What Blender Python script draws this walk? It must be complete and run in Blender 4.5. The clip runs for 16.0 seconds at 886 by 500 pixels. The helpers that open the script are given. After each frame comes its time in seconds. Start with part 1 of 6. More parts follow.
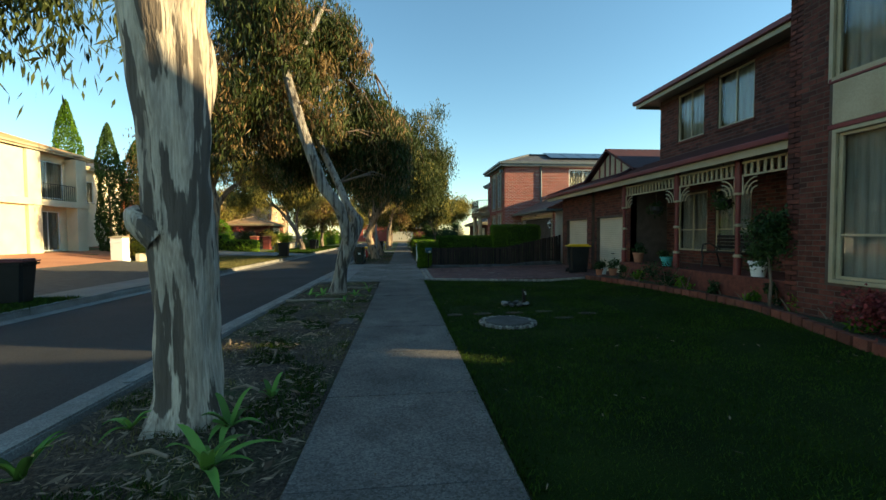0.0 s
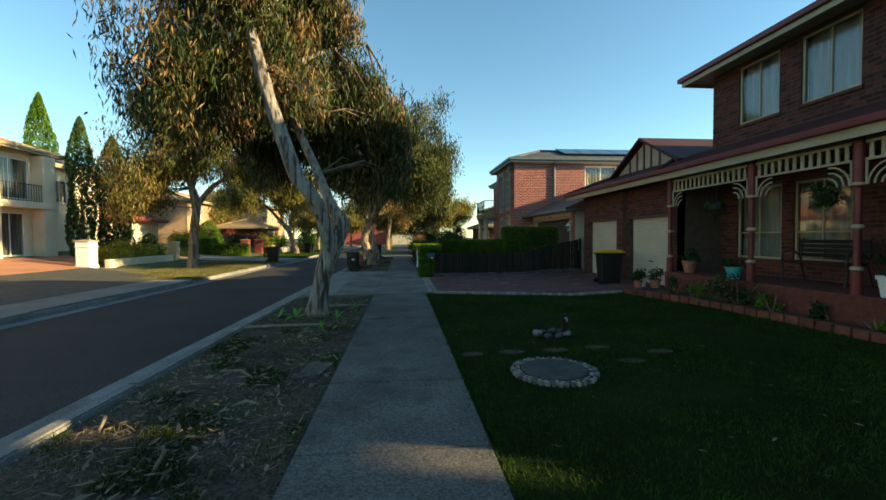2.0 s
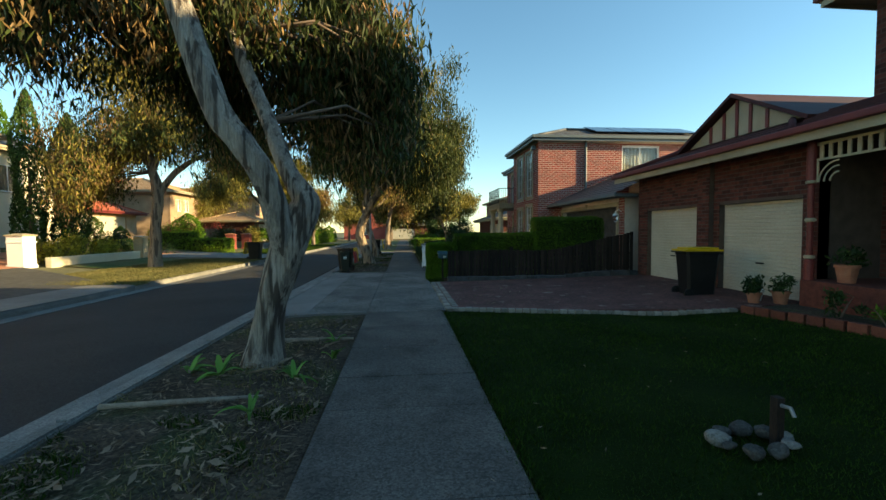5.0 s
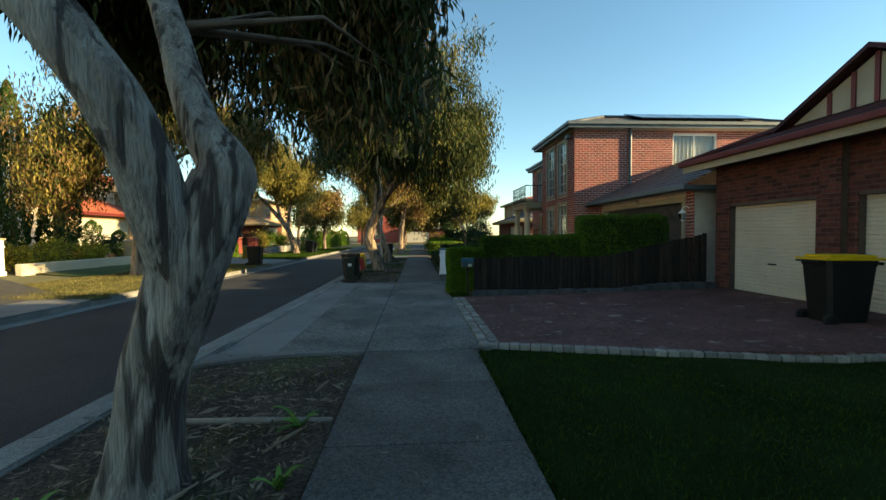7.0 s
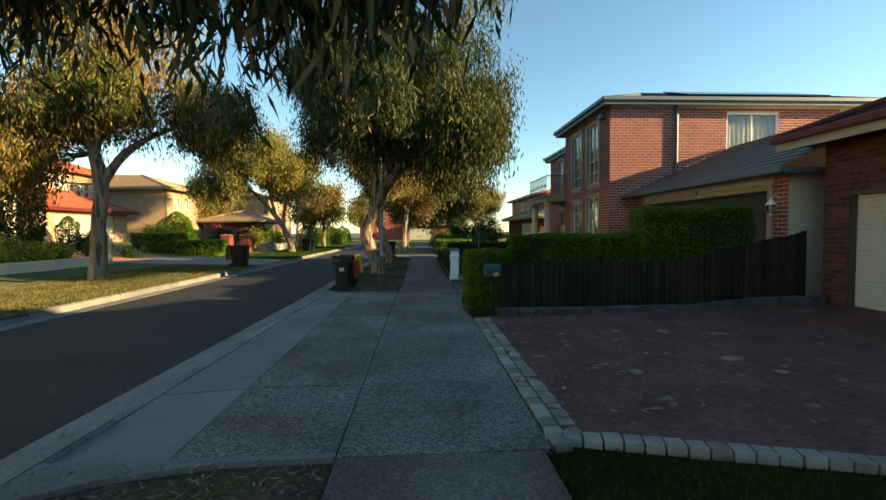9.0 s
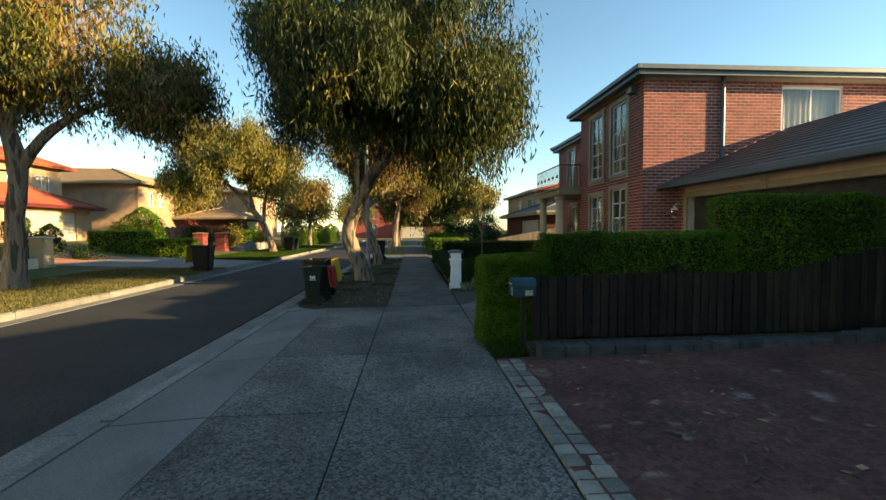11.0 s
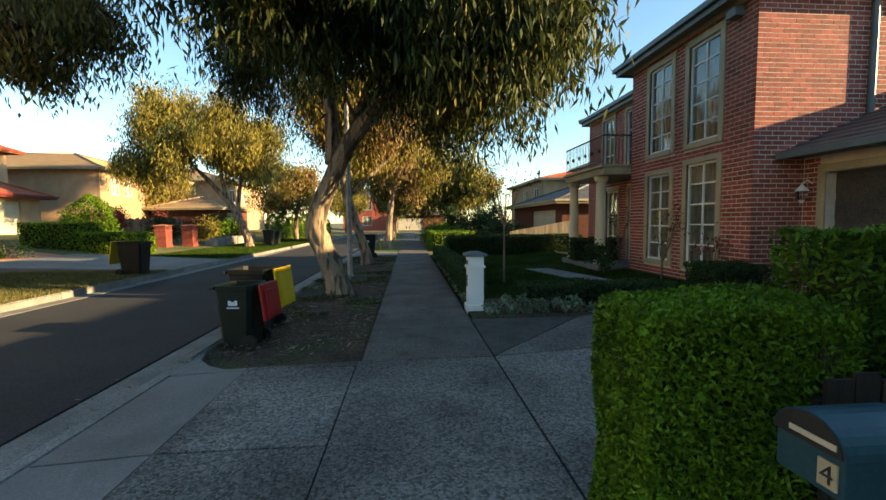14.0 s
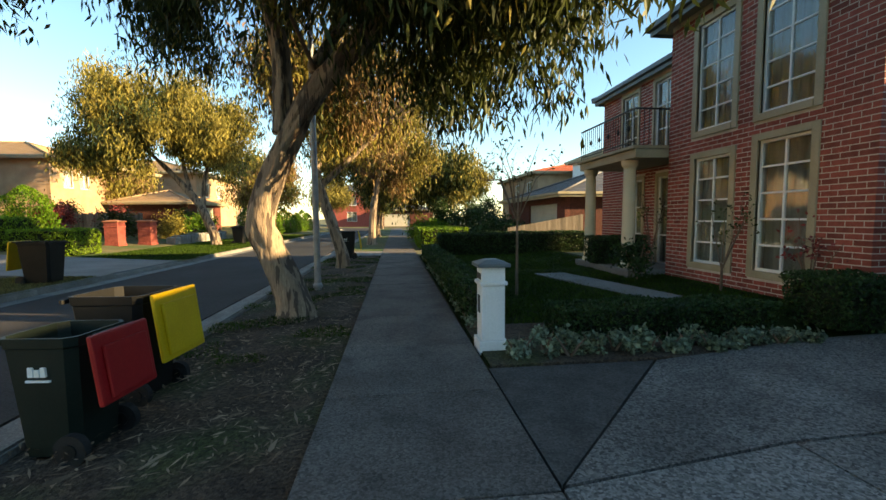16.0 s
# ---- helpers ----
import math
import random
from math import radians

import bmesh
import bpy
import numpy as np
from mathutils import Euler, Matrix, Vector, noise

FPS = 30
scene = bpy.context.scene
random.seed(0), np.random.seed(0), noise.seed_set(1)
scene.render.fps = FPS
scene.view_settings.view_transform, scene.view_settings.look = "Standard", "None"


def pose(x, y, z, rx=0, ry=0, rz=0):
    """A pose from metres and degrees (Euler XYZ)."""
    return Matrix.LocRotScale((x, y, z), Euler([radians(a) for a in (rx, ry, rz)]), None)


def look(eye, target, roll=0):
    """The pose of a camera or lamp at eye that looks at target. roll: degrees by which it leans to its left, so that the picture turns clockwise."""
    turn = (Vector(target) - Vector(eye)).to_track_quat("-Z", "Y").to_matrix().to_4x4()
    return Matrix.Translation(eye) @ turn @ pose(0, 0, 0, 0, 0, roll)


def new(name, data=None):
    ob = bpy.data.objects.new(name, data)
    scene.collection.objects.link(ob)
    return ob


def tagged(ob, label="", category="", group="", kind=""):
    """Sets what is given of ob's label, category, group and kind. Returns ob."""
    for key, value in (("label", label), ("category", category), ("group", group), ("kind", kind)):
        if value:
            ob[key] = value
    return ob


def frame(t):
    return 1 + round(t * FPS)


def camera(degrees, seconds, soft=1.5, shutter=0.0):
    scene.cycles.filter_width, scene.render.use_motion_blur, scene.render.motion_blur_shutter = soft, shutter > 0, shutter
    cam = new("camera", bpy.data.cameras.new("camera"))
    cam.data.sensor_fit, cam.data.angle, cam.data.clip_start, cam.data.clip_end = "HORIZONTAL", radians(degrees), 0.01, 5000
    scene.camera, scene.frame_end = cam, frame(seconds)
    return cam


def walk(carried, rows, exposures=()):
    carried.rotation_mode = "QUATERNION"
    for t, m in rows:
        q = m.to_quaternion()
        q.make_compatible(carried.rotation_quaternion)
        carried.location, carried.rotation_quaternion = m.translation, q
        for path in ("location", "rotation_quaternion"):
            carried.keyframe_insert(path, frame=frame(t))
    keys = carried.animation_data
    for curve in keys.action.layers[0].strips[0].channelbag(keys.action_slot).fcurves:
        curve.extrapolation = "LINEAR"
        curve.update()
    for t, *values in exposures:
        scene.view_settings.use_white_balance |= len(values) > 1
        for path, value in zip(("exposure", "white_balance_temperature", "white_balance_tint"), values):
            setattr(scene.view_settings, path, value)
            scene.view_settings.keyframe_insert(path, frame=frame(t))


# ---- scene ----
cam = camera(93.4, 16.0)
METRES, EYE, TILT, LEAN, TURN = 19.7, 1.5, 0.2, 0.0, -5.6
ROWS = [
    (0.0, 0.0, 0.0, 0.0, -0.01, -2.3, 0.35),
    (0.5, -0.0024, 0.0286, 0.0001, -0.23, -2.11, 0.35),
    (1.0, -0.0033, 0.0611, -0.0005, -0.35, -1.94, 0.37),
    (1.5, -0.0058, 0.0887, -0.0002, -0.19, -1.84, 0.37),
    (2.0, -0.0081, 0.119, 0.0013, 0.04, -1.91, 0.37),
    (2.5, -0.0111, 0.1472, 0.0018, 0.01, -2.19, 0.36),
    (3.0, -0.017, 0.1775, 0.0017, -0.17, -2.58, 0.37),
    (3.5, -0.0186, 0.2055, 0.0013, -0.33, -2.74, 0.37),
    (4.0, -0.0231, 0.2381, -0.0006, -0.43, -2.7, 0.37),
    (6.5, -0.0411, 0.3957, -0.0021, 1.64, -2.62, 0.5),
    (7.0, -0.0443, 0.4288, -0.0032, 2.0, -2.2, 0.52),
    (7.5, -0.0483, 0.4584, -0.0034, 2.03, -1.85, 0.51),
    (8.0, -0.0528, 0.4916, -0.0023, 1.92, -1.79, 0.55),
    (8.5, -0.0556, 0.5218, -0.0022, 2.04, -2.12, 0.53),
    (9.0, -0.0609, 0.555, -0.0017, 2.46, -2.65, 0.55),
    (11.5, -0.0779, 0.7122, -0.0027, 1.24, -2.91, 0.5),
    (12.0, -0.0791, 0.745, -0.0031, 1.28, -2.84, 0.51),
    (12.5, -0.0837, 0.7749, -0.0037, 1.21, -3.13, 0.53),
    (13.0, -0.0863, 0.8074, -0.0048, 1.1, -3.55, 0.52),
    (13.5, -0.0898, 0.8383, -0.0055, 1.04, -3.82, 0.49),
    (14.0, -0.0928, 0.8718, -0.0038, 0.91, -4.0, 0.5),
    (14.5, -0.0937, 0.9007, -0.0041, 0.49, -4.13, 0.48),
    (15.0, -0.0976, 0.9322, -0.004, -0.16, -4.38, 0.49),
    (15.5, -0.0985, 0.9621, -0.0058, -0.7, -4.59, 0.48),
    (16.0, -0.1017, 0.9936, -0.006, -0.88, -4.55, 0.47),
]
walk(cam, [(t, pose(0, 0, EYE, TILT, LEAN, TURN) @ pose(METRES * x, METRES * y, METRES * z, 90 + pitch, roll, yaw)) for t, x, y, z, yaw, pitch, roll in ROWS],
     exposures=[(0.0, 0.86, 7050, -4), (4.0, 0.86, 7050, -4), (8.0, 0.95, 7500, 0), (12.0, 1.1, 7800, 4), (16.0, 1.38, 7800, 6)])

# ---- world and sun ----
SUN_EL, SUN_AZ = 15.0, 14.0          # degrees above the horizon; degrees from +x towards -y
world = bpy.data.worlds.new("world")
scene.world = world
world.use_nodes = True
wn = world.node_tree.nodes
sky = wn.new("ShaderNodeTexSky")
sky.sky_type, sky.sun_disc = "NISHITA", False
sky.sun_elevation, sky.sun_rotation = radians(SUN_EL), radians(90 + SUN_AZ)
sky.air_density, sky.dust_density, sky.ozone_density = 1.0, 0.0, 2.4
wn["Background"].inputs["Strength"].default_value = 0.16
clear = wn.new("ShaderNodeHueSaturation")       # crisp, clear-air blue
clear.inputs["Saturation"].default_value, clear.inputs["Hue"].default_value = 1.08, 0.497
world.node_tree.links.new(sky.outputs[0], clear.inputs["Color"])
world.node_tree.links.new(clear.outputs[0], wn["Background"].inputs["Color"])
sun = new("sun", bpy.data.lights.new("sun", "SUN"))
sun.data.energy, sun.data.angle, sun.data.color = 7.5, radians(0.6), (1.0, 0.76, 0.46)
ca, sa = math.cos(radians(SUN_AZ)), math.sin(radians(SUN_AZ))
ce, se = math.cos(radians(SUN_EL)), math.sin(radians(SUN_EL))
sun.matrix_world = look((ca * ce * 60, -sa * ce * 60, se * 60), (0, 0, 0))


# ---- materials ----
def mat(name, c1, c2, rough=0.8, scale=3.0, fine=60.0, bump=0.3, bump_d=0.01, metal=0.0, spots=None, rand=0.0, stretch=(1, 1, 1), spec=0.35, speck=None):
    """Two tones mixed by coarse and fine noise, with fine relief; rand varies whole pieces."""
    m = bpy.data.materials.new(name)
    m.use_nodes = True
    nt = m.node_tree
    nd, lk = nt.nodes, nt.links
    b = nd["Principled BSDF"]
    geo = nd.new("ShaderNodeNewGeometry")
    mp = nd.new("ShaderNodeMapping")
    mp.inputs["Scale"].default_value = stretch
    lk.new(geo.outputs["Position"], mp.inputs["Vector"])
    n1 = nd.new("ShaderNodeTexNoise")
    n1.inputs["Scale"].default_value, n1.inputs["Detail"].default_value = scale, 5
    n2 = nd.new("ShaderNodeTexNoise")
    n2.inputs["Scale"].default_value, n2.inputs["Detail"].default_value = fine, 3
    for n in (n1, n2):
        lk.new(mp.outputs[0], n.inputs["Vector"])
    mix = nd.new("ShaderNodeMath")
    mix.operation = "MULTIPLY_ADD"
    mix.inputs[1].default_value = 0.45
    lk.new(n2.outputs["Fac"], mix.inputs[0])
    half = nd.new("ShaderNodeMath")
    half.operation = "MULTIPLY"
    half.inputs[1].default_value = 0.6
    lk.new(n1.outputs["Fac"], half.inputs[0])
    lk.new(half.outputs[0], mix.inputs[2])
    ramp = nd.new("ShaderNodeValToRGB")
    e = ramp.color_ramp.elements
    e[0].position, e[1].position = 0.38, 0.66
    e[0].color, e[1].color = (*c1, 1), (*c2, 1)
    lk.new(mix.outputs[0], ramp.inputs["Fac"])
    col = ramp.outputs["Color"]
    if spots:
        sc, lo, hi, c3 = spots
        n3 = nd.new("ShaderNodeTexNoise")
        n3.inputs["Scale"].default_value, n3.inputs["Detail"].default_value = sc, 4
        lk.new(mp.outputs[0], n3.inputs["Vector"])
        r3 = nd.new("ShaderNodeMapRange")
        r3.inputs["From Min"].default_value, r3.inputs["From Max"].default_value = lo, hi
        lk.new(n3.outputs["Fac"], r3.inputs["Value"])
        mx = nd.new("ShaderNodeMix")
        mx.data_type = "RGBA"
        lk.new(r3.outputs[0], mx.inputs[0])
        lk.new(col, mx.inputs[6])
        mx.inputs[7].default_value = (*c3, 1)
        col = mx.outputs[2]
    if speck:
        vo = nd.new("ShaderNodeTexVoronoi")
        vo.inputs["Scale"].default_value = speck[0]
        lk.new(mp.outputs[0], vo.inputs["Vector"])
        sx = nd.new("ShaderNodeSeparateColor")
        lk.new(vo.outputs["Color"], sx.inputs[0])
        sr = nd.new("ShaderNodeMapRange")
        sr.inputs["To Min"].default_value, sr.inputs["To Max"].default_value = 1 - speck[1], 1 + speck[1]
        lk.new(sx.outputs[0], sr.inputs["Value"])
        sh = nd.new("ShaderNodeHueSaturation")
        lk.new(col, sh.inputs["Color"])
        lk.new(sr.outputs[0], sh.inputs["Value"])
        col = sh.outputs[0]
    if rand:
        inf = nd.new("ShaderNodeObjectInfo")
        add = nd.new("ShaderNodeMath")
        lk.new(inf.outputs["Random"], add.inputs[0])
        lk.new(geo.outputs["Random Per Island"], add.inputs[1])
        fr = nd.new("ShaderNodeMath")
        fr.operation = "FRACT"
        lk.new(add.outputs[0], fr.inputs[0])
        mr = nd.new("ShaderNodeMapRange")
        mr.inputs["To Min"].default_value, mr.inputs["To Max"].default_value = 1 - rand, 1 + rand
        lk.new(fr.outputs[0], mr.inputs["Value"])
        hsv = nd.new("ShaderNodeHueSaturation")
        lk.new(col, hsv.inputs["Color"])
        lk.new(mr.outputs[0], hsv.inputs["Value"])
        col = hsv.outputs[0]
    lk.new(col, b.inputs["Base Color"])
    b.inputs["Roughness"].default_value, b.inputs["Metallic"].default_value = rough, metal
    b.inputs["Specular IOR Level"].default_value = spec
    if bump:
        bp = nd.new("ShaderNodeBump")
        bp.inputs["Strength"].default_value, bp.inputs["Distance"].default_value = bump, bump_d
        lk.new(mix.outputs[0], bp.inputs["Height"])
        lk.new(bp.outputs[0], b.inputs["Normal"])
    return m


def leafmat(name, c1, c2, rough=0.5, translucent=0.25):
    m = mat(name, c1, c2, rough, 0.9, 6.0, 0, rand=0.55, spec=0.15)
    nd, lk = m.node_tree.nodes, m.node_tree.links
    b = nd["Principled BSDF"]
    tr = nd.new("ShaderNodeBsdfTranslucent")
    ms = nd.new("ShaderNodeMixShader")
    ms.inputs[0].default_value = translucent
    lk.new(b.inputs["Base Color"].links[0].from_socket, tr.inputs["Color"])
    lk.new(b.outputs[0], ms.inputs[1])
    lk.new(tr.outputs[0], ms.inputs[2])
    lk.new(ms.outputs[0], nd["Material Output"].inputs["Surface"])
    return m


def barkmat(name, pale, grey, dark):
    """Smooth-barked gum: pale patches, grey flakes and dark strips drawn out along the trunk."""
    m = mat(name, pale, grey, 0.8, 2.6, 22.0, 0.9, 0.04, spots=(3.6, 0.52, 0.545, dark), stretch=(2.6, 2.6, 0.3), speck=(10, 0.14))
    return m


M_ASPHALT = mat("asphalt", (0.02, 0.02, 0.021), (0.04, 0.039, 0.039), 0.85, 0.5, 160, 0.5, 0.006, spec=0.25, speck=(70, 0.35))
M_PATH = mat("footpath_concrete", (0.066, 0.059, 0.052), (0.145, 0.13, 0.115), 0.9, 1.3, 120, 0.6, 0.008, spots=(2.2, 0.56, 0.75, (0.06, 0.054, 0.047)), rand=0.12, speck=(75, 0.42))
M_AGG = mat("driveway_concrete", (0.075, 0.07, 0.063), (0.20, 0.187, 0.168), 0.9, 0.9, 90, 0.8, 0.01, spots=(1.2, 0.52, 0.78, (0.07, 0.065, 0.058)), rand=0.12, speck=(60, 0.6))
M_SMOOTH = mat("smooth_concrete", (0.13, 0.127, 0.12), (0.21, 0.205, 0.195), 0.85, 0.8, 70, 0.3, 0.004, spots=(1.7, 0.55, 0.8, (0.12, 0.115, 0.105)), rand=0.06, speck=(120, 0.15))
M_KERB = mat("kerb_concrete", (0.14, 0.132, 0.12), (0.25, 0.238, 0.218), 0.9, 2.0, 80, 0.5, 0.006, rand=0.12, speck=(80, 0.25))
M_SOIL = mat("soil", (0.03, 0.022, 0.015), (0.095, 0.07, 0.048), 1.0, 1.6, 45, 1.0, 0.05, spots=(0.9, 0.5, 0.66, (0.05, 0.06, 0.02)), speck=(45, 0.5))
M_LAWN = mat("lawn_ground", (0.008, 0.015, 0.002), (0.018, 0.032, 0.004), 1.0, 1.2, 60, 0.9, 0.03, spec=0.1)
M_DRYLAWN = mat("dry_lawn", (0.065, 0.07, 0.024), (0.16, 0.14, 0.055), 1.0, 0.8, 40, 0.8, 0.03, spots=(0.4, 0.48, 0.62, (0.045, 0.085, 0.018)))
M_FARGROUND = mat("far_ground", (0.06, 0.07, 0.03), (0.13, 0.12, 0.06), 1.0, 0.1, 3, 0.3, 0.03)
M_BRICK1 = mat("brown_brick", (0.055, 0.016, 0.011), (0.12, 0.036, 0.024), 0.85, 9, 90, 0.4, 0.004, rand=0.45)
M_BRICK2 = mat("red_brick", (0.21, 0.045, 0.034), (0.34, 0.085, 0.062), 0.85, 9, 90, 0.4, 0.004, rand=0.3)
M_BRICKL = mat("tan_brick", (0.34, 0.22, 0.13), (0.46, 0.31, 0.19), 0.85, 1.5, 60, 0.3, 0.004, rand=0.2)
M_MORTAR1 = mat("brown_mortar", (0.075, 0.052, 0.042), (0.12, 0.088, 0.07), 0.95, 5, 90, 0.4, 0.004)
M_MORTAR2 = mat("pale_mortar", (0.55, 0.47, 0.40), (0.68, 0.60, 0.52), 0.95, 5, 90, 0.4, 0.004)
M_CREAM = mat("cream_render", (0.62, 0.52, 0.36), (0.74, 0.63, 0.45), 0.8, 1.2, 60, 0.2, 0.003)
M_TRIM = mat("cream_trim", (0.33, 0.275, 0.175), (0.43, 0.365, 0.245), 0.55, 2, 50, 0.15, 0.002)
M_WHITE = mat("white_paint", (0.72, 0.72, 0.70), (0.82, 0.82, 0.80), 0.5, 2, 40, 0.1, 0.002)
M_GDOOR = mat("garage_door_paint", (0.46, 0.41, 0.31), (0.55, 0.50, 0.39), 0.45, 1.5, 30, 0.1, 0.002)
M_TILE1 = mat("maroon_tile", (0.035, 0.009, 0.011), (0.075, 0.018, 0.018), 0.7, 2, 40, 0.3, 0.005, rand=0.25)
M_TILE2 = mat("charcoal_tile", (0.05, 0.05, 0.055), (0.10, 0.10, 0.105), 0.55, 2, 40, 0.3, 0.005, rand=0.25)
M_TILE3 = mat("tan_tile", (0.27, 0.17, 0.09), (0.38, 0.26, 0.15), 0.75, 2, 40, 0.3, 0.005, rand=0.2)
M_TILE4 = mat("orange_tile", (0.30, 0.07, 0.035), (0.42, 0.115, 0.055), 0.75, 2, 40, 0.3, 0.005, rand=0.2)
M_MAROON = mat("maroon_paint", (0.13, 0.022, 0.022), (0.18, 0.035, 0.032), 0.45, 3, 40, 0.15, 0.002)
M_GUTTER = mat("slate_blue_steel", (0.09, 0.115, 0.125), (0.13, 0.155, 0.165), 0.45, 3, 40, 0.1, 0.002)
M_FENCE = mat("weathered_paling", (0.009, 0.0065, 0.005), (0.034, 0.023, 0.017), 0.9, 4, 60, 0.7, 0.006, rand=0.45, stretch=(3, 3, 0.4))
M_GREYFENCE = mat("grey_paling", (0.16, 0.13, 0.10), (0.27, 0.22, 0.17), 0.9, 4, 60, 0.6, 0.006, rand=0.3, stretch=(3, 3, 0.4))
M_BLUESTONE = mat("bluestone", (0.035, 0.037, 0.04), (0.085, 0.088, 0.09), 0.9, 5, 70, 0.7, 0.01, rand=0.25)
M_COBBLE = mat("pale_cobble", (0.17, 0.155, 0.13), (0.31, 0.285, 0.245), 0.9, 6, 70, 0.6, 0.008, rand=0.3)
M_PAVER = mat("red_pattern_paving", (0.06, 0.024, 0.02), (0.13, 0.055, 0.045), 0.85, 1.5, 45, 0.6, 0.008, rand=0.22, spots=(3.2, 0.62, 0.70, (0.2, 0.14, 0.115)), speck=(22, 0.3))
M_EDGE = mat("red_edging_brick", (0.10, 0.03, 0.02), (0.18, 0.06, 0.036), 0.85, 6, 70, 0.5, 0.006, rand=0.3)
M_LPAVE = mat("terracotta_paving", (0.33, 0.14, 0.08), (0.45, 0.21, 0.12), 0.85, 1.0, 30, 0.4, 0.005)
M_IRON = mat("black_iron", (0.015, 0.015, 0.016), (0.03, 0.03, 0.03), 0.5, 8, 80, 0.2, 0.002)
M_STEEL = mat("galvanised_pole", (0.22, 0.22, 0.22), (0.32, 0.32, 0.32), 0.55, 8, 80, 0.2, 0.002, metal=0.6)
M_BIN = mat("dark_green_plastic", (0.006, 0.012, 0.009), (0.012, 0.02, 0.015), 0.5, 4, 90, 0.15, 0.002, spec=0.25)
M_BINBLACK = mat("black_plastic", (0.006, 0.0065, 0.0065), (0.012, 0.012, 0.012), 0.5, 4, 90, 0.15, 0.002, spec=0.25)
M_RED = mat("red_lid_plastic", (0.30, 0.006, 0.008), (0.38, 0.012, 0.012), 0.5, 4, 60, 0.1, 0.002)
M_YELLOW = mat("yellow_lid_plastic", (0.60, 0.36, 0.006), (0.70, 0.44, 0.012), 0.5, 4, 60, 0.1, 0.002)
M_RUBBER = mat("tyre_rubber", (0.01, 0.01, 0.01), (0.02, 0.02, 0.02), 0.8, 8, 80, 0.3, 0.003)
M_CURTAIN = mat("lace_curtain", (0.17, 0.155, 0.13), (0.28, 0.26, 0.22), 0.95, 2, 30, 0.3, 0.02, stretch=(6, 6, 0.3))
# dark base colour stands in for the lack of light indoors
M_ROOM = mat("room_shade", (0.05, 0.045, 0.04), (0.09, 0.08, 0.07), 0.9, 1, 20, 0)
M_TERRA = mat("terracotta", (0.30, 0.11, 0.06), (0.40, 0.17, 0.10), 0.85, 6, 60, 0.3, 0.004)
M_TEAL = mat("teal_glaze", (0.05, 0.30, 0.28), (0.08, 0.38, 0.36), 0.3, 6, 60, 0.1, 0.002)
M_MAILBLUE = mat("blue_green_enamel", (0.012, 0.045, 0.062), (0.022, 0.07, 0.09), 0.45, 6, 60, 0.1, 0.002, spec=0.25)
M_SOLAR = mat("solar_glass", (0.02, 0.03, 0.05), (0.03, 0.045, 0.07), 0.12, 2, 20, 0)
M_TARP = mat("drain_cover_concrete", (0.04, 0.038, 0.034), (0.08, 0.075, 0.068), 0.9, 4, 60, 0.4, 0.005, speck=(60, 0.3))
M_BARK = barkmat("gum_bark", (0.62, 0.53, 0.42), (0.27, 0.215, 0.165), (0.115, 0.09, 0.07))
M_BARK2 = barkmat("brown_gum_bark", (0.34, 0.25, 0.17), (0.20, 0.145, 0.10), (0.09, 0.065, 0.048))
M_BARK3 = mat("fissured_gum_bark", (0.44, 0.385, 0.32), (0.21, 0.175, 0.142), 0.85, 3.0, 24.0, 1.0, 0.09, spots=(3.4, 0.53, 0.60, (0.085, 0.068, 0.055)), stretch=(3.4, 3.4, 0.22), speck=(9, 0.2))
M_TWIG = mat("twig", (0.12, 0.085, 0.06), (0.2, 0.14, 0.10), 0.85, 8, 60, 0.3, 0.004)
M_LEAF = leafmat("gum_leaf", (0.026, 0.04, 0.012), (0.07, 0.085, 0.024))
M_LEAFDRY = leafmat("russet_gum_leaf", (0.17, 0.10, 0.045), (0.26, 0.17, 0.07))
# brighter golden copy of gum_leaf, with low sunlight put into the colour
M_LEAFSUN = leafmat("sunlit_gum_leaf", (0.13, 0.12, 0.025), (0.26, 0.21, 0.05))
M_HEDGE = leafmat("hedge_leaf", (0.035, 0.085, 0.006), (0.12, 0.22, 0.016), 0.5)
# yellow-green lit copy of hedge_leaf for far hedges; sun is in the colour
M_HEDGESUN = leafmat("sunlit_hedge_leaf", (0.08, 0.16, 0.012), (0.22, 0.33, 0.03), 0.5)
M_HEDGED = leafmat("dark_hedge_leaf", (0.02, 0.045, 0.014), (0.045, 0.08, 0.024), 0.45)
M_YSHRUB = leafmat("yellow_shrub_leaf", (0.25, 0.24, 0.03), (0.42, 0.38, 0.05), 0.5)
M_CYPRESS = leafmat("cypress_leaf", (0.035, 0.07, 0.015), (0.075, 0.125, 0.03), 0.6)
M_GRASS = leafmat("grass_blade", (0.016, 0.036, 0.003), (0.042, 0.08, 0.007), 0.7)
M_DRYGRASS = leafmat("dry_grass_blade", (0.09, 0.092, 0.03), (0.19, 0.165, 0.065), 0.7)
M_STRAP = leafmat("strap_leaf", (0.09, 0.20, 0.035), (0.16, 0.30, 0.06), 0.4)
M_LITTER = leafmat("fallen_leaf", (0.095, 0.065, 0.04), (0.28, 0.21, 0.145), 0.8, 0.1)
M_REDLEAF = leafmat("red_leaf", (0.16, 0.03, 0.035), (0.26, 0.06, 0.05), 0.5)
M_SILVER = leafmat("grey_green_leaf", (0.12, 0.16, 0.10), (0.22, 0.27, 0.19), 0.6)
# near-black, so the hedge cores carry the shade between leaves in their colour
M_CORE = mat("hedge_inner_shade", (0.010, 0.014, 0.006), (0.02, 0.026, 0.011), 1.0, 8, 40, 0.5, 0.02)


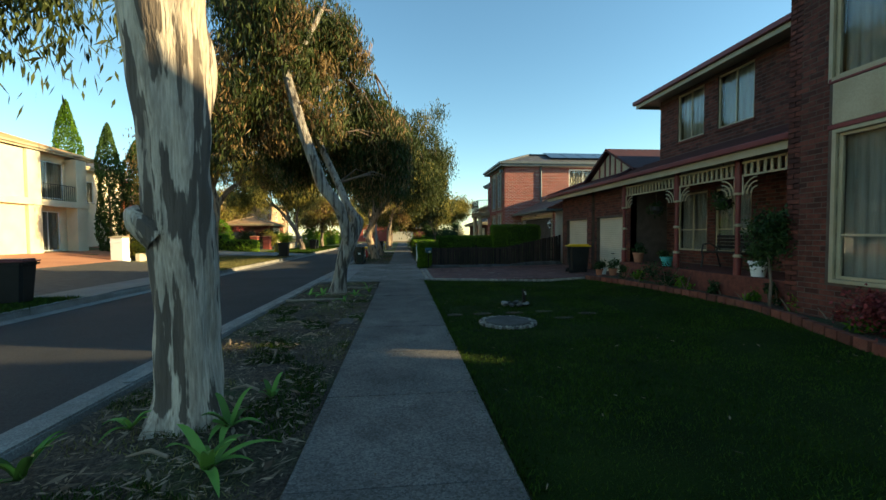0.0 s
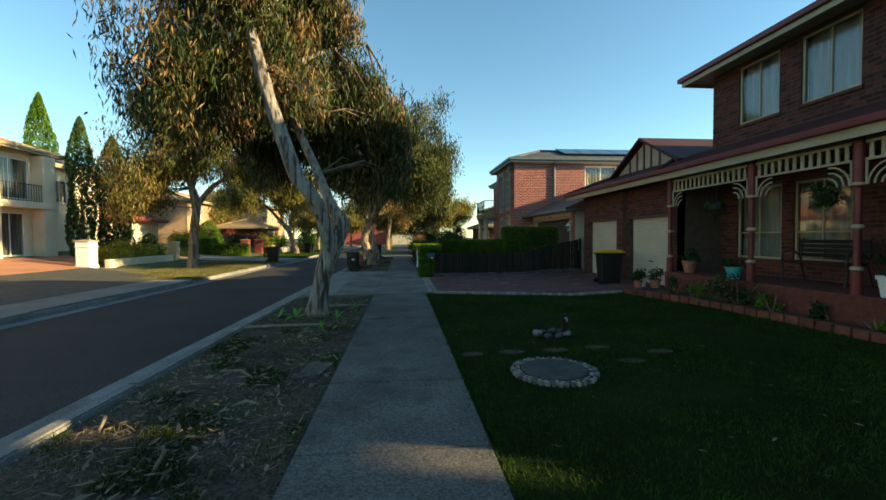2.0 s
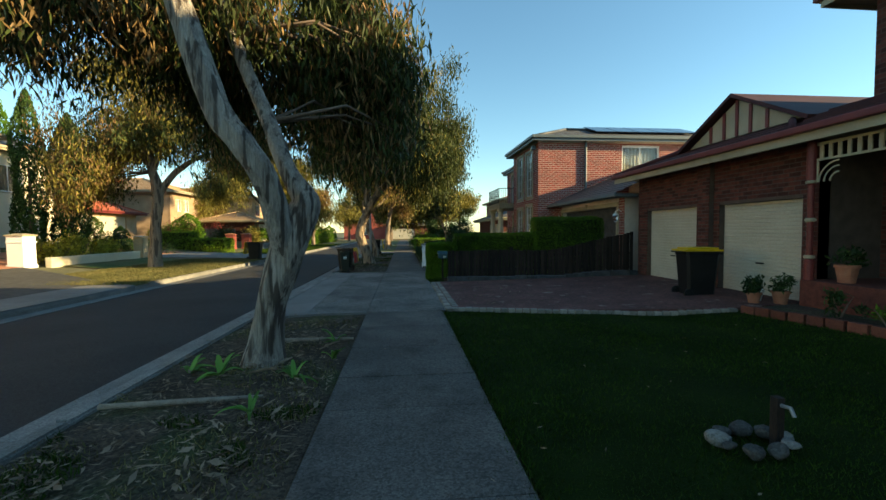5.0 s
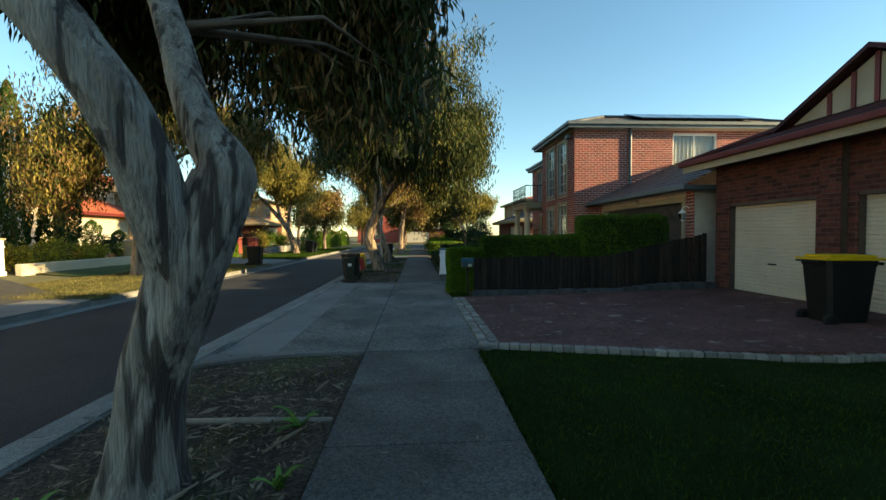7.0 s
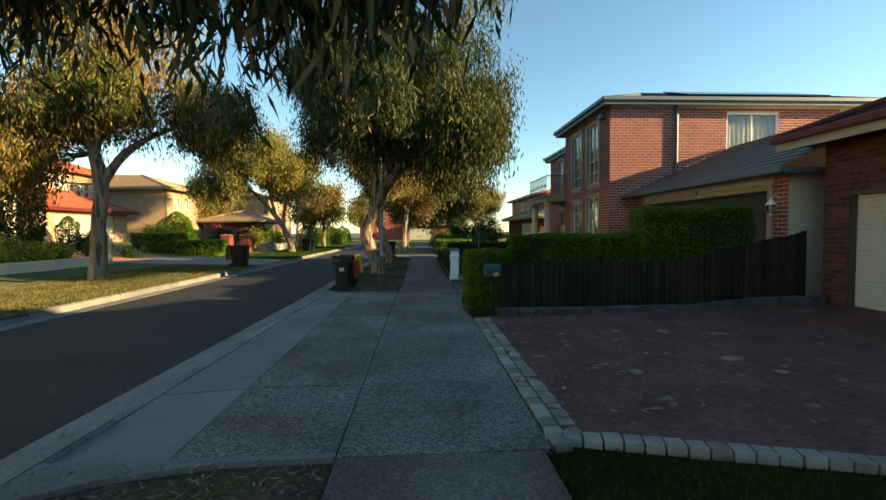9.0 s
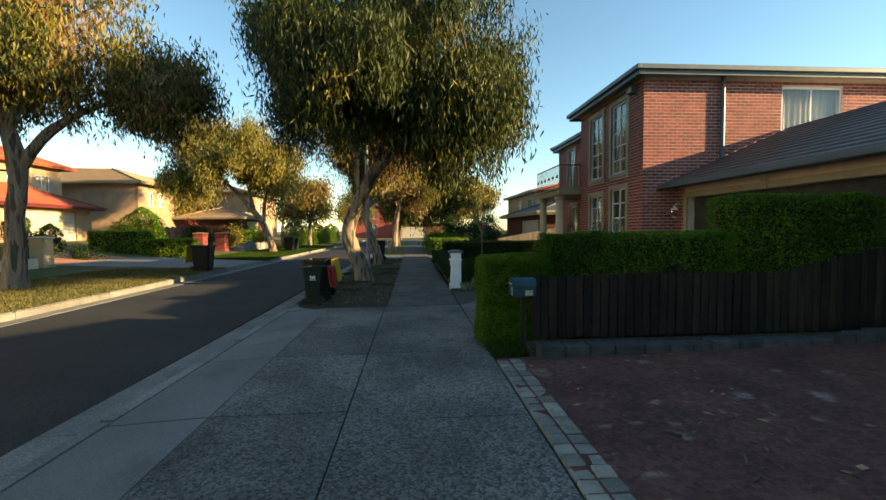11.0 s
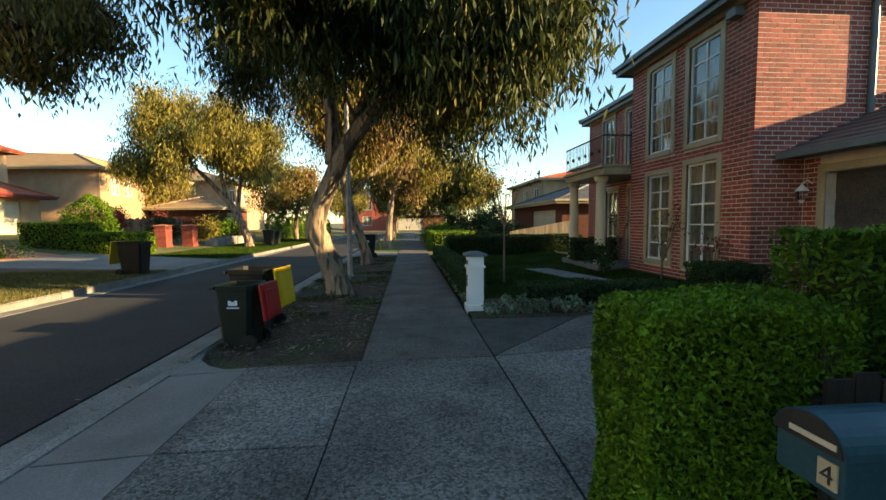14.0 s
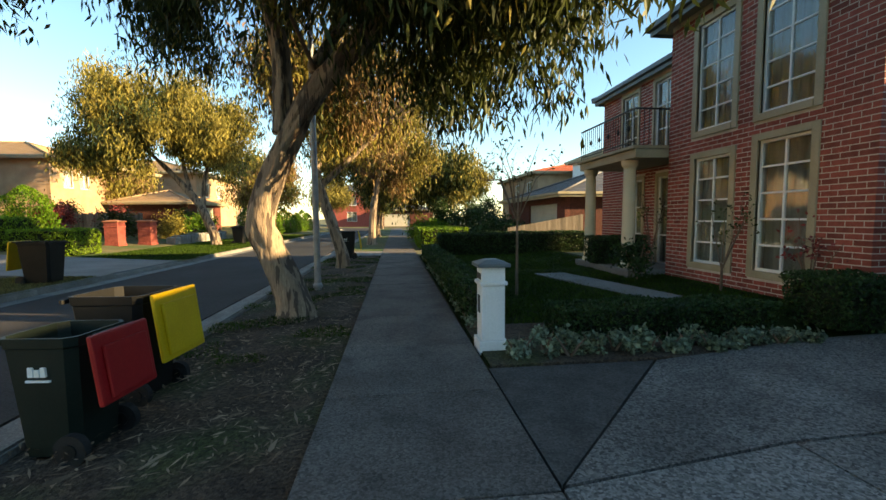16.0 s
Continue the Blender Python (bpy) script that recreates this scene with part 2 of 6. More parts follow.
def glassmat():
    m = bpy.data.materials.new("window_glass")
    m.use_nodes = True
    b = m.node_tree.nodes["Principled BSDF"]
    b.inputs["Base Color"].default_value = (0.85, 0.9, 0.9, 1)
    b.inputs["Roughness"].default_value = 0.02
    b.inputs["Transmission Weight"].default_value = 1.0
    b.inputs["IOR"].default_value = 1.45
    return m


M_GLASS = glassmat()


# ---- building blocks ----
def put(ob, material, parent=None, label=""):
    if material:
        ob.data.materials.append(material)
    if parent:
        ob.parent = parent
        ob.matrix_parent_inverse = parent.matrix_basis.inverted()
    if label:
        ob["label"] = label
    return ob


def part(name, bm, material, parent, label="", smooth=False):
    me = bpy.data.meshes.new(name)
    bmesh.ops.recalc_face_normals(bm, faces=bm.faces)
    bm.to_mesh(me)
    bm.free()
    if smooth:
        me.polygons.foreach_set("use_smooth", [True] * len(me.polygons))
    return put(new(name, me), material, parent, label)


def thing(name, label, category, at=(0, 0, 0), group="", kind="", rz=0):
    ob = new(name)
    ob.empty_display_size = 0.1
    ob.matrix_basis = pose(*at, 0, 0, rz)
    return tagged(ob, label, category, group, kind)


def solid(name, bm, material, label, category="", kind="", group="", smooth=False):
    return tagged(part(name, bm, material, None, smooth=smooth), label, category, group, kind)


def box(bm, x0, x1, y0, y1, z0, z1, bevel=0.0):
    r = bmesh.ops.create_cube(bm, size=1, matrix=Matrix.LocRotScale(((x0 + x1) / 2, (y0 + y1) / 2, (z0 + z1) / 2), None, (abs(x1 - x0), abs(y1 - y0), abs(z1 - z0))))
    if bevel:
        es = {e for v in r["verts"] for e in v.link_edges}
        bmesh.ops.bevel(bm, geom=list(es), offset=bevel, segments=2, affect="EDGES", profile=0.6)
    return bm


def cube(x0, x1, y0, y1, z0, z1, bevel=0.0):
    return box(bmesh.new(), x0, x1, y0, y1, z0, z1, bevel)


def prism(bm, pts, z0, z1):
    """An upright slab over a plan outline; z1 may be a function of x and y."""
    top = z1 if callable(z1) else (lambda x, y: z1)
    lo = [bm.verts.new((x, y, z0)) for x, y in pts]
    hi = [bm.verts.new((x, y, top(x, y))) for x, y in pts]
    bm.faces.new(hi)
    bm.faces.new(lo[::-1])
    for i in range(len(pts)):
        j = (i + 1) % len(pts)
        bm.faces.new((lo[i], lo[j], hi[j], hi[i]))
    return bm


def tube(bm, pts, radii, seg=10, wob=0.0, seed=0):
    """A round limb along points; wob makes its outline uneven."""
    rings = []
    pts = [Vector(p) for p in pts]
    ref = Vector((0.3, 1, 0.1)).normalized()
    for i, p in enumerate(pts):
        d = (pts[min(i + 1, len(pts) - 1)] - pts[max(i - 1, 0)]).normalized()
        u = d.cross(ref).normalized() if abs(d.dot(ref)) < 0.97 else d.cross(Vector((1, 0, 0))).normalized()
        w = d.cross(u)
        ring = []
        for k in range(seg):
            a = 2 * math.pi * k / seg
            way = u * math.cos(a) + w * math.sin(a)
            r = radii[i] * (1 + wob * noise.noise(Vector((way.x * 1.7 + seed, way.y * 1.7, p.z * 1.3 + way.z))) + 0.45 * wob * noise.noise(Vector((way.x * 4 + seed, way.y * 4, p.z * 3))))
            if wob > 0.2:
                r *= 1 - 0.16 * max(0.0, noise.noise(Vector((way.x * 4.5 + seed, way.y * 4.5, p.z * 0.9))) - 0.05) + 0.03 * noise.noise(Vector((way.x * 11, way.y * 11 + seed, p.z * 2.5)))
            ring.append(bm.verts.new(p + way * r))
        rings.append(ring)
    for a, b in zip(rings, rings[1:]):
        for k in range(seg):
            bm.faces.new((a[k], a[(k + 1) % seg], b[(k + 1) % seg], b[k]))
    bm.faces.new(rings[0][::-1])
    bm.faces.new(rings[-1])
    return bm


def smooth_line(pts, radii, n=5):
    """Catmull-Rom between points, to round off a limb."""
    P = [Vector(p) for p in pts]
    out, rr = [], []
    for i in range(len(P) - 1):
        a, b, c, d = P[max(i - 1, 0)], P[i], P[i + 1], P[min(i + 2, len(P) - 1)]
        for k in range(n):
            t = k / n
            out.append(0.5 * ((2 * b) + (c - a) * t + (2 * a - 5 * b + 4 * c - d) * t * t + (3 * b - a - 3 * c + d) * t ** 3))
            rr.append(radii[i] * (1 - t) + radii[i + 1] * t)
    return out + [P[-1]], rr + [radii[-1]]


def lathe(bm, profile, seg=16, at=(0, 0, 0)):
    rings = [[bm.verts.new((at[0] + r * math.cos(2 * math.pi * k / seg), at[1] + r * math.sin(2 * math.pi * k / seg), at[2] + z)) for k in range(seg)] for r, z in profile]
    for a, b in zip(rings, rings[1:]):
        for k in range(seg):
            bm.faces.new((a[k], a[(k + 1) % seg], b[(k + 1) % seg], b[k]))
    bm.faces.new(rings[0][::-1])
    bm.faces.new(rings[-1])
    return bm


def quads_mesh(name, verts, faces_per, material, parent=None, label=""):
    """One mesh from an array of corners, faces_per corners to a face."""
    n = len(verts)
    me = bpy.data.meshes.new(name)
    me.vertices.add(n)
    me.vertices.foreach_set("co", np.ascontiguousarray(verts, dtype=np.float32).ravel())
    me.loops.add(n)
    me.loops.foreach_set("vertex_index", np.arange(n, dtype=np.int32))
    me.polygons.add(n // faces_per)
    me.polygons.foreach_set("loop_start", np.arange(0, n, faces_per, dtype=np.int32))
    me.update(calc_edges=True)
    me.validate()
    return put(new(name, me), material, parent, label)


def leaves(centres, rng, length, width, droop=0.7):
    """Lance-shaped leaves: a four-cornered blade at each centre, hanging by droop."""
    n = len(centres)
    d = rng.normal(size=(n, 3))
    d[:, 2] -= droop * 2.2
    d /= np.linalg.norm(d, axis=1)[:, None]
    s = np.cross(d, rng.normal(size=(n, 3)))
    s /= np.linalg.norm(s, axis=1)[:, None] + 1e-9
    L = length * rng.uniform(0.6, 1.3, n)[:, None]
    W = width * rng.uniform(0.7, 1.3, n)[:, None]
    c = np.asarray(centres)
    v = np.stack([c - d * L / 2, c - d * L * 0.1 + s * W / 2, c + d * L / 2, c - d * L * 0.1 - s * W / 2], axis=1)
    return v.reshape(-1, 3)


def blob_points(rng, blobs, clumps, per, spread):
    """Points in clumps that fill ellipsoids towards their outside, with gaps between the clumps."""
    out = []
    for (c, r, w) in blobs:
        k = max(1, int(clumps * w))
        d = rng.normal(size=(k, 3))
        d /= np.linalg.norm(d, axis=1)[:, None]
        rad = rng.uniform(0.15, 1.0, k) ** 0.5
        lumps = max(3, k // 9)
        ld = rng.normal(size=(lumps, 3))
        ld /= np.linalg.norm(ld, axis=1)[:, None]
        lc = ld * rng.uniform(0.45, 0.92, lumps)[:, None]
        near = lc[rng.integers(0, lumps, k)] + rng.normal(size=(k, 3)) * 0.15
        mixed = np.where((rng.random(k) < 0.82)[:, None], near, d * rad[:, None] * 0.8)
        cc = np.array(c) + mixed * np.array(r)
        sp = spread * rng.uniform(0.6, 1.3, k)
        m = int(per)
        p = cc[:, None, :] + np.clip(rng.normal(size=(k, m, 3)), -1.9, 1.9) * sp[:, None, None] * np.array([1, 1, 1.15])
        p[:, :, 2] -= np.abs(rng.normal(size=(k, m))) * sp[:, None] * 0.6
        out.append((cc, p.reshape(-1, 3)))
    return np.concatenate([o[0] for o in out]), np.concatenate([o[1] for o in out])


def gum_tree(label, limbs, blobs, seed, bark, leafs, clumps=90, per=110, length=0.17, width=0.03, spread=0.33, group="street gum trees", twigs=True, category="tree"):
    """limbs: lists of (x, y, z, radius), the first the trunk. blobs: crown ellipsoids (centre, radii, weight)."""
    rng = np.random.default_rng(seed)
    x, y, z, _ = limbs[0][0]
    t = thing("gum_tree", label, category, (x, y, z), group)
    for i, l in enumerate(limbs):
        p, r = smooth_line([q[:3] for q in l], [q[3] for q in l], 14 if i < 2 else (7 if i < 3 else 3))
        part("trunk" if i == 0 else "limb", tube(bmesh.new(), p, r, 40 if i < 2 else (20 if i < 3 else 8), 0.22 if i < 3 else 0.12, seed * 3.1 + i), bark, t, smooth=True)
    total = sum(b[2] for b in blobs)
    cc, pts = blob_points(rng, [(c, r, w / total) for c, r, w in blobs], clumps, per, spread)
    split = rng.random(len(cc))
    shade = np.repeat(split, per)[: len(pts)]
    lo = 0.0
    for k, (m, share) in enumerate(leafs):
        sel = (shade >= lo) & (shade < lo + share)
        lo += share
        if sel.any():
            o = quads_mesh("crown" if k == 0 else "foliage", leaves(pts[sel], rng, length, width, 1.25), 4, m, t)
            o["kind"] = "stuff"
    if twigs:
        joints = [Vector(q[:3]) for l in limbs for q in l if q[2] > z + 2.2]
        bm = bmesh.new()
        for c in cc[:: max(1, len(cc) // 120)]:
            c = Vector(c)
            j = min(joints, key=lambda q: (q - c).length) if joints else Vector((x, y, z + 3))
            mid = (j + c) / 2 + Vector((rng.normal() * 0.15, rng.normal() * 0.15, 0.25))
            tube(bm, [j, mid, c], [0.035, 0.02, 0.006], 5)
        o = part("twig", bm, M_TWIG, t, smooth=True)
        o["kind"] = "stuff"
    return t


def bricks(parent, wallmat_brick, u0, u1, z0, z1, holes, face, axis, out, near=None, L=0.225, Hh=0.071, J=0.015, keep=None):
    """A brick skin. axis 'y': bricks run along y on the plane x=face; 'x': along x on y=face. out: +1 or -1, the way the wall looks.
    holes: (u0, u1, z0, z1). near: (u0, u1, z0, z1), where bricks are parts of their own."""
    proud, i = 0.004, 0
    rest, made = [], None
    z = z0
    while z + Hh <= z1 + 0.02:
        u = u0 - (i % 2) * (L + J) / 2
        while u < u1:
            spans = [(max(u, u0), min(u + L, u1))]
            for a, b, c, d in holes:
                if c < z + Hh - 0.005 and d > z + 0.005:
                    spans = [s for p, q in spans for s in ((p, min(q, a)), (max(p, b), q)) if s[1] - s[0] > 0.02]
            for p, q in spans:
                if q - p < 0.02 or (keep and not keep((p + q) / 2, z)):
                    continue
                whole = q - p > L - 0.001
                if whole and near and near[0] <= p and q <= near[1] and near[2] <= z and z + Hh <= near[3]:
                    if made is None:
                        bm = cube(-0.012, proud, -L / 2, L / 2, -Hh / 2, Hh / 2, 0) if axis == "y" else cube(-L / 2, L / 2, -0.012, proud, -Hh / 2, Hh / 2, 0)
                        if out < 0:
                            bmesh.ops.scale(bm, vec=(-1, 1, 1) if axis == "y" else (1, -1, 1), verts=bm.verts)
                        made = part("brick", bm, wallmat_brick, None).data
                        bpy.data.objects.remove(bpy.data.objects[[o.name for o in bpy.data.objects if o.data == made][0]])
                    ob = new("brick", made)
                    ob.parent = parent
                    m = (p + q) / 2
                    ob.matrix_parent_inverse = parent.matrix_world.inverted() if not parent.parent else (parent.parent.matrix_basis @ parent.matrix_parent_inverse @ parent.matrix_basis).inverted()
                    ob.location = (face, m, z + Hh / 2) if axis == "y" else (m, face, z + Hh / 2)
                else:
                    rest.append((p, q, z, z + Hh))
            u += L + J
        z += Hh + J
        i += 1
    if rest:
        a = np.array(rest)
        p, q, c, d = a.T
        f0, f1 = np.full_like(p, face - out * 0.012), np.full_like(p, face + out * proud)
        def v(u, w, zz):
            return np.stack([w, u, zz] if axis == "y" else [u, w, zz], axis=1)
        n = len(p)
        co = np.stack([v(p, f0, c), v(q, f0, c), v(q, f0, d), v(p, f0, d), v(p, f1, c), v(q, f1, c), v(q, f1, d), v(p, f1, d)], axis=1).reshape(-1, 3)
        fl = []
        for k in range(n):
            o = 8 * k
            fl += [(o + 4, o + 5, o + 6, o + 7), (o, o + 1, o + 5, o + 4), (o + 1, o + 2, o + 6, o + 5), (o + 2, o + 3, o + 7, o + 6), (o + 3, o, o + 4, o + 7)]
        me = bpy.data.meshes.new("brickwork")
        me.from_pydata(co.tolist(), [], fl)
        me.update()
        ob = put(new("brickwork", me), wallmat_brick)
        ob.parent = parent
        ob.matrix_parent_inverse = parent.matrix_world.inverted() if not parent.parent else (parent.parent.matrix_basis @ parent.matrix_parent_inverse @ parent.matrix_basis).inverted()
        ob["kind"] = "stuff"


def wall_with_holes(bm, u0, u1, z0, z1, holes, f0, f1, axis):
    """A wall of real thickness, cut round its openings."""
    us = sorted({u0, u1, *[h[0] for h in holes], *[h[1] for h in holes]})
    for a, b in zip(us, us[1:]):
        if a < u0 - 1e-6 or b > u1 + 1e-6:
            continue
        z = z0
        for h in sorted([h for h in holes if h[0] <= a + 1e-6 and h[1] >= b - 1e-6], key=lambda h: h[2]):
            if h[2] > z + 1e-4:
                box(bm, *((f0, f1, a, b) if axis == "y" else (a, b, f0, f1)), z, h[2])
            z = max(z, h[3])
        if z1 > z + 1e-4:
            box(bm, *((f0, f1, a, b) if axis == "y" else (a, b, f0, f1)), z, z1)
    bmesh.ops.remove_doubles(bm, verts=bm.verts, dist=0.0005)
    return bm


def welded(name, co, fl):
    me = bpy.data.meshes.new(name)
    me.from_pydata(co, [], fl)
    bm = bmesh.new()
    bm.from_mesh(me)
    bmesh.ops.remove_doubles(bm, verts=bm.verts, dist=0.0005)
    bm.to_mesh(me)
    bm.free()
    return me


def hip_roof(parent, x0, x1, y0, y1, z, rise, material, over=0.5, pitch_course=0.30, gable=None):
    """A tiled hip roof in stepped courses, over a plan rectangle."""
    x0, x1, y0, y1 = x0 - over, x1 + over, y0 - over, y1 + over
    w = min(x1 - x0, y1 - y0) / 2
    n = max(3, int(w / pitch_course))
    co, fl = [], []
    def ring(i, lift):
        d = w * i / n
        zz = z + rise * i / n + lift
        return [(x0 + d, y0 + d, zz), (x1 - d, y0 + d, zz), (x1 - d, y1 - d, zz), (x0 + d, y1 - d, zz)]
    for i in range(n):
        a, b, c = ring(i, 0.03), ring(i + 1, 0.0), ring(i, 0.0)
        o = len(co)
        co += c + a + b
        for k in range(4):
            j = (k + 1) % 4
            fl += [(o + k, o + j, o + 4 + j, o + 4 + k), (o + 4 + k, o + 4 + j, o + 8 + j, o + 8 + k)]
    o = len(co)
    co += [(x0, y0, z), (x1, y0, z), (x1, y1, z), (x0, y1, z)]
    fl.append((o + 3, o + 2, o + 1, o))
    r = put(new("roof", welded("roof", co, fl)), material, parent)
    bm = bmesh.new()
    e, f = ring(0, 0.05), ring(n, 0.05)
    for k in range(4):
        tube(bm, [e[k], f[k]], [0.07, 0.07], 6)
    tube(bm, [f[0], f[2]], [0.07, 0.07], 6)
    part("ridge_capping", bm, material, r, smooth=True)
    return r


def gutter(parent, x0, x1, y0, y1, z, over, material, h=0.12, fascia=None):
    """Gutter all round the eaves with a fascia board under it."""
    x0, x1, y0, y1 = x0 - over, x1 + over, y0 - over, y1 + over
    for nm, t, a, b, m in (("gutter", 0.11, z - 0.02, z + h - 0.02, material), ("fascia", 0.03, z - 0.14, z - 0.021, fascia)):
        if not m:
            continue
        bm = bmesh.new()
        box(bm, x0 - t, x0, y0 - t, y1 + t, a, b, 0.012)
        box(bm, x1, x1 + t, y0 - t, y1 + t, a, b, 0.012)
        box(bm, x0, x1, y0 - t, y0, a, b, 0.012)
        box(bm, x0, x1, y1, y1 + t, a, b, 0.012)
        part(nm, bm, m, parent)
    part("soffit", cube(x0, x1, y0, y1, z - 0.06, z - 0.025), M_TRIM, parent)


def window(parent, axis, face, out, u0, u1, z0, z1, fm, surround=0.0, cols=2, rows=1, curtain=True, depth=0.09, sill=True, sm=None, split=None):
    """A window in an opening: frame, glazing bars, panes, sill, curtain and a plate coloured dark for the dim room
    behind.
    """
    def b(a0, a1, c0, c1, d0, d1, bev=0.004):
        lo, hi = sorted((face + out * d0, face + out * d1))
        return (lo, hi, a0, a1, c0, c1, bev) if axis == "y" else (a0, a1, lo, hi, c0, c1, bev)
    fw = 0.05
    w = part("window", box(bmesh.new(), *b(u0, u1, z0, z0 + fw, -depth, -depth + 0.06)), fm, parent)
    bm = bmesh.new()
    box(bm, *b(u0, u1, z1 - fw, z1, -depth, -depth + 0.06))
    box(bm, *b(u0, u0 + fw, z0 + fw, z1 - fw, -depth, -depth + 0.06))
    box(bm, *b(u1 - fw, u1, z0 + fw, z1 - fw, -depth, -depth + 0.06))
    for i in range(1, cols):
        m = u0 + (u1 - u0) * i / cols
        box(bm, *b(m - 0.018, m + 0.018, z0 + fw, z1 - fw, -depth + 0.004, -depth + 0.05))
    zs = split if split else [z0 + (z1 - z0) * i / rows for i in range(1, rows)]
    for m in zs:
        box(bm, *b(u0 + fw, u1 - fw, m - 0.016, m + 0.016, -depth + 0.007, -depth + 0.047))
    part("window_frame", bm, fm, w)
    p = part("pane", box(bmesh.new(), *b(u0 + fw * 0.6, u1 - fw * 0.6, z0 + fw * 0.6, z1 - fw * 0.6, -depth + 0.022, -depth + 0.028, 0)), M_GLASS, w, "clear reflecting glass")
    p.visible_shadow = False
    if surround:
        s = bmesh.new()
        t = surround
        box(s, *b(u0 - t, u0, z0 - t, z1 + t, -depth, 0.035, 0.008))
        box(s, *b(u1, u1 + t, z0 - t, z1 + t, -depth, 0.035, 0.008))
        box(s, *b(u0, u1, z1, z1 + t, -depth, 0.035, 0.008))
        box(s, *b(u0, u1, z0 - t, z0, -depth, 0.05, 0.008))
        part("surround", s, sm or M_TRIM, w, "cream moulded surround")
    elif sill:
        part("window_sill", box(bmesh.new(), *b(u0 - 0.04, u1 + 0.04, z0 - 0.07, z0 - 0.002, -depth, 0.04, 0.008)), sm or M_BRICK1, w)
    if curtain:
        c = bmesh.new()
        n = int((u1 - u0) / 0.035)
        vs = []
        for i in range(n + 1):
            u = u0 + (u1 - u0) * i / n
            dd = -depth - 0.09 + 0.02 * math.sin(i * 1.35) + 0.008 * math.sin(i * 0.37)
            vs.append([c.verts.new((face + out * dd, u, zz) if axis == "y" else (u, face + out * dd, zz)) for zz in (z0 - 0.05, z1 + 0.05)])
        for p0, p1 in zip(vs, vs[1:]):
            c.faces.new((p0[0], p1[0], p1[1], p0[1]))
        part("curtain", c, M_CURTAIN, w, "pale lace curtain", smooth=True)
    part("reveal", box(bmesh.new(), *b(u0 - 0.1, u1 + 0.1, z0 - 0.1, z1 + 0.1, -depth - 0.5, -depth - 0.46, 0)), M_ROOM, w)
    return w


def roller_door(parent, axis, face, out, u0, u1, z0, z1, rib=0.075, material=None):
    """A ribbed roller or panel door, with its bottom rail and lift handle."""
    n = int((z1 - z0) / rib)
    co, fl = [], []
    for i in range(n):
        for k, (f, d) in enumerate(((0, 0.0), (0.18, 0.014), (0.82, 0.014), (1.0, 0.0))):
            zz = z0 + (i + f) * (z1 - z0) / n
            w = face + out * (d - 0.02)
            co += [(w, u0, zz), (w, u1, zz)] if axis == "y" else [(u0, w, zz), (u1, w, zz)]
    for j in range(len(co) // 2 - 1):
        fl.append((2 * j, 2 * j + 1, 2 * j + 3, 2 * j + 2))
    me = bpy.data.meshes.new("door")
    me.from_pydata(co, [], fl)
    me.update()
    d = put(new("door", me), material or M_GDOOR, parent, "cream ribbed roller door, closed")
    m = (u0 + u1) / 2
    lo, hi = sorted((face - out * 0.005, face + out * 0.03))
    zc = z0 + 0.72
    part("handle", cube(lo, hi, m - 0.09, m + 0.09, zc, zc + 0.03, 0.005) if axis == "y" else cube(m - 0.09, m + 0.09, lo, hi, zc, zc + 0.03, 0.005), M_IRON, d, "small dark lift handle")
    part("rail", cube(lo, hi, u0, u1, z0, z0 + 0.05, 0.005) if axis == "y" else cube(u0, u1, lo, hi, z0, z0 + 0.05, 0.005), M_GDOOR, d)
    return d


# ---- ground ----
def rise(x, y):
    """Height of the ground away from the road."""
    if x < -12.5:
        return min(0.98, (-12.5 - x) * 0.083)
    if x > 4.5:
        return min(0.12, (x - 4.5) * 0.08)
    return 0.0


def sheet(name, xs, ys, zf, material, label, thick=None):
    co = [(x, y, zf(x, y)) for y in ys for x in xs]
    nx = len(xs)
    fl = [(j * nx + i, j * nx + i + 1, (j + 1) * nx + i + 1, (j + 1) * nx + i) for j in range(len(ys) - 1) for i in range(nx - 1)]
    me = bpy.data.meshes.new(name)
    me.from_pydata(co, [], fl)
    me.update()
    return tagged(put(new(name, me), material), label, name.replace("_", " "), kind="structure")


gx = [-1500, -400, -150, -80, -50, -35, -28, -24, -20, -17, -14.5, -12.5, -10, -8.1, -8.05, -3.0, -2.7, 0, 2, 4.5, 5, 6, 7, 10, 15, 25, 40, 80, 200, 600, 1500]
gy = [-1500, -300, -80, -30, -10, 0, 10, 20, 30, 40, 50, 60, 70, 84, 84.1, 94, 94.1, 100, 120, 200, 600, 2500]
sheet("ground", gx, gy, lambda x, y: -0.32 if (-8.1 < x < -2.6 and -200 < y < 94.05) or (-81 < x < 41 and 84.05 < y < 94.05) else rise(x, y) - 0.05, M_FARGROUND, "dry grassy ground reaching to the horizon")
bm = bmesh.new()
box(bm, -8.0, -3.2, -60, 84, -0.31, -0.14)
box(bm, -75, 35, 84, 94, -0.31, -0.14)
solid("road", bm, M_ASPHALT, "dark grey asphalt residential street", "road", "structure")


def lawn(name, x0, x1, y0, y1, material, label, lift=0.0, step=0.5):
    xs = np.arange(x0, x1 + step * 0.99, step).clip(x0, x1)
    ys = np.arange(y0, y1 + step * 0.99, step).clip(y0, y1)
    f = lambda x, y: rise(x, y) + lift + (0.0 if x in (xs[0], xs[-1]) or y in (ys[0], ys[-1]) else 0.035 * noise.noise(Vector((x * 0.9, y * 0.9, 0))))
    return sheet(name, list(xs), list(ys), f, material, label)


SPLAY = lambda y: -0.011 * max(0.0, 21.0 - y)      # the kerb runs slightly away from the footpath


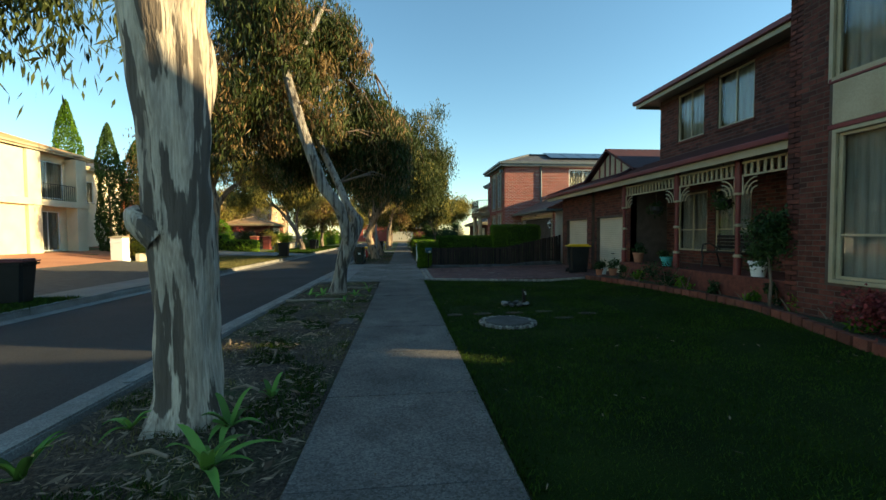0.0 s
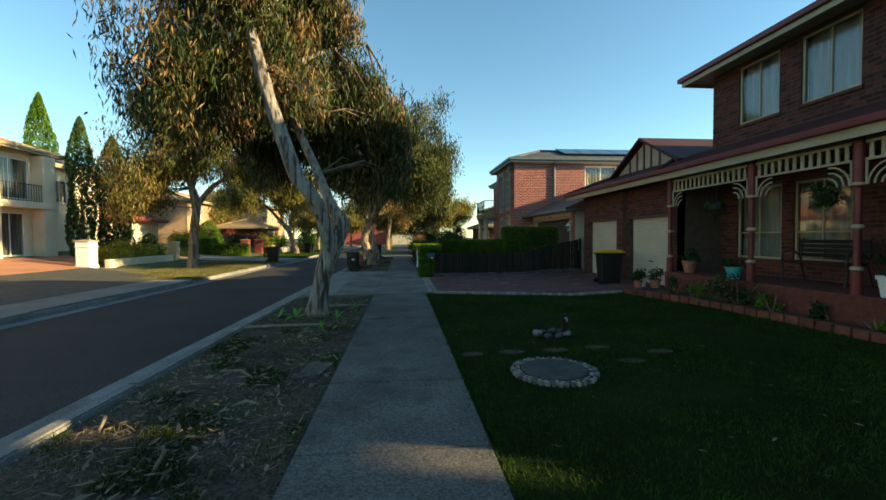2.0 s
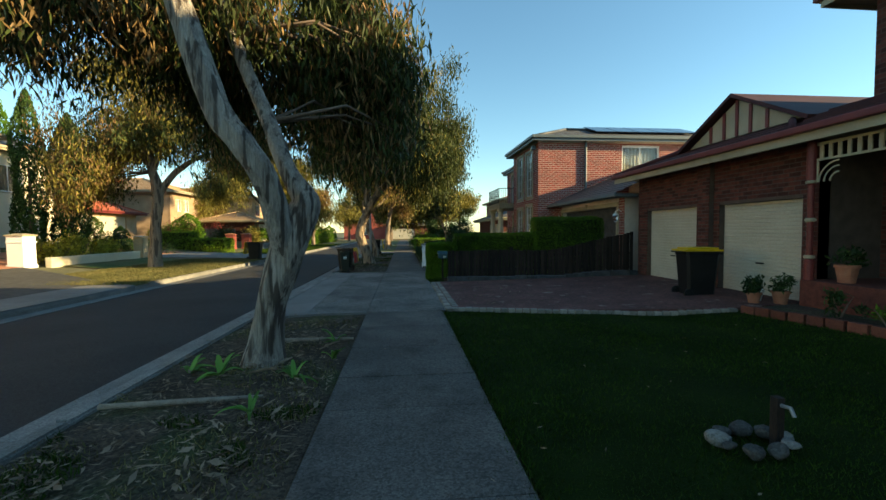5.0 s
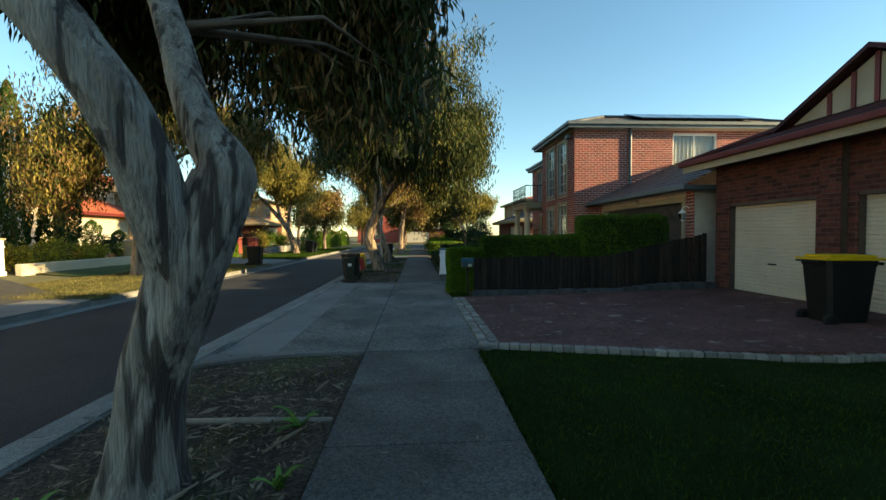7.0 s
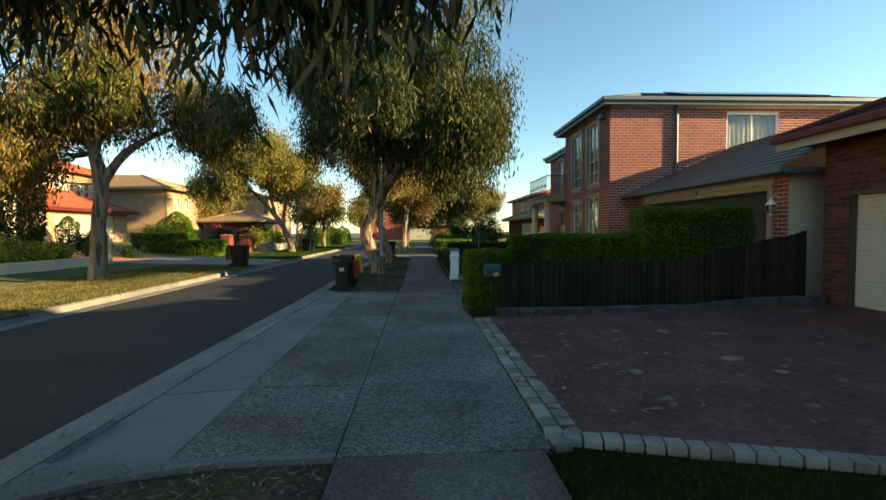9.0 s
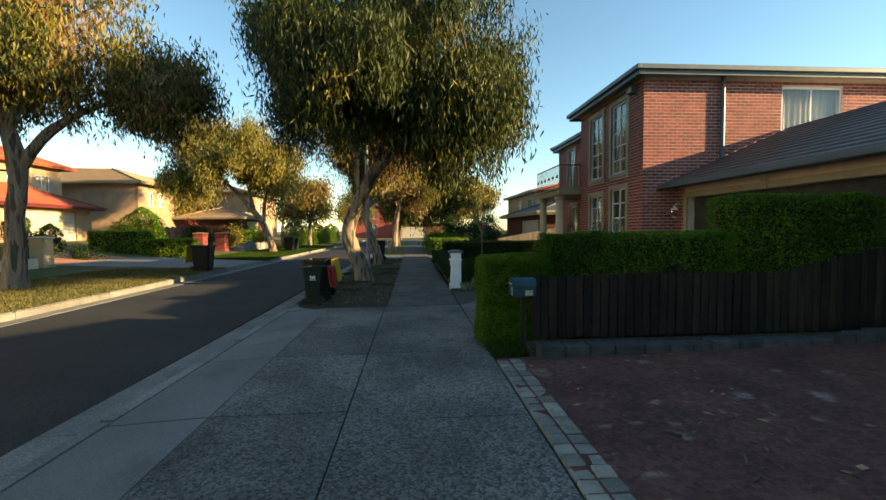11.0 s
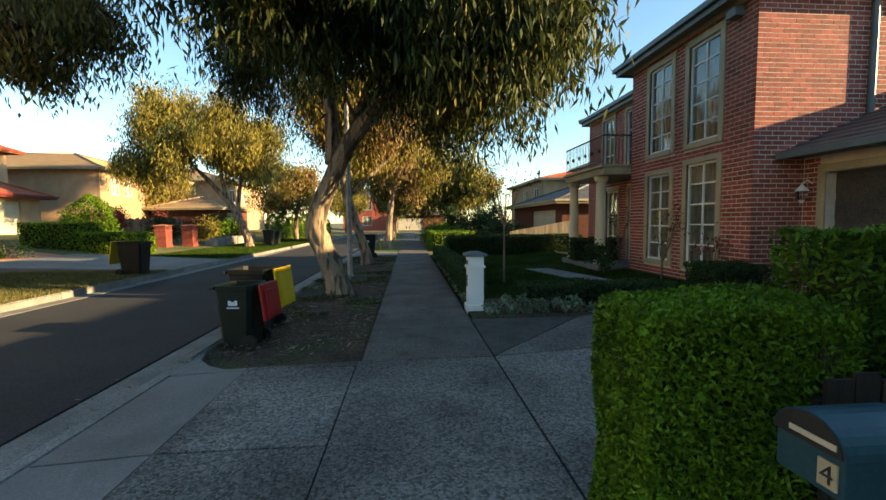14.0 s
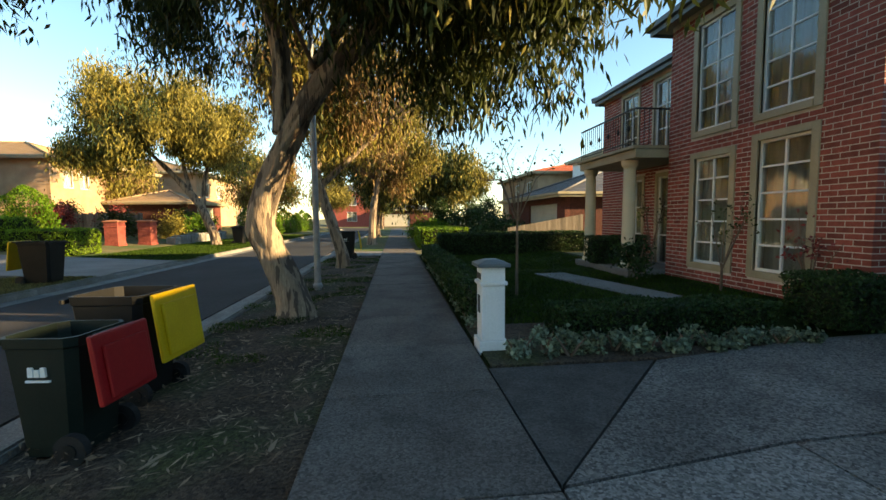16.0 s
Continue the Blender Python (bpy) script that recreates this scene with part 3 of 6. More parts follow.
# nature strip on the near side, in stretches between the crossings
lawn("nature_strip", -2.66, -0.72, -8, 13.78, M_SOIL, "bare soil verge with sparse grass and leaf litter", lift=-0.02)
lawn("nature_strip", -2.54, -0.66, 21.5, 36.2, M_SOIL, "bare soil verge under street trees", lift=-0.05)
lawn("nature_strip", -2.54, -0.66, 38.4, 83.5, M_DRYLAWN, "patchy grass verge under street trees")
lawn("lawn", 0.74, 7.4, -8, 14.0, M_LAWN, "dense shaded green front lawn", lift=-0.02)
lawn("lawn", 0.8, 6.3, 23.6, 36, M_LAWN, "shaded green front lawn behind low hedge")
lawn("far_verge", -12.6, -7.75, 18.9, 31.5, M_DRYLAWN, "dry sunlit grass verge")
lawn("far_verge", -12.6, -7.75, 35.6, 83.5, M_DRYLAWN, "sunlit green and dry grass verge")
lawn("far_verge", -15, -7.75, -8, 11.2, M_LAWN, "green grass verge")
lawn("far_garden", -30, -12.61, 36.5, 83.5, M_DRYLAWN, "sunlit front gardens across the street", step=1.0)
lawn("far_garden", -30, -12.61, 25.2, 31.5, M_DRYLAWN, "dry garden bed across the street", step=1.0)

# footpath slabs
slabs = thing("footpath", "grey concrete footpath of jointed slabs", "footpath", kind="structure")
joints = [-8, -6.4, -4.9, -3.4, -1.9, -0.5, 1.0, 2.42, 3.85, 5.3, 6.75, 8.2, 9.45, 10.24, 11.35, 12.57, 13.74, 15.08, 16.7, 18.52, 19.9, 21.68, 23.0, 24.3, 25.8, 27.3, 28.8, 30.3, 31.8, 33.3, 34.8, 36.3, 38.3]
for a, b in zip(joints, joints[1:]):
    agg = 13.3 < a < 21.5
    tilt = random.uniform(-0.004, 0.004)
    part("slab", cube(-0.70 if a < 21 else -0.66, 0.7 if a < 13 else 0.76, a + 0.006, b - 0.006, -0.12, 0.02 + tilt, 0.006), M_AGG if agg else M_PATH, slabs)
part("slab", cube(-0.66, 0.76, 38.31, 83.5, -0.12, 0.02, 0.005), M_PATH, slabs)
# crossing between footpath and kerb
cross = thing("vehicle_crossing", "pale concrete driveway crossing with dark joints", "driveway", kind="structure")
for a, b in ((13.8, 15.07), (15.08, 16.9), (16.91, 18.51), (18.52, 20.0), (20.01, 21.55)):
    part("slab", cube(-1.80, -0.712, a + 0.006, b - 0.006, -0.12, 0.016, 0.006), M_AGG, cross)
    part("slab", prism(bmesh.new(), [(-2.545 + SPLAY(a), a + 0.006), (-1.812, a + 0.006), (-1.812, b - 0.006), (-2.545 + SPLAY(b), b - 0.006)], -0.16, lambda x, y: 0.012 if x > -2 else -0.03), M_SMOOTH, cross)
part("slab", prism(bmesh.new(), [(-1.8, 21.556), (-0.712, 21.556), (-0.67, 21.69), (-1.24, 21.64), (-1.8, 21.61)], -0.12, 0.018), M_AGG, cross)
part("slab", prism(bmesh.new(), [(-2.54, 21.556), (-1.812, 21.556), (-1.812, 21.61), (-2.04, 21.65), (-2.27, 21.78), (-2.45, 22.0), (-2.54, 22.3)], -0.12, lambda x, y: 0.014 if x > -2 else -0.008), M_SMOOTH, cross)
part("slab", prism(bmesh.new(), [(-2.62, 13.32), (-2.1, 13.58), (-1.46, 13.72), (-0.712, 13.74), (-0.712, 13.794), (-2.62, 13.794)], -0.12, 0.022), M_SMOOTH, cross)
far_cross = thing("vehicle_crossing", "concrete driveway crossing beside footpath", "driveway", kind="structure")
part("slab", cube(-2.54, -0.67, 36.25, 38.35, -0.14, 0.012, 0.006), M_SMOOTH, far_cross)
# kerbs
for nm, k0, k1, inner in (("kerb", -2.70, -2.55, -3.14), ("kerb", -7.9, -7.76, -7.4)):
    k = thing(nm, "concrete kerb and gutter along the street", "kerb", kind="structure")
    near_side = k0 > -5
    def strip(xa, xb, ya, yb):
        sa, sb = (SPLAY(ya), SPLAY(yb)) if near_side else (0.0, 0.0)
        return [(xa + sa, ya), (xb + sa, ya), (xb + sb, yb), (xa + sb, yb)]
    y = -8.0
    while y < 81:
        drop = (13.3 < y < 21.2 or 36 < y < 38.2) if near_side else (11.3 < y < 18.7 or 31.4 < y < 35.4)
        top = -0.03 if drop else 0.015
        stone = prism(bmesh.new(), strip(k0, k1, y + 0.006, y + 2.494), -0.2, top)
        bmesh.ops.bevel(stone, geom=[e for e in stone.edges if min(v.co.z for v in e.verts) > -0.1], offset=0.02, segments=2, affect="EDGES")
        part("kerbstone", stone, M_KERB, k)
        part("channel", prism(bmesh.new(), strip(inner, k0, y + 0.004, y + 2.496) if near_side else strip(k1, inner, y + 0.004, y + 2.496), -0.25, -0.132), M_KERB, k)
        y += 2.5
# far side driveways
solid("driveway_apron", prism(bmesh.new(), [(-7.9, 11.25), (-7.75, 18.8), (-9.25, 19.9), (-9.25, 11.25)], -0.2, 0.01), M_SMOOTH, "pale concrete strip along the kerb across the street", "driveway", "structure")
solid("driveway_apron", prism(bmesh.new(), [(-9.26, 11.25), (-9.26, 19.9), (-15.0, 24.0), (-15.0, 11.25)], -0.2, lambda x, y: rise(x, y) + 0.008), M_TARP, "dark grey sealed driveway apron across the street", "driveway", "structure")
solid("driveway_apron", prism(bmesh.new(), [(-7.9, 31.5), (-7.9, 35.6), (-15.0, 37.2), (-15.0, 31.5)], -0.2, lambda x, y: rise(x, y) + 0.01), M_SMOOTH, "concrete driveway apron across the street", "driveway", "structure")
solid("driveway", prism(bmesh.new(), [(-15.01, 12), (-15.01, 24.0), (-20.0, 30.5), (-20.0, 12)], -0.2, lambda x, y: rise(x, y) + 0.015), M_LPAVE, "terracotta paved driveway in sunlight", "driveway", "structure")
solid("driveway", prism(bmesh.new(), [(-15.01, 31.5), (-15.01, 36.5), (-24.0, 39.0), (-24.0, 31.5)], -0.2, lambda x, y: rise(x, y) + 0.015), M_LPAVE, "brick paved driveway across the street", "driveway", "structure")
# neighbour driveway with a dark wedge and joints
drv = thing("driveway", "weathered grey concrete driveway with dark joints", "driveway", kind="structure")
part("slab", prism(bmesh.new(), [(0.78, 18.75), (2.4, 18.75), (2.4, 21.95), (0.78, 21.7)], -0.1, 0.015), M_AGG, drv)
part("slab", prism(bmesh.new(), [(0.78, 21.73), (2.46, 23.5), (0.78, 23.5)], -0.1, 0.014), M_TARP, drv, "dark triangular concrete panel")
part("slab", prism(bmesh.new(), [(0.8, 21.73), (2.4, 21.98), (7.1, 21.98), (7.1, 23.9), (4.6, 23.9), (2.5, 23.5)], -0.1, lambda x, y: 0.015 + rise(x, y)), M_AGG, drv)
part("slab", prism(bmesh.new(), [(2.42, 18.75), (7.1, 18.75), (7.1, 21.95), (2.42, 21.95)], -0.1, lambda x, y: 0.015 + rise(x, y)), M_AGG, drv)

# ---- street trees ----
gum_tree("large pale mottled gum with peeling bark beside the footpath",
         [[(-1.78, 3.55, -0.08, 0.33), (-1.75, 3.55, 0.2, 0.25), (-1.75, 3.55, 0.9, 0.23), (-1.76, 3.55, 1.6, 0.25), (-1.76, 3.52, 1.95, 0.235), (-1.75, 3.5, 2.4, 0.25), (-1.78, 3.48, 3.0, 0.29), (-1.84, 3.4, 3.8, 0.27), (-2.0, 3.1, 5.4, 0.16)],
          [(-1.85, 3.42, 1.5, 0.13), (-1.97, 3.38, 1.62, 0.10), (-2.03, 3.36, 1.72, 0.04)],
          [(-1.95, 3.3, 3.6, 0.17), (-2.7, 2.9, 4.4, 0.13), (-3.6, 2.6, 5.2, 0.07)],
          [(-2.0, 3.2, 4.4, 0.14), (-1.6, 2.6, 5.4, 0.1), (-1.0, 2.0, 6.4, 0.05)]],
         [((-2.0, 1.6, 6.5), (2.6, 2.4, 1.9), 1.0), ((-3.5, 4.3, 4.45), (0.75, 0.8, 0.6), 0.5)], 11, M_BARK, [(M_LEAF, 1.0)], 90, 200)
gum_tree("leaning pale gum with a forked knotted trunk",
         [[(-1.66, 11.0, -0.05, 0.26), (-1.64, 11.0, 0.2, 0.2), (-1.56, 11.0, 0.7, 0.175), (-1.44, 11.0, 1.1, 0.2), (-1.34, 11.0, 1.4, 0.2), (-1.2, 11.03, 1.72, 0.17), (-1.17, 11.05, 1.9, 0.15), (-1.36, 11.12, 2.2, 0.11), (-1.7, 11.5, 2.9, 0.095), (-2.3, 12.0, 4.2, 0.08), (-2.8, 12.4, 5.5, 0.06)],
          [(-1.38, 10.93, 1.22, 0.11), (-1.43, 10.84, 1.6, 0.14), (-1.53, 10.72, 2.1, 0.148), (-1.73, 10.66, 2.45, 0.145), (-1.97, 10.65, 2.8, 0.14), (-2.25, 10.7, 3.6, 0.125), (-2.6, 10.85, 4.7, 0.115), (-3.05, 11.4, 6.1, 0.10)],
          [(-3.05, 11.5, 6.0, 0.09), (-2.5, 11.6, 6.7, 0.08), (-2.1, 11.8, 7.6, 0.05)],
          [(-3.0, 11.4, 5.9, 0.075), (-3.8, 11.3, 6.2, 0.05), (-4.8, 11.4, 5.9, 0.03)],
          [(-3.05, 11.5, 6.1, 0.07), (-3.3, 11.7, 7.2, 0.05), (-3.2, 12, 8.4, 0.03)],
          [(-2.3, 12.2, 5.5, 0.06), (-1.6, 13.0, 6.2, 0.04), (-0.8, 13.6, 6.6, 0.02)]],
         [((-3.4, 12.6, 6.4), (2.4, 2.6, 2.3), 1.0), ((-4.6, 12.2, 4.6), (1.6, 1.9, 1.1), 0.42), ((-2.2, 13.5, 7.0), (1.2, 1.4, 1.3), 0.3), ((-0.85, 13.3, 4.3), (1.25, 1.0, 1.6), 0.75), ((-2.8, 14.2, 4.3), (1.3, 1.2, 1.0), 0.3)], 12, M_BARK3, [(M_LEAF, 0.72), (M_LEAFDRY, 0.28)], 500, 250, 0.2, 0.033, 0.26)
gum_tree("dark spreading gum leaning over the footpath",
         [[(-1.62, 26.2, -0.15, 0.36), (-1.66, 26.2, 0.25, 0.26), (-1.95, 26.15, 1.0, 0.21), (-2.05, 26.1, 1.5, 0.2), (-1.72, 26.1, 2.4, 0.18), (-1.1, 26.0, 3.4, 0.16), (-0.1, 25.8, 4.4, 0.13), (0.8, 25.5, 5.4, 0.08)],
          [(-1.7, 26.1, 2.7, 0.15), (-1.75, 26.3, 4.0, 0.13), (-2.2, 26.6, 5.4, 0.09)],
          [(-1.2, 26.0, 3.6, 0.11), (-0.9, 26.8, 4.6, 0.09), (-0.6, 27.6, 5.8, 0.05)],
          [(-0.5, 25.8, 4.4, 0.09), (0.6, 25.2, 4.6, 0.06), (1.8, 24.6, 4.5, 0.03)]],
         [((0.6, 25.2, 6.2), (2.7, 3.2, 2.7), 1.0), ((-2.4, 26.6, 6.6), (2.9, 3.2, 2.9), 1.0), ((1.6, 23.6, 4.2), (1.4, 1.6, 1.0), 0.24), ((-1.6, 23.4, 5.0), (1.7, 1.6, 1.5), 0.35)], 13, M_BARK2, [(M_LEAF, 0.88), (M_LEAFSUN, 0.12)], 680, 230, 0.2, 0.036, 0.27)
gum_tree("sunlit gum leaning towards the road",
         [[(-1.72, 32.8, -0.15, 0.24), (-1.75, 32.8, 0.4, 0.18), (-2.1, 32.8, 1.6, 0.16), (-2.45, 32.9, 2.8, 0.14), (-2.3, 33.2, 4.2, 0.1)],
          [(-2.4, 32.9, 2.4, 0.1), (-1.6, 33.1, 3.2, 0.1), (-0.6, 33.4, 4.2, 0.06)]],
         [((-0.9, 33.8, 5.6), (2.6, 2.6, 2.2), 1.0), ((-3.0, 33.4, 5.6), (1.8, 2.2, 1.6), 0.6)], 14, M_BARK2, [(M_LEAFSUN, 0.5), (M_LEAF, 0.2), (M_LEAFDRY, 0.3)], 230, 170, 0.2, 0.045, 0.33)
gum_tree("street gum with evening sun coloured into its crown",
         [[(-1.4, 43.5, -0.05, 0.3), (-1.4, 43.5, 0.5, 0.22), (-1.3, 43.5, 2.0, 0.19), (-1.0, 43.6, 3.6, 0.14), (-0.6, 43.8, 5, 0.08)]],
         [((-0.6, 43.6, 5.6), (3.2, 3, 2.6), 1.0), ((-3.2, 44, 5.2), (1.8, 2, 1.6), 0.5)], 15, M_BARK2, [(M_LEAFSUN, 0.45), (M_LEAFDRY, 0.35), (M_LEAF, 0.2)], 210, 150, 0.24, 0.06, 0.36)
gum_tree("distant street gum on a grassy verge",
         [[(-1.5, 53, -0.05, 0.25), (-1.5, 53, 1.5, 0.18), (-1.2, 53, 4.5, 0.1)]],
         [((-0.8, 53, 5.0), (2.8, 3, 2.4), 1.0)], 16, M_BARK2, [(M_LEAF, 0.6), (M_LEAFSUN, 0.4)], 130, 140, 0.3, 0.08, 0.4)
gum_tree("gum on the far verge with hanging russet foliage",
         [[(-11.0, 25.7, -0.05, 0.33), (-11.0, 25.7, 0.4, 0.25), (-10.95, 25.7, 1.7, 0.21), (-10.8, 25.7, 3.4, 0.22), (-11.2, 25.8, 4.8, 0.15), (-11.6, 26, 6.2, 0.08)],
          [(-10.8, 25.7, 3.2, 0.15), (-10.1, 25.8, 4.2, 0.12), (-9.2, 26, 4.9, 0.08), (-8.0, 26.2, 5.4, 0.05)],
          [(-11.0, 25.7, 4.2, 0.12), (-10.6, 25.8, 5.5, 0.1), (-10.3, 26, 7.0, 0.05)]],
         [((-11.3, 25.8, 7.2), (3.4, 3.3, 2.6), 1.0), ((-13.4, 24.8, 4.3), (1.7, 1.8, 1.4), 0.5), ((-7.4, 26.2, 5.6), (1.7, 2, 1.4), 0.42)], 17, M_BARK2, [(M_LEAFSUN, 0.45), (M_LEAF, 0.3), (M_LEAFDRY, 0.25)], 400, 190, 0.21, 0.045, 0.3)
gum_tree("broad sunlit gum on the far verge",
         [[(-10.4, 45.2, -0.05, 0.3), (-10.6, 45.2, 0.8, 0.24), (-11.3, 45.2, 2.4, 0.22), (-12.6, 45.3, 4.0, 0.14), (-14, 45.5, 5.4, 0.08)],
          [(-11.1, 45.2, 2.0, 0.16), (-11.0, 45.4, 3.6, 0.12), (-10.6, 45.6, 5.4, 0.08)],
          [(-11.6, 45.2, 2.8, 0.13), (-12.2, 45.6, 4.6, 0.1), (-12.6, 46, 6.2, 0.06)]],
         [((-14.0, 45.4, 7.8), (3.6, 4.0, 3.0), 1.0), ((-10.6, 45.6, 6.4), (2.6, 3, 1.8), 0.6), ((-16.6, 45, 5.6), (1.6, 2, 1.4), 0.25)], 18, M_BARK2, [(M_LEAFSUN, 0.85), (M_LEAF, 0.15)], 380, 180, 0.26, 0.06, 0.34)
for i, (x, y, h) in enumerate(((-10.8, 58, 7), (-16, 66, 9), (-9, 78, 8), (4.5, 62, 7.5), (9, 72, 9), (-2.0, 80, 7), (-24, 60, 8), (3.2, 50, 6.5))):
    gum_tree("distant leafy tree at the end of the street", [[(x, y, rise(x, y) - 0.1, 0.25), (x, y, 1.6, 0.18), (x + 0.4, y, h * 0.7, 0.08)]],
             [((x, y, h * 0.66), (2.9, 2.9, h * 0.32), 1.0)], 30 + i, M_BARK2, [(M_LEAF if i % 2 else M_LEAFSUN, 0.6), (M_LEAFSUN if i % 3 else M_LEAFDRY, 0.4)], 120, 110, 0.34, 0.10, 0.45, group="distant trees")

# ---- near house: brown brick with a verandah ----
h1 = thing("house", "two-storey brown brick house with verandah and double garage", "house", (7.4, 13, 0))
GF = 7.35
holes_g = [(13.15, 15.2, -0.2, 2.08), (15.95, 18.08, -0.2, 2.08)]
wallg = part("wall", wall_with_holes(bmesh.new(), 12.85, 18.55, -0.1, 3.2, holes_g, GF, GF + 0.22, "y"), M_MORTAR1, h1)
part("wall", cube(GF, 15, 18.33, 18.55, -0.1, 3.15), M_MORTAR1, h1)
part("wall", cube(GF, 8.6, 12.85, 13.07, -0.1, 3.15), M_MORTAR1, h1)
for a, b in ((13.15, 15.2), (15.95, 18.08)):
    roller_door(h1, "y", GF + 0.12, -1, a + 0.01, b - 0.01, 0.05, 2.08)
pier = part("pier", cube(GF - 0.12, GF - 0.002, 15.38, 15.78, -0.1, 3.1), M_MORTAR1, h1)
holes_v = [(11.05, 12.3, 0.98, 2.7), (9.55, 10.75, 0.98, 2.7)]
wallv = part("wall", wall_with_holes(bmesh.new(), 6.6, 12.85, -0.1, 3.3, holes_v, 8.6, 8.82, "y"), M_MORTAR1, h1)
for a, b, c, d in holes_v:
    window(h1, "y", 8.6, -1, a, b, c, d, M_TRIM, cols=2, split=[1.6])
holes_u = [(10.85, 11.95, 4.22, 5.6), (9.2, 10.35, 4.22, 5.6)]
wallu = part("wall", wall_with_holes(bmesh.new(), 3.85, 12.8, 3.3, 5.72, holes_u, 8.3, 8.52, "y"), M_MORTAR1, h1)
part("wall", cube(8.3, 16, 12.58, 12.8, 3.3, 5.72), M_MORTAR1, h1)
for a, b, c, d in holes_u:
    window(h1, "y", 8.3, -1, a, b, c, d, M_TRIM, cols=2)
# projecting front bay with tall windows
holes_b = [(4.1, 5.78, 0.78, 3.0), (4.1, 5.86, 3.85, 5.3)]
wallb = part("wall", wall_with_holes(bmesh.new(), 3.85, 6.6, -0.1, 5.72, holes_b, 6.6, 6.82, "y"), M_MORTAR1, h1)
wallbs = part("wall", cube(6.6, 8.6, 6.38, 6.6, -0.1, 5.72), M_MORTAR1, h1)
for k, (a, b, c, d) in enumerate(holes_b):
    window(h1, "y", 6.6, -1, a, b, c, d, M_TRIM, surround=0.06, cols=2, split=[1.45] if k == 0 else None)
part("spandrel", cube(6.56, 6.592, 4.1, 5.84, 3.14, 3.76, 0.01), M_TRIM, h1, "cream rendered panel between windows")
part("band", cube(6.55, 6.592, 4.0, 5.9, 3.765, 3.835, 0.01), M_MAROON, h1, "maroon timber band")
part("band", cube(6.55, 6.592, 4.0, 5.9, 3.065, 3.135, 0.01), M_MAROON, h1, "maroon timber band")
# bulk of the house behind, closing it
part("core", cube(9.3, 20, 3.85, 12.5, -0.1, 5.7), M_MORTAR1, h1)
part("core", cube(9.3, 20, 12.6, 18.3, -0.1, 3.1), M_MORTAR1, h1)
part("wall", cube(6.82, 9.3, 3.85, 4.05, -0.1, 5.7), M_MORTAR1, h1)
hip_roof(h1, 8.3, 20, 3.85, 12.8, 5.75, 2.3, M_TILE1, 0.5)
gutter(h1, 8.3, 20, 3.85, 12.8, 5.75, 0.5, M_MAROON, fascia=M_TRIM)
hip_roof(h1, 6.62, 9.4, 3.85, 6.6, 5.78, 0.7, M_TILE1, 0.35)
# lower roof over garage and verandah
def skirt(parent, xa, xb, ya, yb, za, zb, n, m):
    co, fl = [], []
    for i in range(n):
        f, g = i / n, (i + 1) / n
        x, x2, z, z2 = xa + (xb - xa) * f, xa + (xb - xa) * g, za + (zb - za) * f, za + (zb - za) * g
        o = len(co)
        co += [(x, ya, z), (x, yb, z), (x, ya, z + 0.035), (x, yb, z + 0.035), (x2, ya, z2), (x2, yb, z2)]
        fl += [(o, o + 1, o + 3, o + 2), (o + 2, o + 3, o + 5, o + 4)]
    return put(new("roof", welded("roof", co, fl)), m, parent)
skirt(h1, 6.78, 8.35, 6.6, 13.4, 3.22, 3.85, 6, M_TILE1)
hip_roof(h1, 7.35, 14, 13.4, 18.5, 3.2, 1.25, M_TILE1, 0.55)
part("gutter", cube(6.68, 6.79, 6.6, 19.05, 3.13, 3.25, 0.02), M_MAROON, h1)
part("fascia", cube(6.78, 6.81, 6.62, 19.0, 2.98, 3.13), M_TRIM, h1, "cream fascia board")
part("soffit", cube(6.8, 8.6, 6.6, 19.0, 3.08, 3.11), M_TRIM, h1)
# small gable on the lower roof
bm = bmesh.new()
prof = [(13.9, 3.75), (15.55, 4.62), (17.2, 3.75)]
v0 = [bm.verts.new((8.05, y, z)) for y, z in prof]
v1 = [bm.verts.new((8.12, y, z)) for y, z in prof]
bm.faces.new(v0); bm.faces.new(v1[::-1])
for i in range(3):
    bm.faces.new((v0[i], v0[(i + 1) % 3], v1[(i + 1) % 3], v1[i]))
gab = part("gable", bm, M_TRIM, h1, "cream gable infill with maroon battens")
for y in (14.7, 15.15, 15.55, 15.95, 16.4):
    part("batten", cube(8.02, 8.05, y - 0.04, y + 0.04, 3.75, 4.62 - abs(y - 15.55) * 0.527), M_MAROON, gab)
for s in (-1, 1):
    bm = bmesh.new()
    e = [(7.85, 15.55, 4.68), (12, 15.55, 4.68), (12, 15.55 + s * 1.95, 3.65), (7.85, 15.55 + s * 1.95, 3.65)]
    lo = [bm.verts.new(p) for p in e]; hi = [bm.verts.new((p[0], p[1], p[2] + 0.09)) for p in e]
    bm.faces.new(lo); bm.faces.new(hi[::-1])
    for i in range(4):
        bm.faces.new((lo[i], lo[(i + 1) % 4], hi[(i + 1) % 4], hi[i]))
    part("roof", bm, M_TILE1, h1)
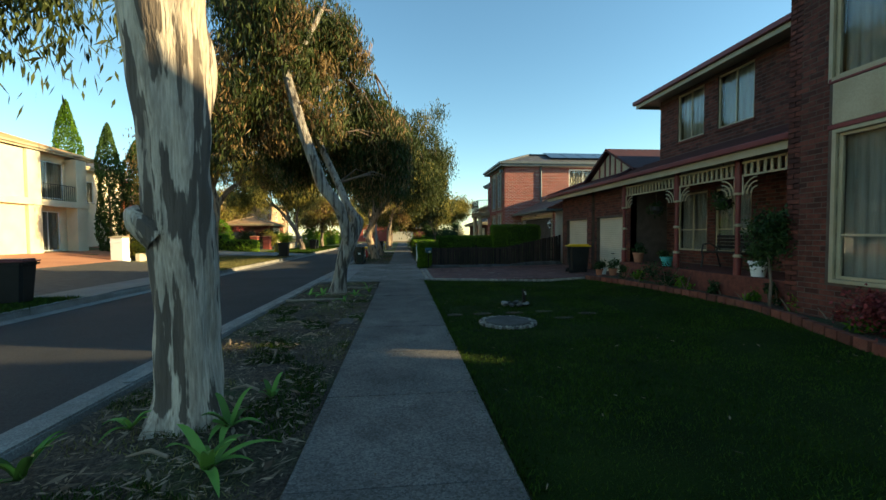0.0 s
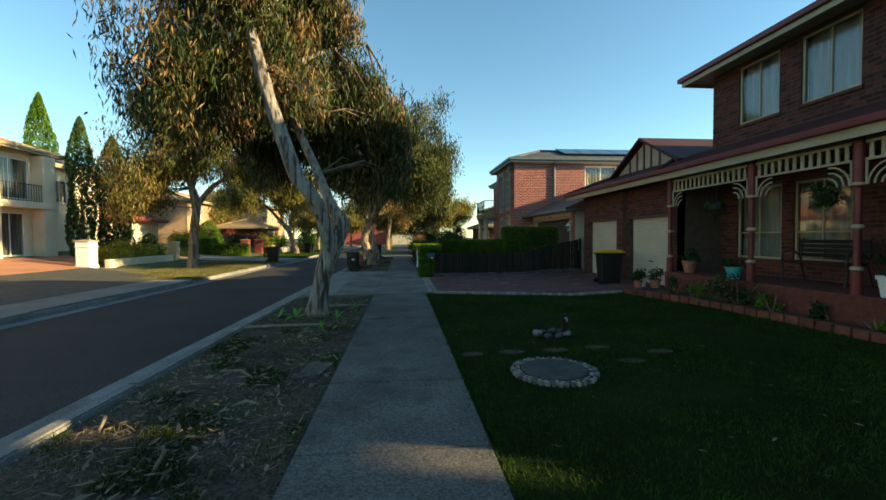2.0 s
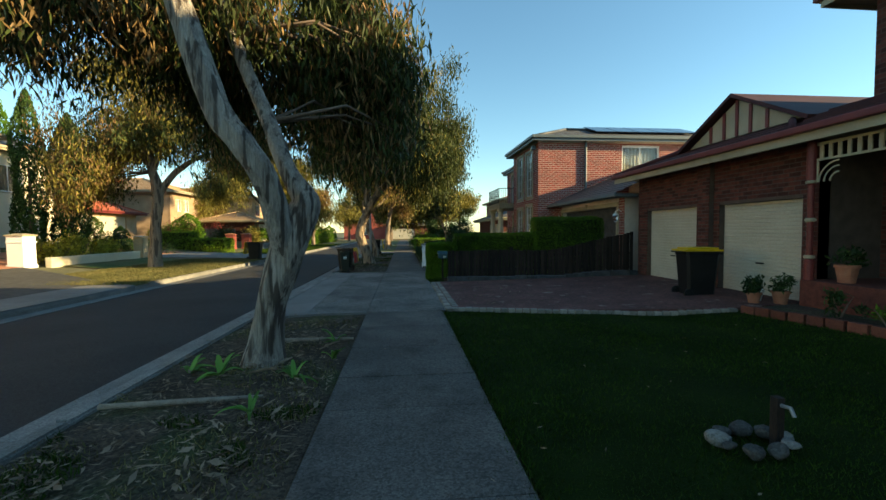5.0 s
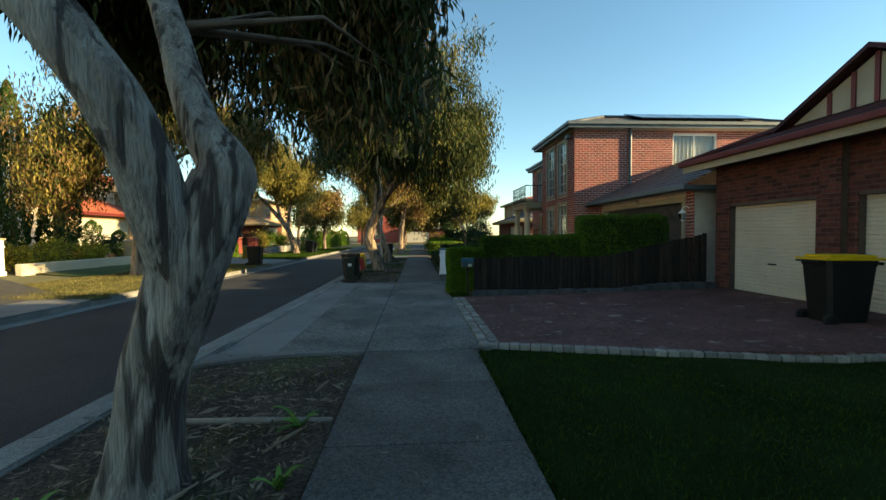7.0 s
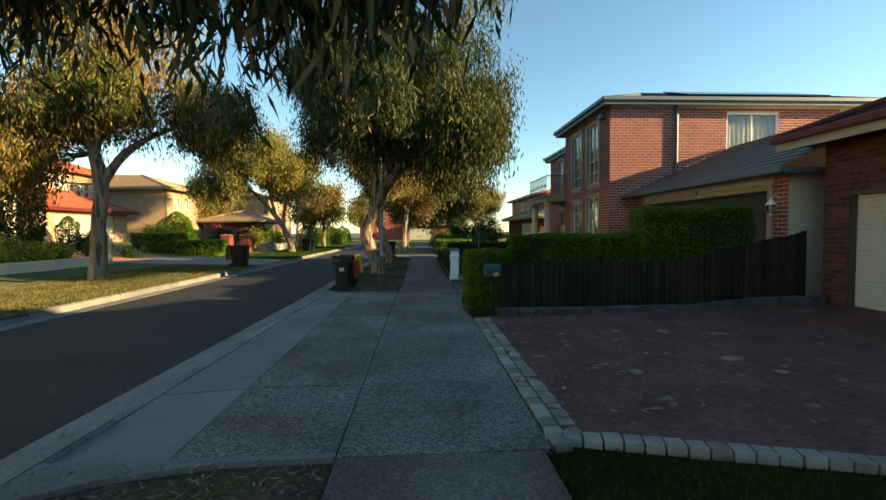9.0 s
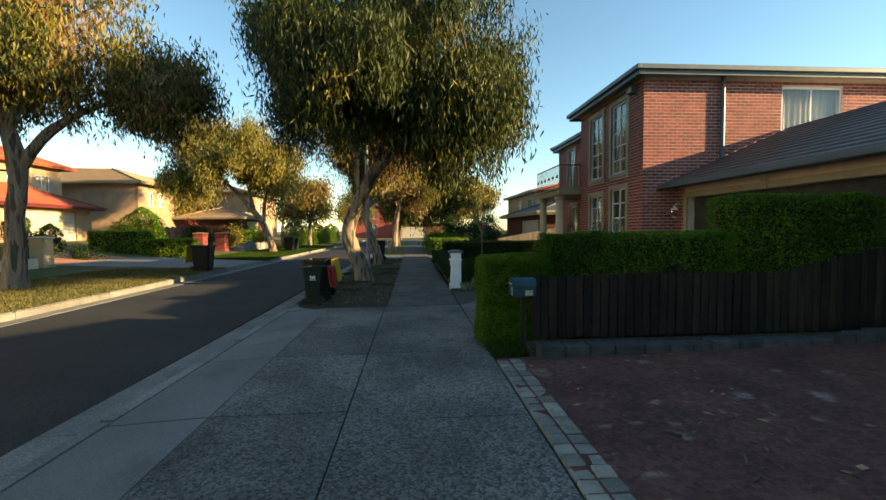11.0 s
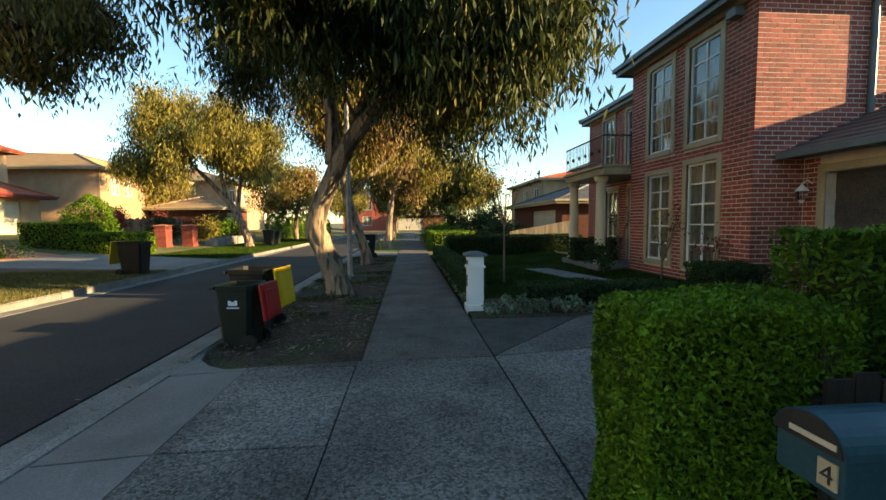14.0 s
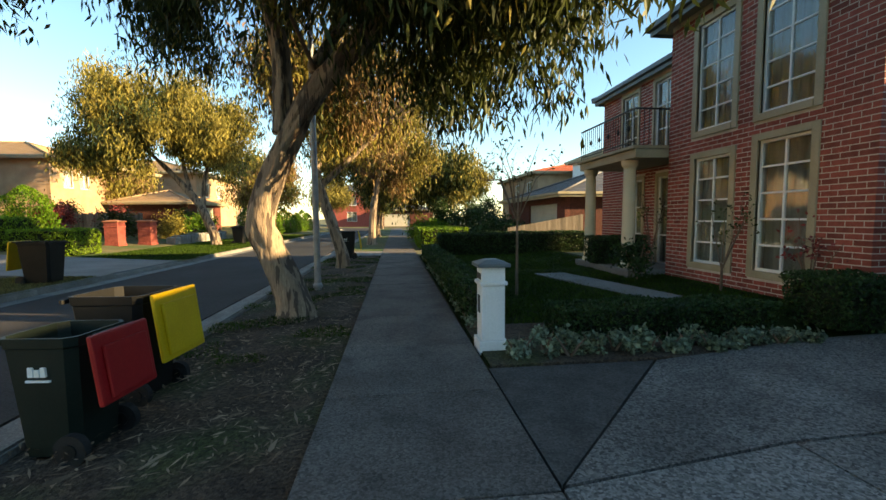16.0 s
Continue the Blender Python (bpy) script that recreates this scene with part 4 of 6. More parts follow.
# verandah floor, posts, frieze and brackets
part("verandah_floor", cube(7.0, 8.58, 6.62, 12.84, -0.05, 0.6, 0.02), M_BRICK1, h1, "raised brick verandah floor")
for y in (8.2, 10.18, 12.75):
    post = part("verandah_post", lathe(bmesh.new(), [(0.075, 0.6), (0.075, 0.95), (0.05, 1.0), (0.05, 2.25), (0.075, 2.3), (0.075, 3.07)], 12, (7.08, y, 0)), M_MAROON, h1, "maroon turned verandah post")
    for z in (0.97, 1.62, 2.28):
        part("collar", lathe(bmesh.new(), [(0.06, z), (0.085, z + 0.02), (0.085, z + 0.05), (0.06, z + 0.07)], 12, (7.08, y, 0)), M_TRIM, post, "cream collar")
for a, b in ((6.7, 8.1), (8.3, 10.08), (10.28, 12.65)):
    fr = part("frieze", cube(7.06, 7.1, a, b, 2.92, 2.97, 0.005), M_TRIM, h1, "cream timber verandah frieze")
    part("rail", cube(7.06, 7.1, a, b, 2.66, 2.7, 0.005), M_TRIM, fr)
    n = int((b - a) / 0.14)
    for i in range(n):
        y = a + (i + 0.5) * (b - a) / n
        part("baluster", cube(7.065, 7.095, y - 0.03, y + 0.03, 2.7, 2.92, 0.004), M_TRIM, fr)
    for y, s in ((a, 1), (b, -1)):
        bm = bmesh.new()
        for r in (0.14, 0.24, 0.33):
            pts = [(7.08, y + s * (0.36 - r * math.cos(q)), 2.3 + r * math.sin(q)) for q in np.linspace(0, 1.57, 7)]
            tube(bm, pts, [0.016] * 7, 6)
        tube(bm, [(7.08, y + s * 0.01, 2.3), (7.08, y + s * 0.01, 2.66)], [0.018, 0.018], 6)
        part("bracket", bm, M_TRIM, fr, "cream fretwork corner bracket")

# ---- second house: red brick with cream window surrounds ----
h2 = thing("house", "two-storey red brick house with cream window surrounds", "house", (6.1, 24.45, 0))
FX, SY = 6.1, 24.45
holes_f = [(26.85, 27.78, 0.5, 2.62), (25.32, 26.26, 0.5, 2.72), (26.85, 27.78, 3.17, 5.26), (25.32, 26.26, 3.17, 5.26)]
wallf = part("wall", wall_with_holes(bmesh.new(), SY, 28.63, -0.1, 5.6, holes_f, FX, FX + 0.22, "y"), M_MORTAR2, h2)
for a, b, c, d in holes_f:
    window(h2, "y", FX, -1, a, b, c, d, M_WHITE, surround=0.12, cols=2, split=[c + (d - c) * q for q in (0.2, 0.4, 0.6, 0.8)])
holes_s = [(10.05, 11.85, 4.1, 5.37)]
walls = part("wall", wall_with_holes(bmesh.new(), FX + 0.22, 16, -0.1, 5.6, holes_s, SY, SY + 0.22, "x"), M_MORTAR2, h2)
window(h2, "x", SY, -1, 10.05, 11.85, 4.1, 5.37, M_WHITE, cols=2, sm=M_BRICK2)
part("wall", cube(FX + 0.22, 7.2, 28.41, 28.63, -0.1, 5.6), M_MORTAR2, h2)
holes_w = [(30.9, 31.7, 0.2, 2.5), (29.4, 30.2, 0.2, 2.5), (29.6, 30.4, 3.15, 5.0), (31.2, 32.0, 3.15, 5.0)]
wallw = part("wall", wall_with_holes(bmesh.new(), 28.63, 33.2, -0.1, 5.3, holes_w, 6.9, 7.12, "y"), M_MORTAR2, h2)
for a, b, c, d in holes_w:
    window(h2, "y", 6.9, -1, a, b, c, d, M_WHITE, surround=0.1, cols=2, split=[c + (d - c) * q for q in (0.33, 0.66)])
part("wall", cube(7.12, 16, 32.98, 33.2, -0.1, 5.3), M_MORTAR2, h2)
part("core", cube(6.9, 16, 25.2, 28.6, -0.1, 5.55), M_MORTAR2, h2)
part("core", cube(7.75, 16, 28.65, 32.9, -0.1, 5.25), M_MORTAR2, h2)
hip_roof(h2, FX, 16, SY, 28.63, 5.66, 0.9, M_TILE2, 0.3)
gutter(h2, FX, 16, SY, 28.63, 5.66, 0.3, M_GUTTER, fascia=M_GUTTER)
hip_roof(h2, 6.9, 16, 28.95, 33.2, 5.32, 0.7, M_TILE2, 0.3)
gutter(h2, 6.9, 16, 29.1, 33.2, 5.3, 0.2, M_GUTTER, fascia=M_GUTTER)
for i in range(5):
    for j in range(1):
        x = 9.2 + i * 1.05
        y = 25.2 + j * 1.7
        b = bmesh.new()
        box(b, x, x + 1.0, 0, 1.62, 0, 0.04, 0.005)
        bmesh.ops.rotate(b, verts=b.verts, cent=(0, 0, 0), matrix=Matrix.Rotation(math.atan2(0.9, 2.39), 3, "X"))
        bmesh.ops.translate(b, verts=b.verts, vec=(0, y, 5.78 + (y - 24.13) * 0.9 / 2.39))
        part("solar_panel", b, M_SOLAR, h2, "dark blue solar panel")
part("downpipe", tube(bmesh.new(), [(8.3, SY - 0.06, 5.6), (8.3, SY - 0.06, 3.42)], [0.055, 0.055], 10), M_GUTTER, h2, "slate blue downpipe")
part("vent_box", cube(FX - 0.2, FX - 0.012, 24.75, 25.0, 5.25, 5.42, 0.02), M_GUTTER, h2)
# garage wing facing the street
WX = 7.1
holes_ga = [(19.3, 24.0, -0.2, 2.3)]
wallga = part("wall", wall_with_holes(bmesh.new(), 18.85, SY, -0.1, 2.62, holes_ga, WX, WX + 0.22, "y"), M_MORTAR2, h2)
part("wall", cube(WX + 0.22, 14, 18.85, 19.07, -0.1, 2.62), M_MORTAR2, h2)
roller_door(h2, "y", WX + 0.16, -1, 19.3, 24.0, 0.1, 2.3, 0.4, M_TARP)
bm = bmesh.new()
box(bm, WX - 0.05, WX - 0.012, 19.18, 19.3, 0.05, 2.3, 0.01); box(bm, WX - 0.05, WX - 0.012, 24.0, 24.14, 0.05, 2.3, 0.01); box(bm, WX - 0.05, WX - 0.012, 19.18, 24.14, 2.302, 2.44, 0.01)
box(bm, WX - 0.075, WX - 0.012, 21.5, 21.65, 2.29, 2.5, 0.01)
part("door_surround", bm, M_TRIM, h2, "cream moulded garage surround")
skirt(h2, 6.62, 10.4, 18.5, SY - 0.02, 2.68, 4.3, 14, M_TILE2)
part("gutter", cube(6.52, 6.63, 18.4, SY - 0.01, 2.56, 2.68, 0.02), M_GUTTER, h2)
part("soffit", cube(6.62, 7.3, 18.45, SY - 0.02, 2.6, 2.63), M_GUTTER, h2)
part("barge", cube(6.6, 10.4, 18.42, 18.49, 2.55, 2.66, 0.01), M_GUTTER, h2)
part("core", cube(10.4, 14, 18.9, SY - 0.03, 0, 4.0), M_MORTAR2, h2)
# balcony over the porch
part("balcony_floor", cube(5.3, 6.88, 28.65, 31.5, 2.78, 2.98, 0.02), M_TRIM, h2, "cream balcony slab with moulded edge")
part("balcony_edge", cube(5.24, 6.88, 28.64, 31.56, 2.985, 3.06, 0.015), M_TRIM, h2)
part("porch_floor", cube(5.2, 6.88, 28.65, 31.5, -0.05, 0.22, 0.015), M_SMOOTH, h2)
for y in (29.2, 31.2):
    part("column", lathe(bmesh.new(), [(0.2, 0.22), (0.2, 0.3), (0.16, 0.34), (0.135, 2.6), (0.18, 2.66), (0.2, 2.78)], 20, (5.5, y, 0)), M_CREAM, h2, "round cream porch column", smooth=False)
rl = part("balustrade", cube(5.3, 5.33, 28.7, 31.45, 3.86, 3.9, 0.005), M_IRON, h2, "black wrought iron balcony railing")
part("rail", cube(5.33, 6.86, 28.7, 28.73, 3.86, 3.9, 0.005), M_IRON, rl)
part("rail", cube(5.305, 5.325, 28.72, 31.45, 3.14, 3.17), M_IRON, rl)
for i in range(24):
    y = 28.74 + i * 0.117
    b = tube(bmesh.new(), [(5.315, y, 3.06), (5.315, y, 3.86)], [0.009, 0.009], 6)
    if i % 4 == 2:
        lathe(b, [(0.009, 3.4), (0.035, 3.46), (0.035, 3.5), (0.009, 3.56)], 8, (5.315, y, 0))
    part("baluster", b, M_IRON, rl)
for i in range(13):
    x = 5.42 + i * 0.117
    part("baluster", tube(bmesh.new(), [(x, 28.715, 3.06), (x, 28.715, 3.86)], [0.009, 0.009], 6), M_IRON, rl)

# ---- boundary fence, hedges ----
def hedge(name, label, x0, x1, y0, y1, z0, z1, material, seed, density=900, length=0.05, width=0.025, round_=0.12, group="", category="hedge"):
    """A clipped hedge: a core box coloured near-black for its inner shade, under a coat of small leaves, uneven at the
    surface.
    """
    rng = np.random.default_rng(seed)
    t = thing(name, label, category, ((x0 + x1) / 2, (y0 + y1) / 2, z0), group)
    i = 0.09
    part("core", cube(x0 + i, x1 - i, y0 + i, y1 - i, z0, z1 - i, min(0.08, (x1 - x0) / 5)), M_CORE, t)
    dx, dy, dz = x1 - x0, y1 - y0, z1 - z0
    pts = []
    for area, f in ((dx * dy, lambda u, v, w: (x0 + u * dx, y0 + v * dy, z1 - w)), (dy * dz, lambda u, v, w: (x0 + w, y0 + u * dy, z0 + v * dz)), (dy * dz, lambda u, v, w: (x1 - w, y0 + u * dy, z0 + v * dz)),
                    (dx * dz, lambda u, v, w: (x0 + u * dx, y0 + w, z0 + v * dz)), (dx * dz, lambda u, v, w: (x0 + u * dx, y1 - w, z0 + v * dz))):
        n = int(area * density)
        u, v, w = rng.random(n), rng.random(n), np.abs(rng.normal(0.03, 0.035, n))
        pts.append(np.stack([np.broadcast_to(q, n) for q in f(u, v, w)], axis=1))
    p = np.concatenate(pts)
    b = 0.05 * np.array([noise.noise(Vector(q * 1.9)) for q in p])
    c = np.array([(x0 + x1) / 2, (y0 + y1) / 2, (z0 + z1) / 2])
    h = np.array([dx, dy, dz]) / 2
    d = (p - c) / h
    over = np.sort(np.abs(d), axis=1)[:, 1]
    p = p - (p - c) * (np.clip(over - 0.8, 0, 1) * round_ * 1.6)[:, None] + d * b[:, None]
    o = quads_mesh("foliage", leaves(p, rng, length, width, -0.25), 4, material, t)
    o["kind"] = "stuff"
    return t


hedge("hedge", "low clipped bright green hedge at the driveway corner", 0.68, 1.6, 18.66, 19.1, 0, 1.17, M_HEDGE, 41, 16000, 0.032, 0.012)
hedge("hedge", "clipped green hedge behind a paling fence", 1.55, 4.2, 18.72, 19.12, 0, 1.46, M_HEDGE, 42, 4200, 0.04, 0.018)
hedge("hedge", "taller clipped dark green hedge beside a garage", 4.1, 6.4, 18.74, 19.3, 0, 1.95, M_HEDGE, 43, 3000, 0.045, 0.02)
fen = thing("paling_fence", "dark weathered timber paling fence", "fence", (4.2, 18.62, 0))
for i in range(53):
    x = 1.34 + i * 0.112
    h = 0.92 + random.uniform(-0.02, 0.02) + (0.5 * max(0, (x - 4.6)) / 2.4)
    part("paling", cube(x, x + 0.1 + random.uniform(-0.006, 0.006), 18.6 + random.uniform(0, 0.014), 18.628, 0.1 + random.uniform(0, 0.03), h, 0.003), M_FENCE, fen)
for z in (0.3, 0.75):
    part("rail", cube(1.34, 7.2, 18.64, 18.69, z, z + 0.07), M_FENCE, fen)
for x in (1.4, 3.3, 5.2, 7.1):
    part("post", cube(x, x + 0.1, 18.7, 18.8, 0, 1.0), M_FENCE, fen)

# out of view; added between the houses to keep low sun off most lawn
side_fence = thing("side_fence", "unseen tall paling fence added to shorten the sun streak on the lawn", "fence", (8.25, 2.0, 0))
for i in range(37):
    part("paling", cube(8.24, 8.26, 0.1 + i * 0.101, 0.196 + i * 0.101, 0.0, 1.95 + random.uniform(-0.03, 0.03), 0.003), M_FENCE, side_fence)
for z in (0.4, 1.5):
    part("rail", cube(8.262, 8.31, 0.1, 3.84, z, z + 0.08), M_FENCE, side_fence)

# ---- houses across the street and beyond ----
def plain_house(label, x0, x1, y0, y1, z0, eave, wallm, roofm, rise_, wins, gut=None, doors=(), face="x+", over=0.5, group="houses along the street"):
    """A house of walls, hip roof, windows and garage doors. wins and doors: (u0, u1, z0, z1) on the street front; face: x+ or x- or y-."""
    t = thing("house", label, "house", ((x0 + x1) / 2, (y0 + y1) / 2, z0), group)
    ax, f, out = ("y", x1, 1) if face == "x+" else (("y", x0, -1) if face == "x-" else ("x", y0, -1))
    lo, hi = sorted((f, f - out * 0.25))
    u0, u1 = (y0, y1) if ax == "y" else (x0, x1)
    part("wall", wall_with_holes(bmesh.new(), u0, u1, z0 - 0.5, eave, list(wins) + list(doors), lo, hi, ax), wallm, t)
    if ax == "y":
        a, b = (x0, x1 - 0.25) if out > 0 else (x0 + 0.25, x1)
        part("wall", cube(a, b, y0, y0 + 0.25, z0 - 0.5, eave), wallm, t)
        part("wall", cube(a, b, y1 - 0.25, y1, z0 - 0.5, eave), wallm, t)
        c0, c1 = (x0, x1 - 0.9) if out > 0 else (x0 + 0.9, x1)
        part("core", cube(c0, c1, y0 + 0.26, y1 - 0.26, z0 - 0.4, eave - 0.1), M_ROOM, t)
    else:
        part("wall", cube(x0, x0 + 0.25, y0 + 0.25, y1, z0 - 0.5, eave), wallm, t)
        part("wall", cube(x1 - 0.25, x1, y0 + 0.25, y1, z0 - 0.5, eave), wallm, t)
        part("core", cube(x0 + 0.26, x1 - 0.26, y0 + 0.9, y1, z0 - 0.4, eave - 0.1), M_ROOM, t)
    for a, b, c, d in wins:
        window(t, ax, f, out, a, b, c, d, M_WHITE, cols=2, sm=M_TRIM)
    for a, b, c, d in doors:
        roller_door(t, ax, f - out * 0.1, out, a, b, c, d, 0.25, M_GDOOR)
    hip_roof(t, x0, x1, y0, y1, eave + 0.05, rise_, roofm, over)
    gutter(t, x0, x1, y0, y1, eave + 0.05, over, gut or M_TRIM, fascia=gut or M_TRIM)
    return t


cream = plain_house("two-storey cream rendered house with balcony in evening sun", -32, -20.4, 12, 28.7, 0.6, 6.35, M_CREAM, M_TILE3, 2.2,
                    [(25.25, 27.55, 3.75, 5.9), (22.6, 23.9, 4.2, 5.6), (25.6, 27.2, 0.7, 3.0)], over=0.6)
for y in (24.75, 28.1):
    part("pillar", cube(-20.38, -19.75, y - 0.42, y + 0.42, 0.3, 6.2, 0.02), M_CREAM, cream, "square cream pillar")
part("balcony_floor", cube(-20.38, -19.65, 20.5, 28.6, 3.25, 3.6, 0.02), M_CREAM, cream, "cream balcony edge")
part("parapet", cube(-20.38, -19.9, 18, 24.3, 0.3, 6.2, 0.02), M_CREAM, cream)
rail = part("railing", cube(-19.84, -19.81, 25.18, 27.67, 4.5, 4.54), M_IRON, cream, "black balcony railing")
for i in range(16):
    part("baluster", cube(-19.835, -19.815, 25.25 + i * 0.158, 25.27 + i * 0.158, 3.6, 4.5), M_IRON, rail)
side = plain_house("grey rendered house behind cypress trees", -36, -22, 30.5, 35.2, 0.8, 6.2, M_CREAM, M_TILE2, 1.5, [(31.2, 32.4, 3.9, 5.4)])
tiled = plain_house("brick house with orange tiled roof and white garage door", -36, -24.5, 39.2, 47.2, 0.95, 3.3, M_BRICKL, M_TILE4, 2.1, [], doors=[(40.3, 45.8, 0.95, 3.0)], over=0.6, gut=M_MAROON)
upper = plain_house("upper storey of tan brick under orange tiles", -40, -27.5, 38.5, 48.5, 1.0, 6.5, M_BRICKL, M_TILE4, 2.4, [(44.0, 45.2, 4.4, 5.8), (46.2, 47.4, 4.4, 5.8)], over=0.6, gut=M_TILE4)
plain_house("brown brick two-storey house with tan tiled roof", -42, -24, 52, 64, 0.95, 5.85, M_BRICKL, M_TILE3, 2.0, [(53.2, 54.2, 3.9, 5.2), (54.8, 55.8, 3.9, 5.2), (58, 60, 1.8, 3.2)], over=0.7)
plain_house("low garage wing with brown tiled roof", -23.5, -17.5, 57.5, 64, 0.5, 2.9, M_BRICK1, M_TILE3, 1.2, [], doors=[(59, 62.5, 0.5, 2.6)], over=0.5)
plain_house("tan brick two-storey house with pale tiled roof", -38, -21, 67, 80, 0.8, 6.4, M_BRICKL, M_TILE3, 2.0, [(68.5, 70, 4, 5.5), (72, 73.5, 4, 5.5)], over=0.7)
plain_house("single storey brick house with charcoal tiles and cream garage door", 8.0, 20, 39.0, 49, 0.1, 2.5, M_BRICK1, M_TILE2, 1.9, [], doors=[(40.0, 44.4, 0.1, 2.15)], face="x-", gut=M_TRIM)
plain_house("two-storey house with orange tiled roof", 13, 26, 58, 70, 0.1, 5.6, M_BRICKL, M_TILE4, 1.6, [(59, 60.5, 3.6, 4.9), (63, 64.5, 3.6, 4.9)], face="x-")
plain_house("pale weatherboard two-storey house", 16, 27, 50.5, 56.5, 0.1, 6.3, M_WHITE, M_TILE2, 1.4, [(17, 18.5, 4.4, 5.7), (20, 21.5, 4.4, 5.7)], face="y-")
plain_house("red brick two-storey house closing the street", -13, -3.2, 101, 112, 0.0, 6.6, M_BRICK2, M_TILE2, 1.8, [(-9.2, -7.4, 4.0, 5.8), (-6.2, -4.6, 4.2, 5.8), (-9.2, -7.4, 1.0, 2.8)], face="y-")
plain_house("low brick garage with white door at the street's end", -2.9, 7, 99, 110, 0.0, 3.0, M_BRICK1, M_TILE2, 1.5, [], doors=[(-2.2, 2.6, 0.0, 2.3)], face="y-")

# out-of-view block, placed so its shadow trims the sun patch on the footpath
plain_house("unseen brick house added next door to bound the sun patch", 8, 20, -14, 0.1, 0.1, 5.7, M_BRICK1, M_TILE1, 1.8, [], face="x-", over=0.3)

# ---- plants across the street ----
def cypress(x, y, z, h, r, seed, material, label, name="cypress_tree", group="columnar cypresses", category="tree"):
    rng = np.random.default_rng(seed)
    t = thing(name, label, category, (x, y, z), group)
    part("trunk", tube(bmesh.new(), [(x, y, z - 0.1), (x, y, z + h * 0.6)], [0.12, 0.03], 8), M_TWIG, t)
    n = int(1500 * h * r + 900)
    q = rng.random(n)
    prof = r * np.minimum(1.0, (1 - q) * 3.2) ** 0.7 * (0.75 + 0.25 * np.minimum(1, q * 8))
    a = rng.random(n) * 2 * math.pi
    wob = 1 + 0.22 * np.sin(a * 3 + q * 9 + seed) + rng.normal(0, 0.08, n)
    rr = prof * wob * rng.uniform(0.7, 1, n) ** 0.4
    p = np.stack([x + rr * np.cos(a), y + rr * np.sin(a), z + 0.05 + q * h], axis=1)
    o = quads_mesh("crown", leaves(p, rng, 0.22 if h > 4 else 0.15, 0.07 if h > 4 else 0.05, -0.9), 4, material, t)
    o["kind"] = "stuff"
    return t


cypress(-24.5, 33.6, 0.9, 10.6, 0.75, 51, M_HEDGE, "tall sunlit green columnar cypress")
cypress(-19.0, 29.4, 0.5, 8.3, 0.62, 52, M_CYPRESS, "dark green columnar cypress")
cypress(-18.2, 30.9, 0.45, 7.6, 0.75, 53, M_CYPRESS, "dark green columnar cypress with sunlit tip")
cypress(-17.0, 41.0, 0.35, 2.7, 1.0, 54, M_HEDGE, "rounded conical green shrub", "conical_shrub", "", "shrub")
cypress(-22.5, 38.9, 0.8, 1.9, 0.55, 55, M_CYPRESS, "small dark conical shrub", "conical_shrub", "", "shrub")
cypress(-20.5, 38.6, 0.6, 1.4, 0.45, 57, M_CYPRESS, "small dark conical shrub", "conical_shrub", "", "shrub")
for i in range(9):
    cypress(-12.0 + 0.1 * i, 55 + i * 2.4, 0.0, 2.3 + 0.25 * math.sin(i * 2), 0.62, 60 + i, M_HEDGE, "sunlit yellow-green columnar conifer in a row", "conifer_shrub", "row of conifers", "shrub")


def shrub(name, label, x, y, z, rx, ry, h, material, seed, n=2600, length=0.08, width=0.04, category="shrub", group="", stems=5):
    """A loose shrub: a few stems under clumps of leaves."""
    rng = np.random.default_rng(seed)
    t = thing(name, label, category, (x, y, z), group)
    bm = bmesh.new()
    for k in range(stems):
        a = k * 2.4 + seed
        tube(bm, [(x, y, z - 0.03), (x + 0.4 * rx * math.cos(a), y + 0.4 * ry * math.sin(a), z + h * 0.5), (x + 0.7 * rx * math.cos(a), y + 0.7 * ry * math.sin(a), z + h * 0.85)], [0.018, 0.012, 0.004], 5)
    s = part("stem", bm, M_TWIG, t)
    s["kind"] = "stuff"
    k = max(8, n // 60)
    cc, p = blob_points(rng, [((x, y, z + h * 0.55), (rx * 0.85, ry * 0.85, h * 0.42), 1.0)], k, n // k, min(rx, ry, h) * 0.2)
    p[:, 2] = np.maximum(p[:, 2], z + 0.02)
    o = quads_mesh("foliage", leaves(p, rng, length, width, 0.1), 4, material, t)
    o["kind"] = "stuff"
    return t


for i, y in enumerate((25.4, 26.6, 27.7, 28.8, 29.8)):
    shrub("shrub", "sunlit yellow-green shrub behind a low garden wall", -15.6, y, 0.25, 0.8, 0.75, 1.15 + 0.15 * math.sin(i * 3), M_YSHRUB, 70 + i, 1800, 0.12, 0.06, group="yellow shrubs")
solid("garden_wall", cube(-14.75, -14.5, 24.7, 30.6, 0.0, 0.55, 0.03), M_CREAM, "low cream garden wall on the far verge", "wall", "structure")


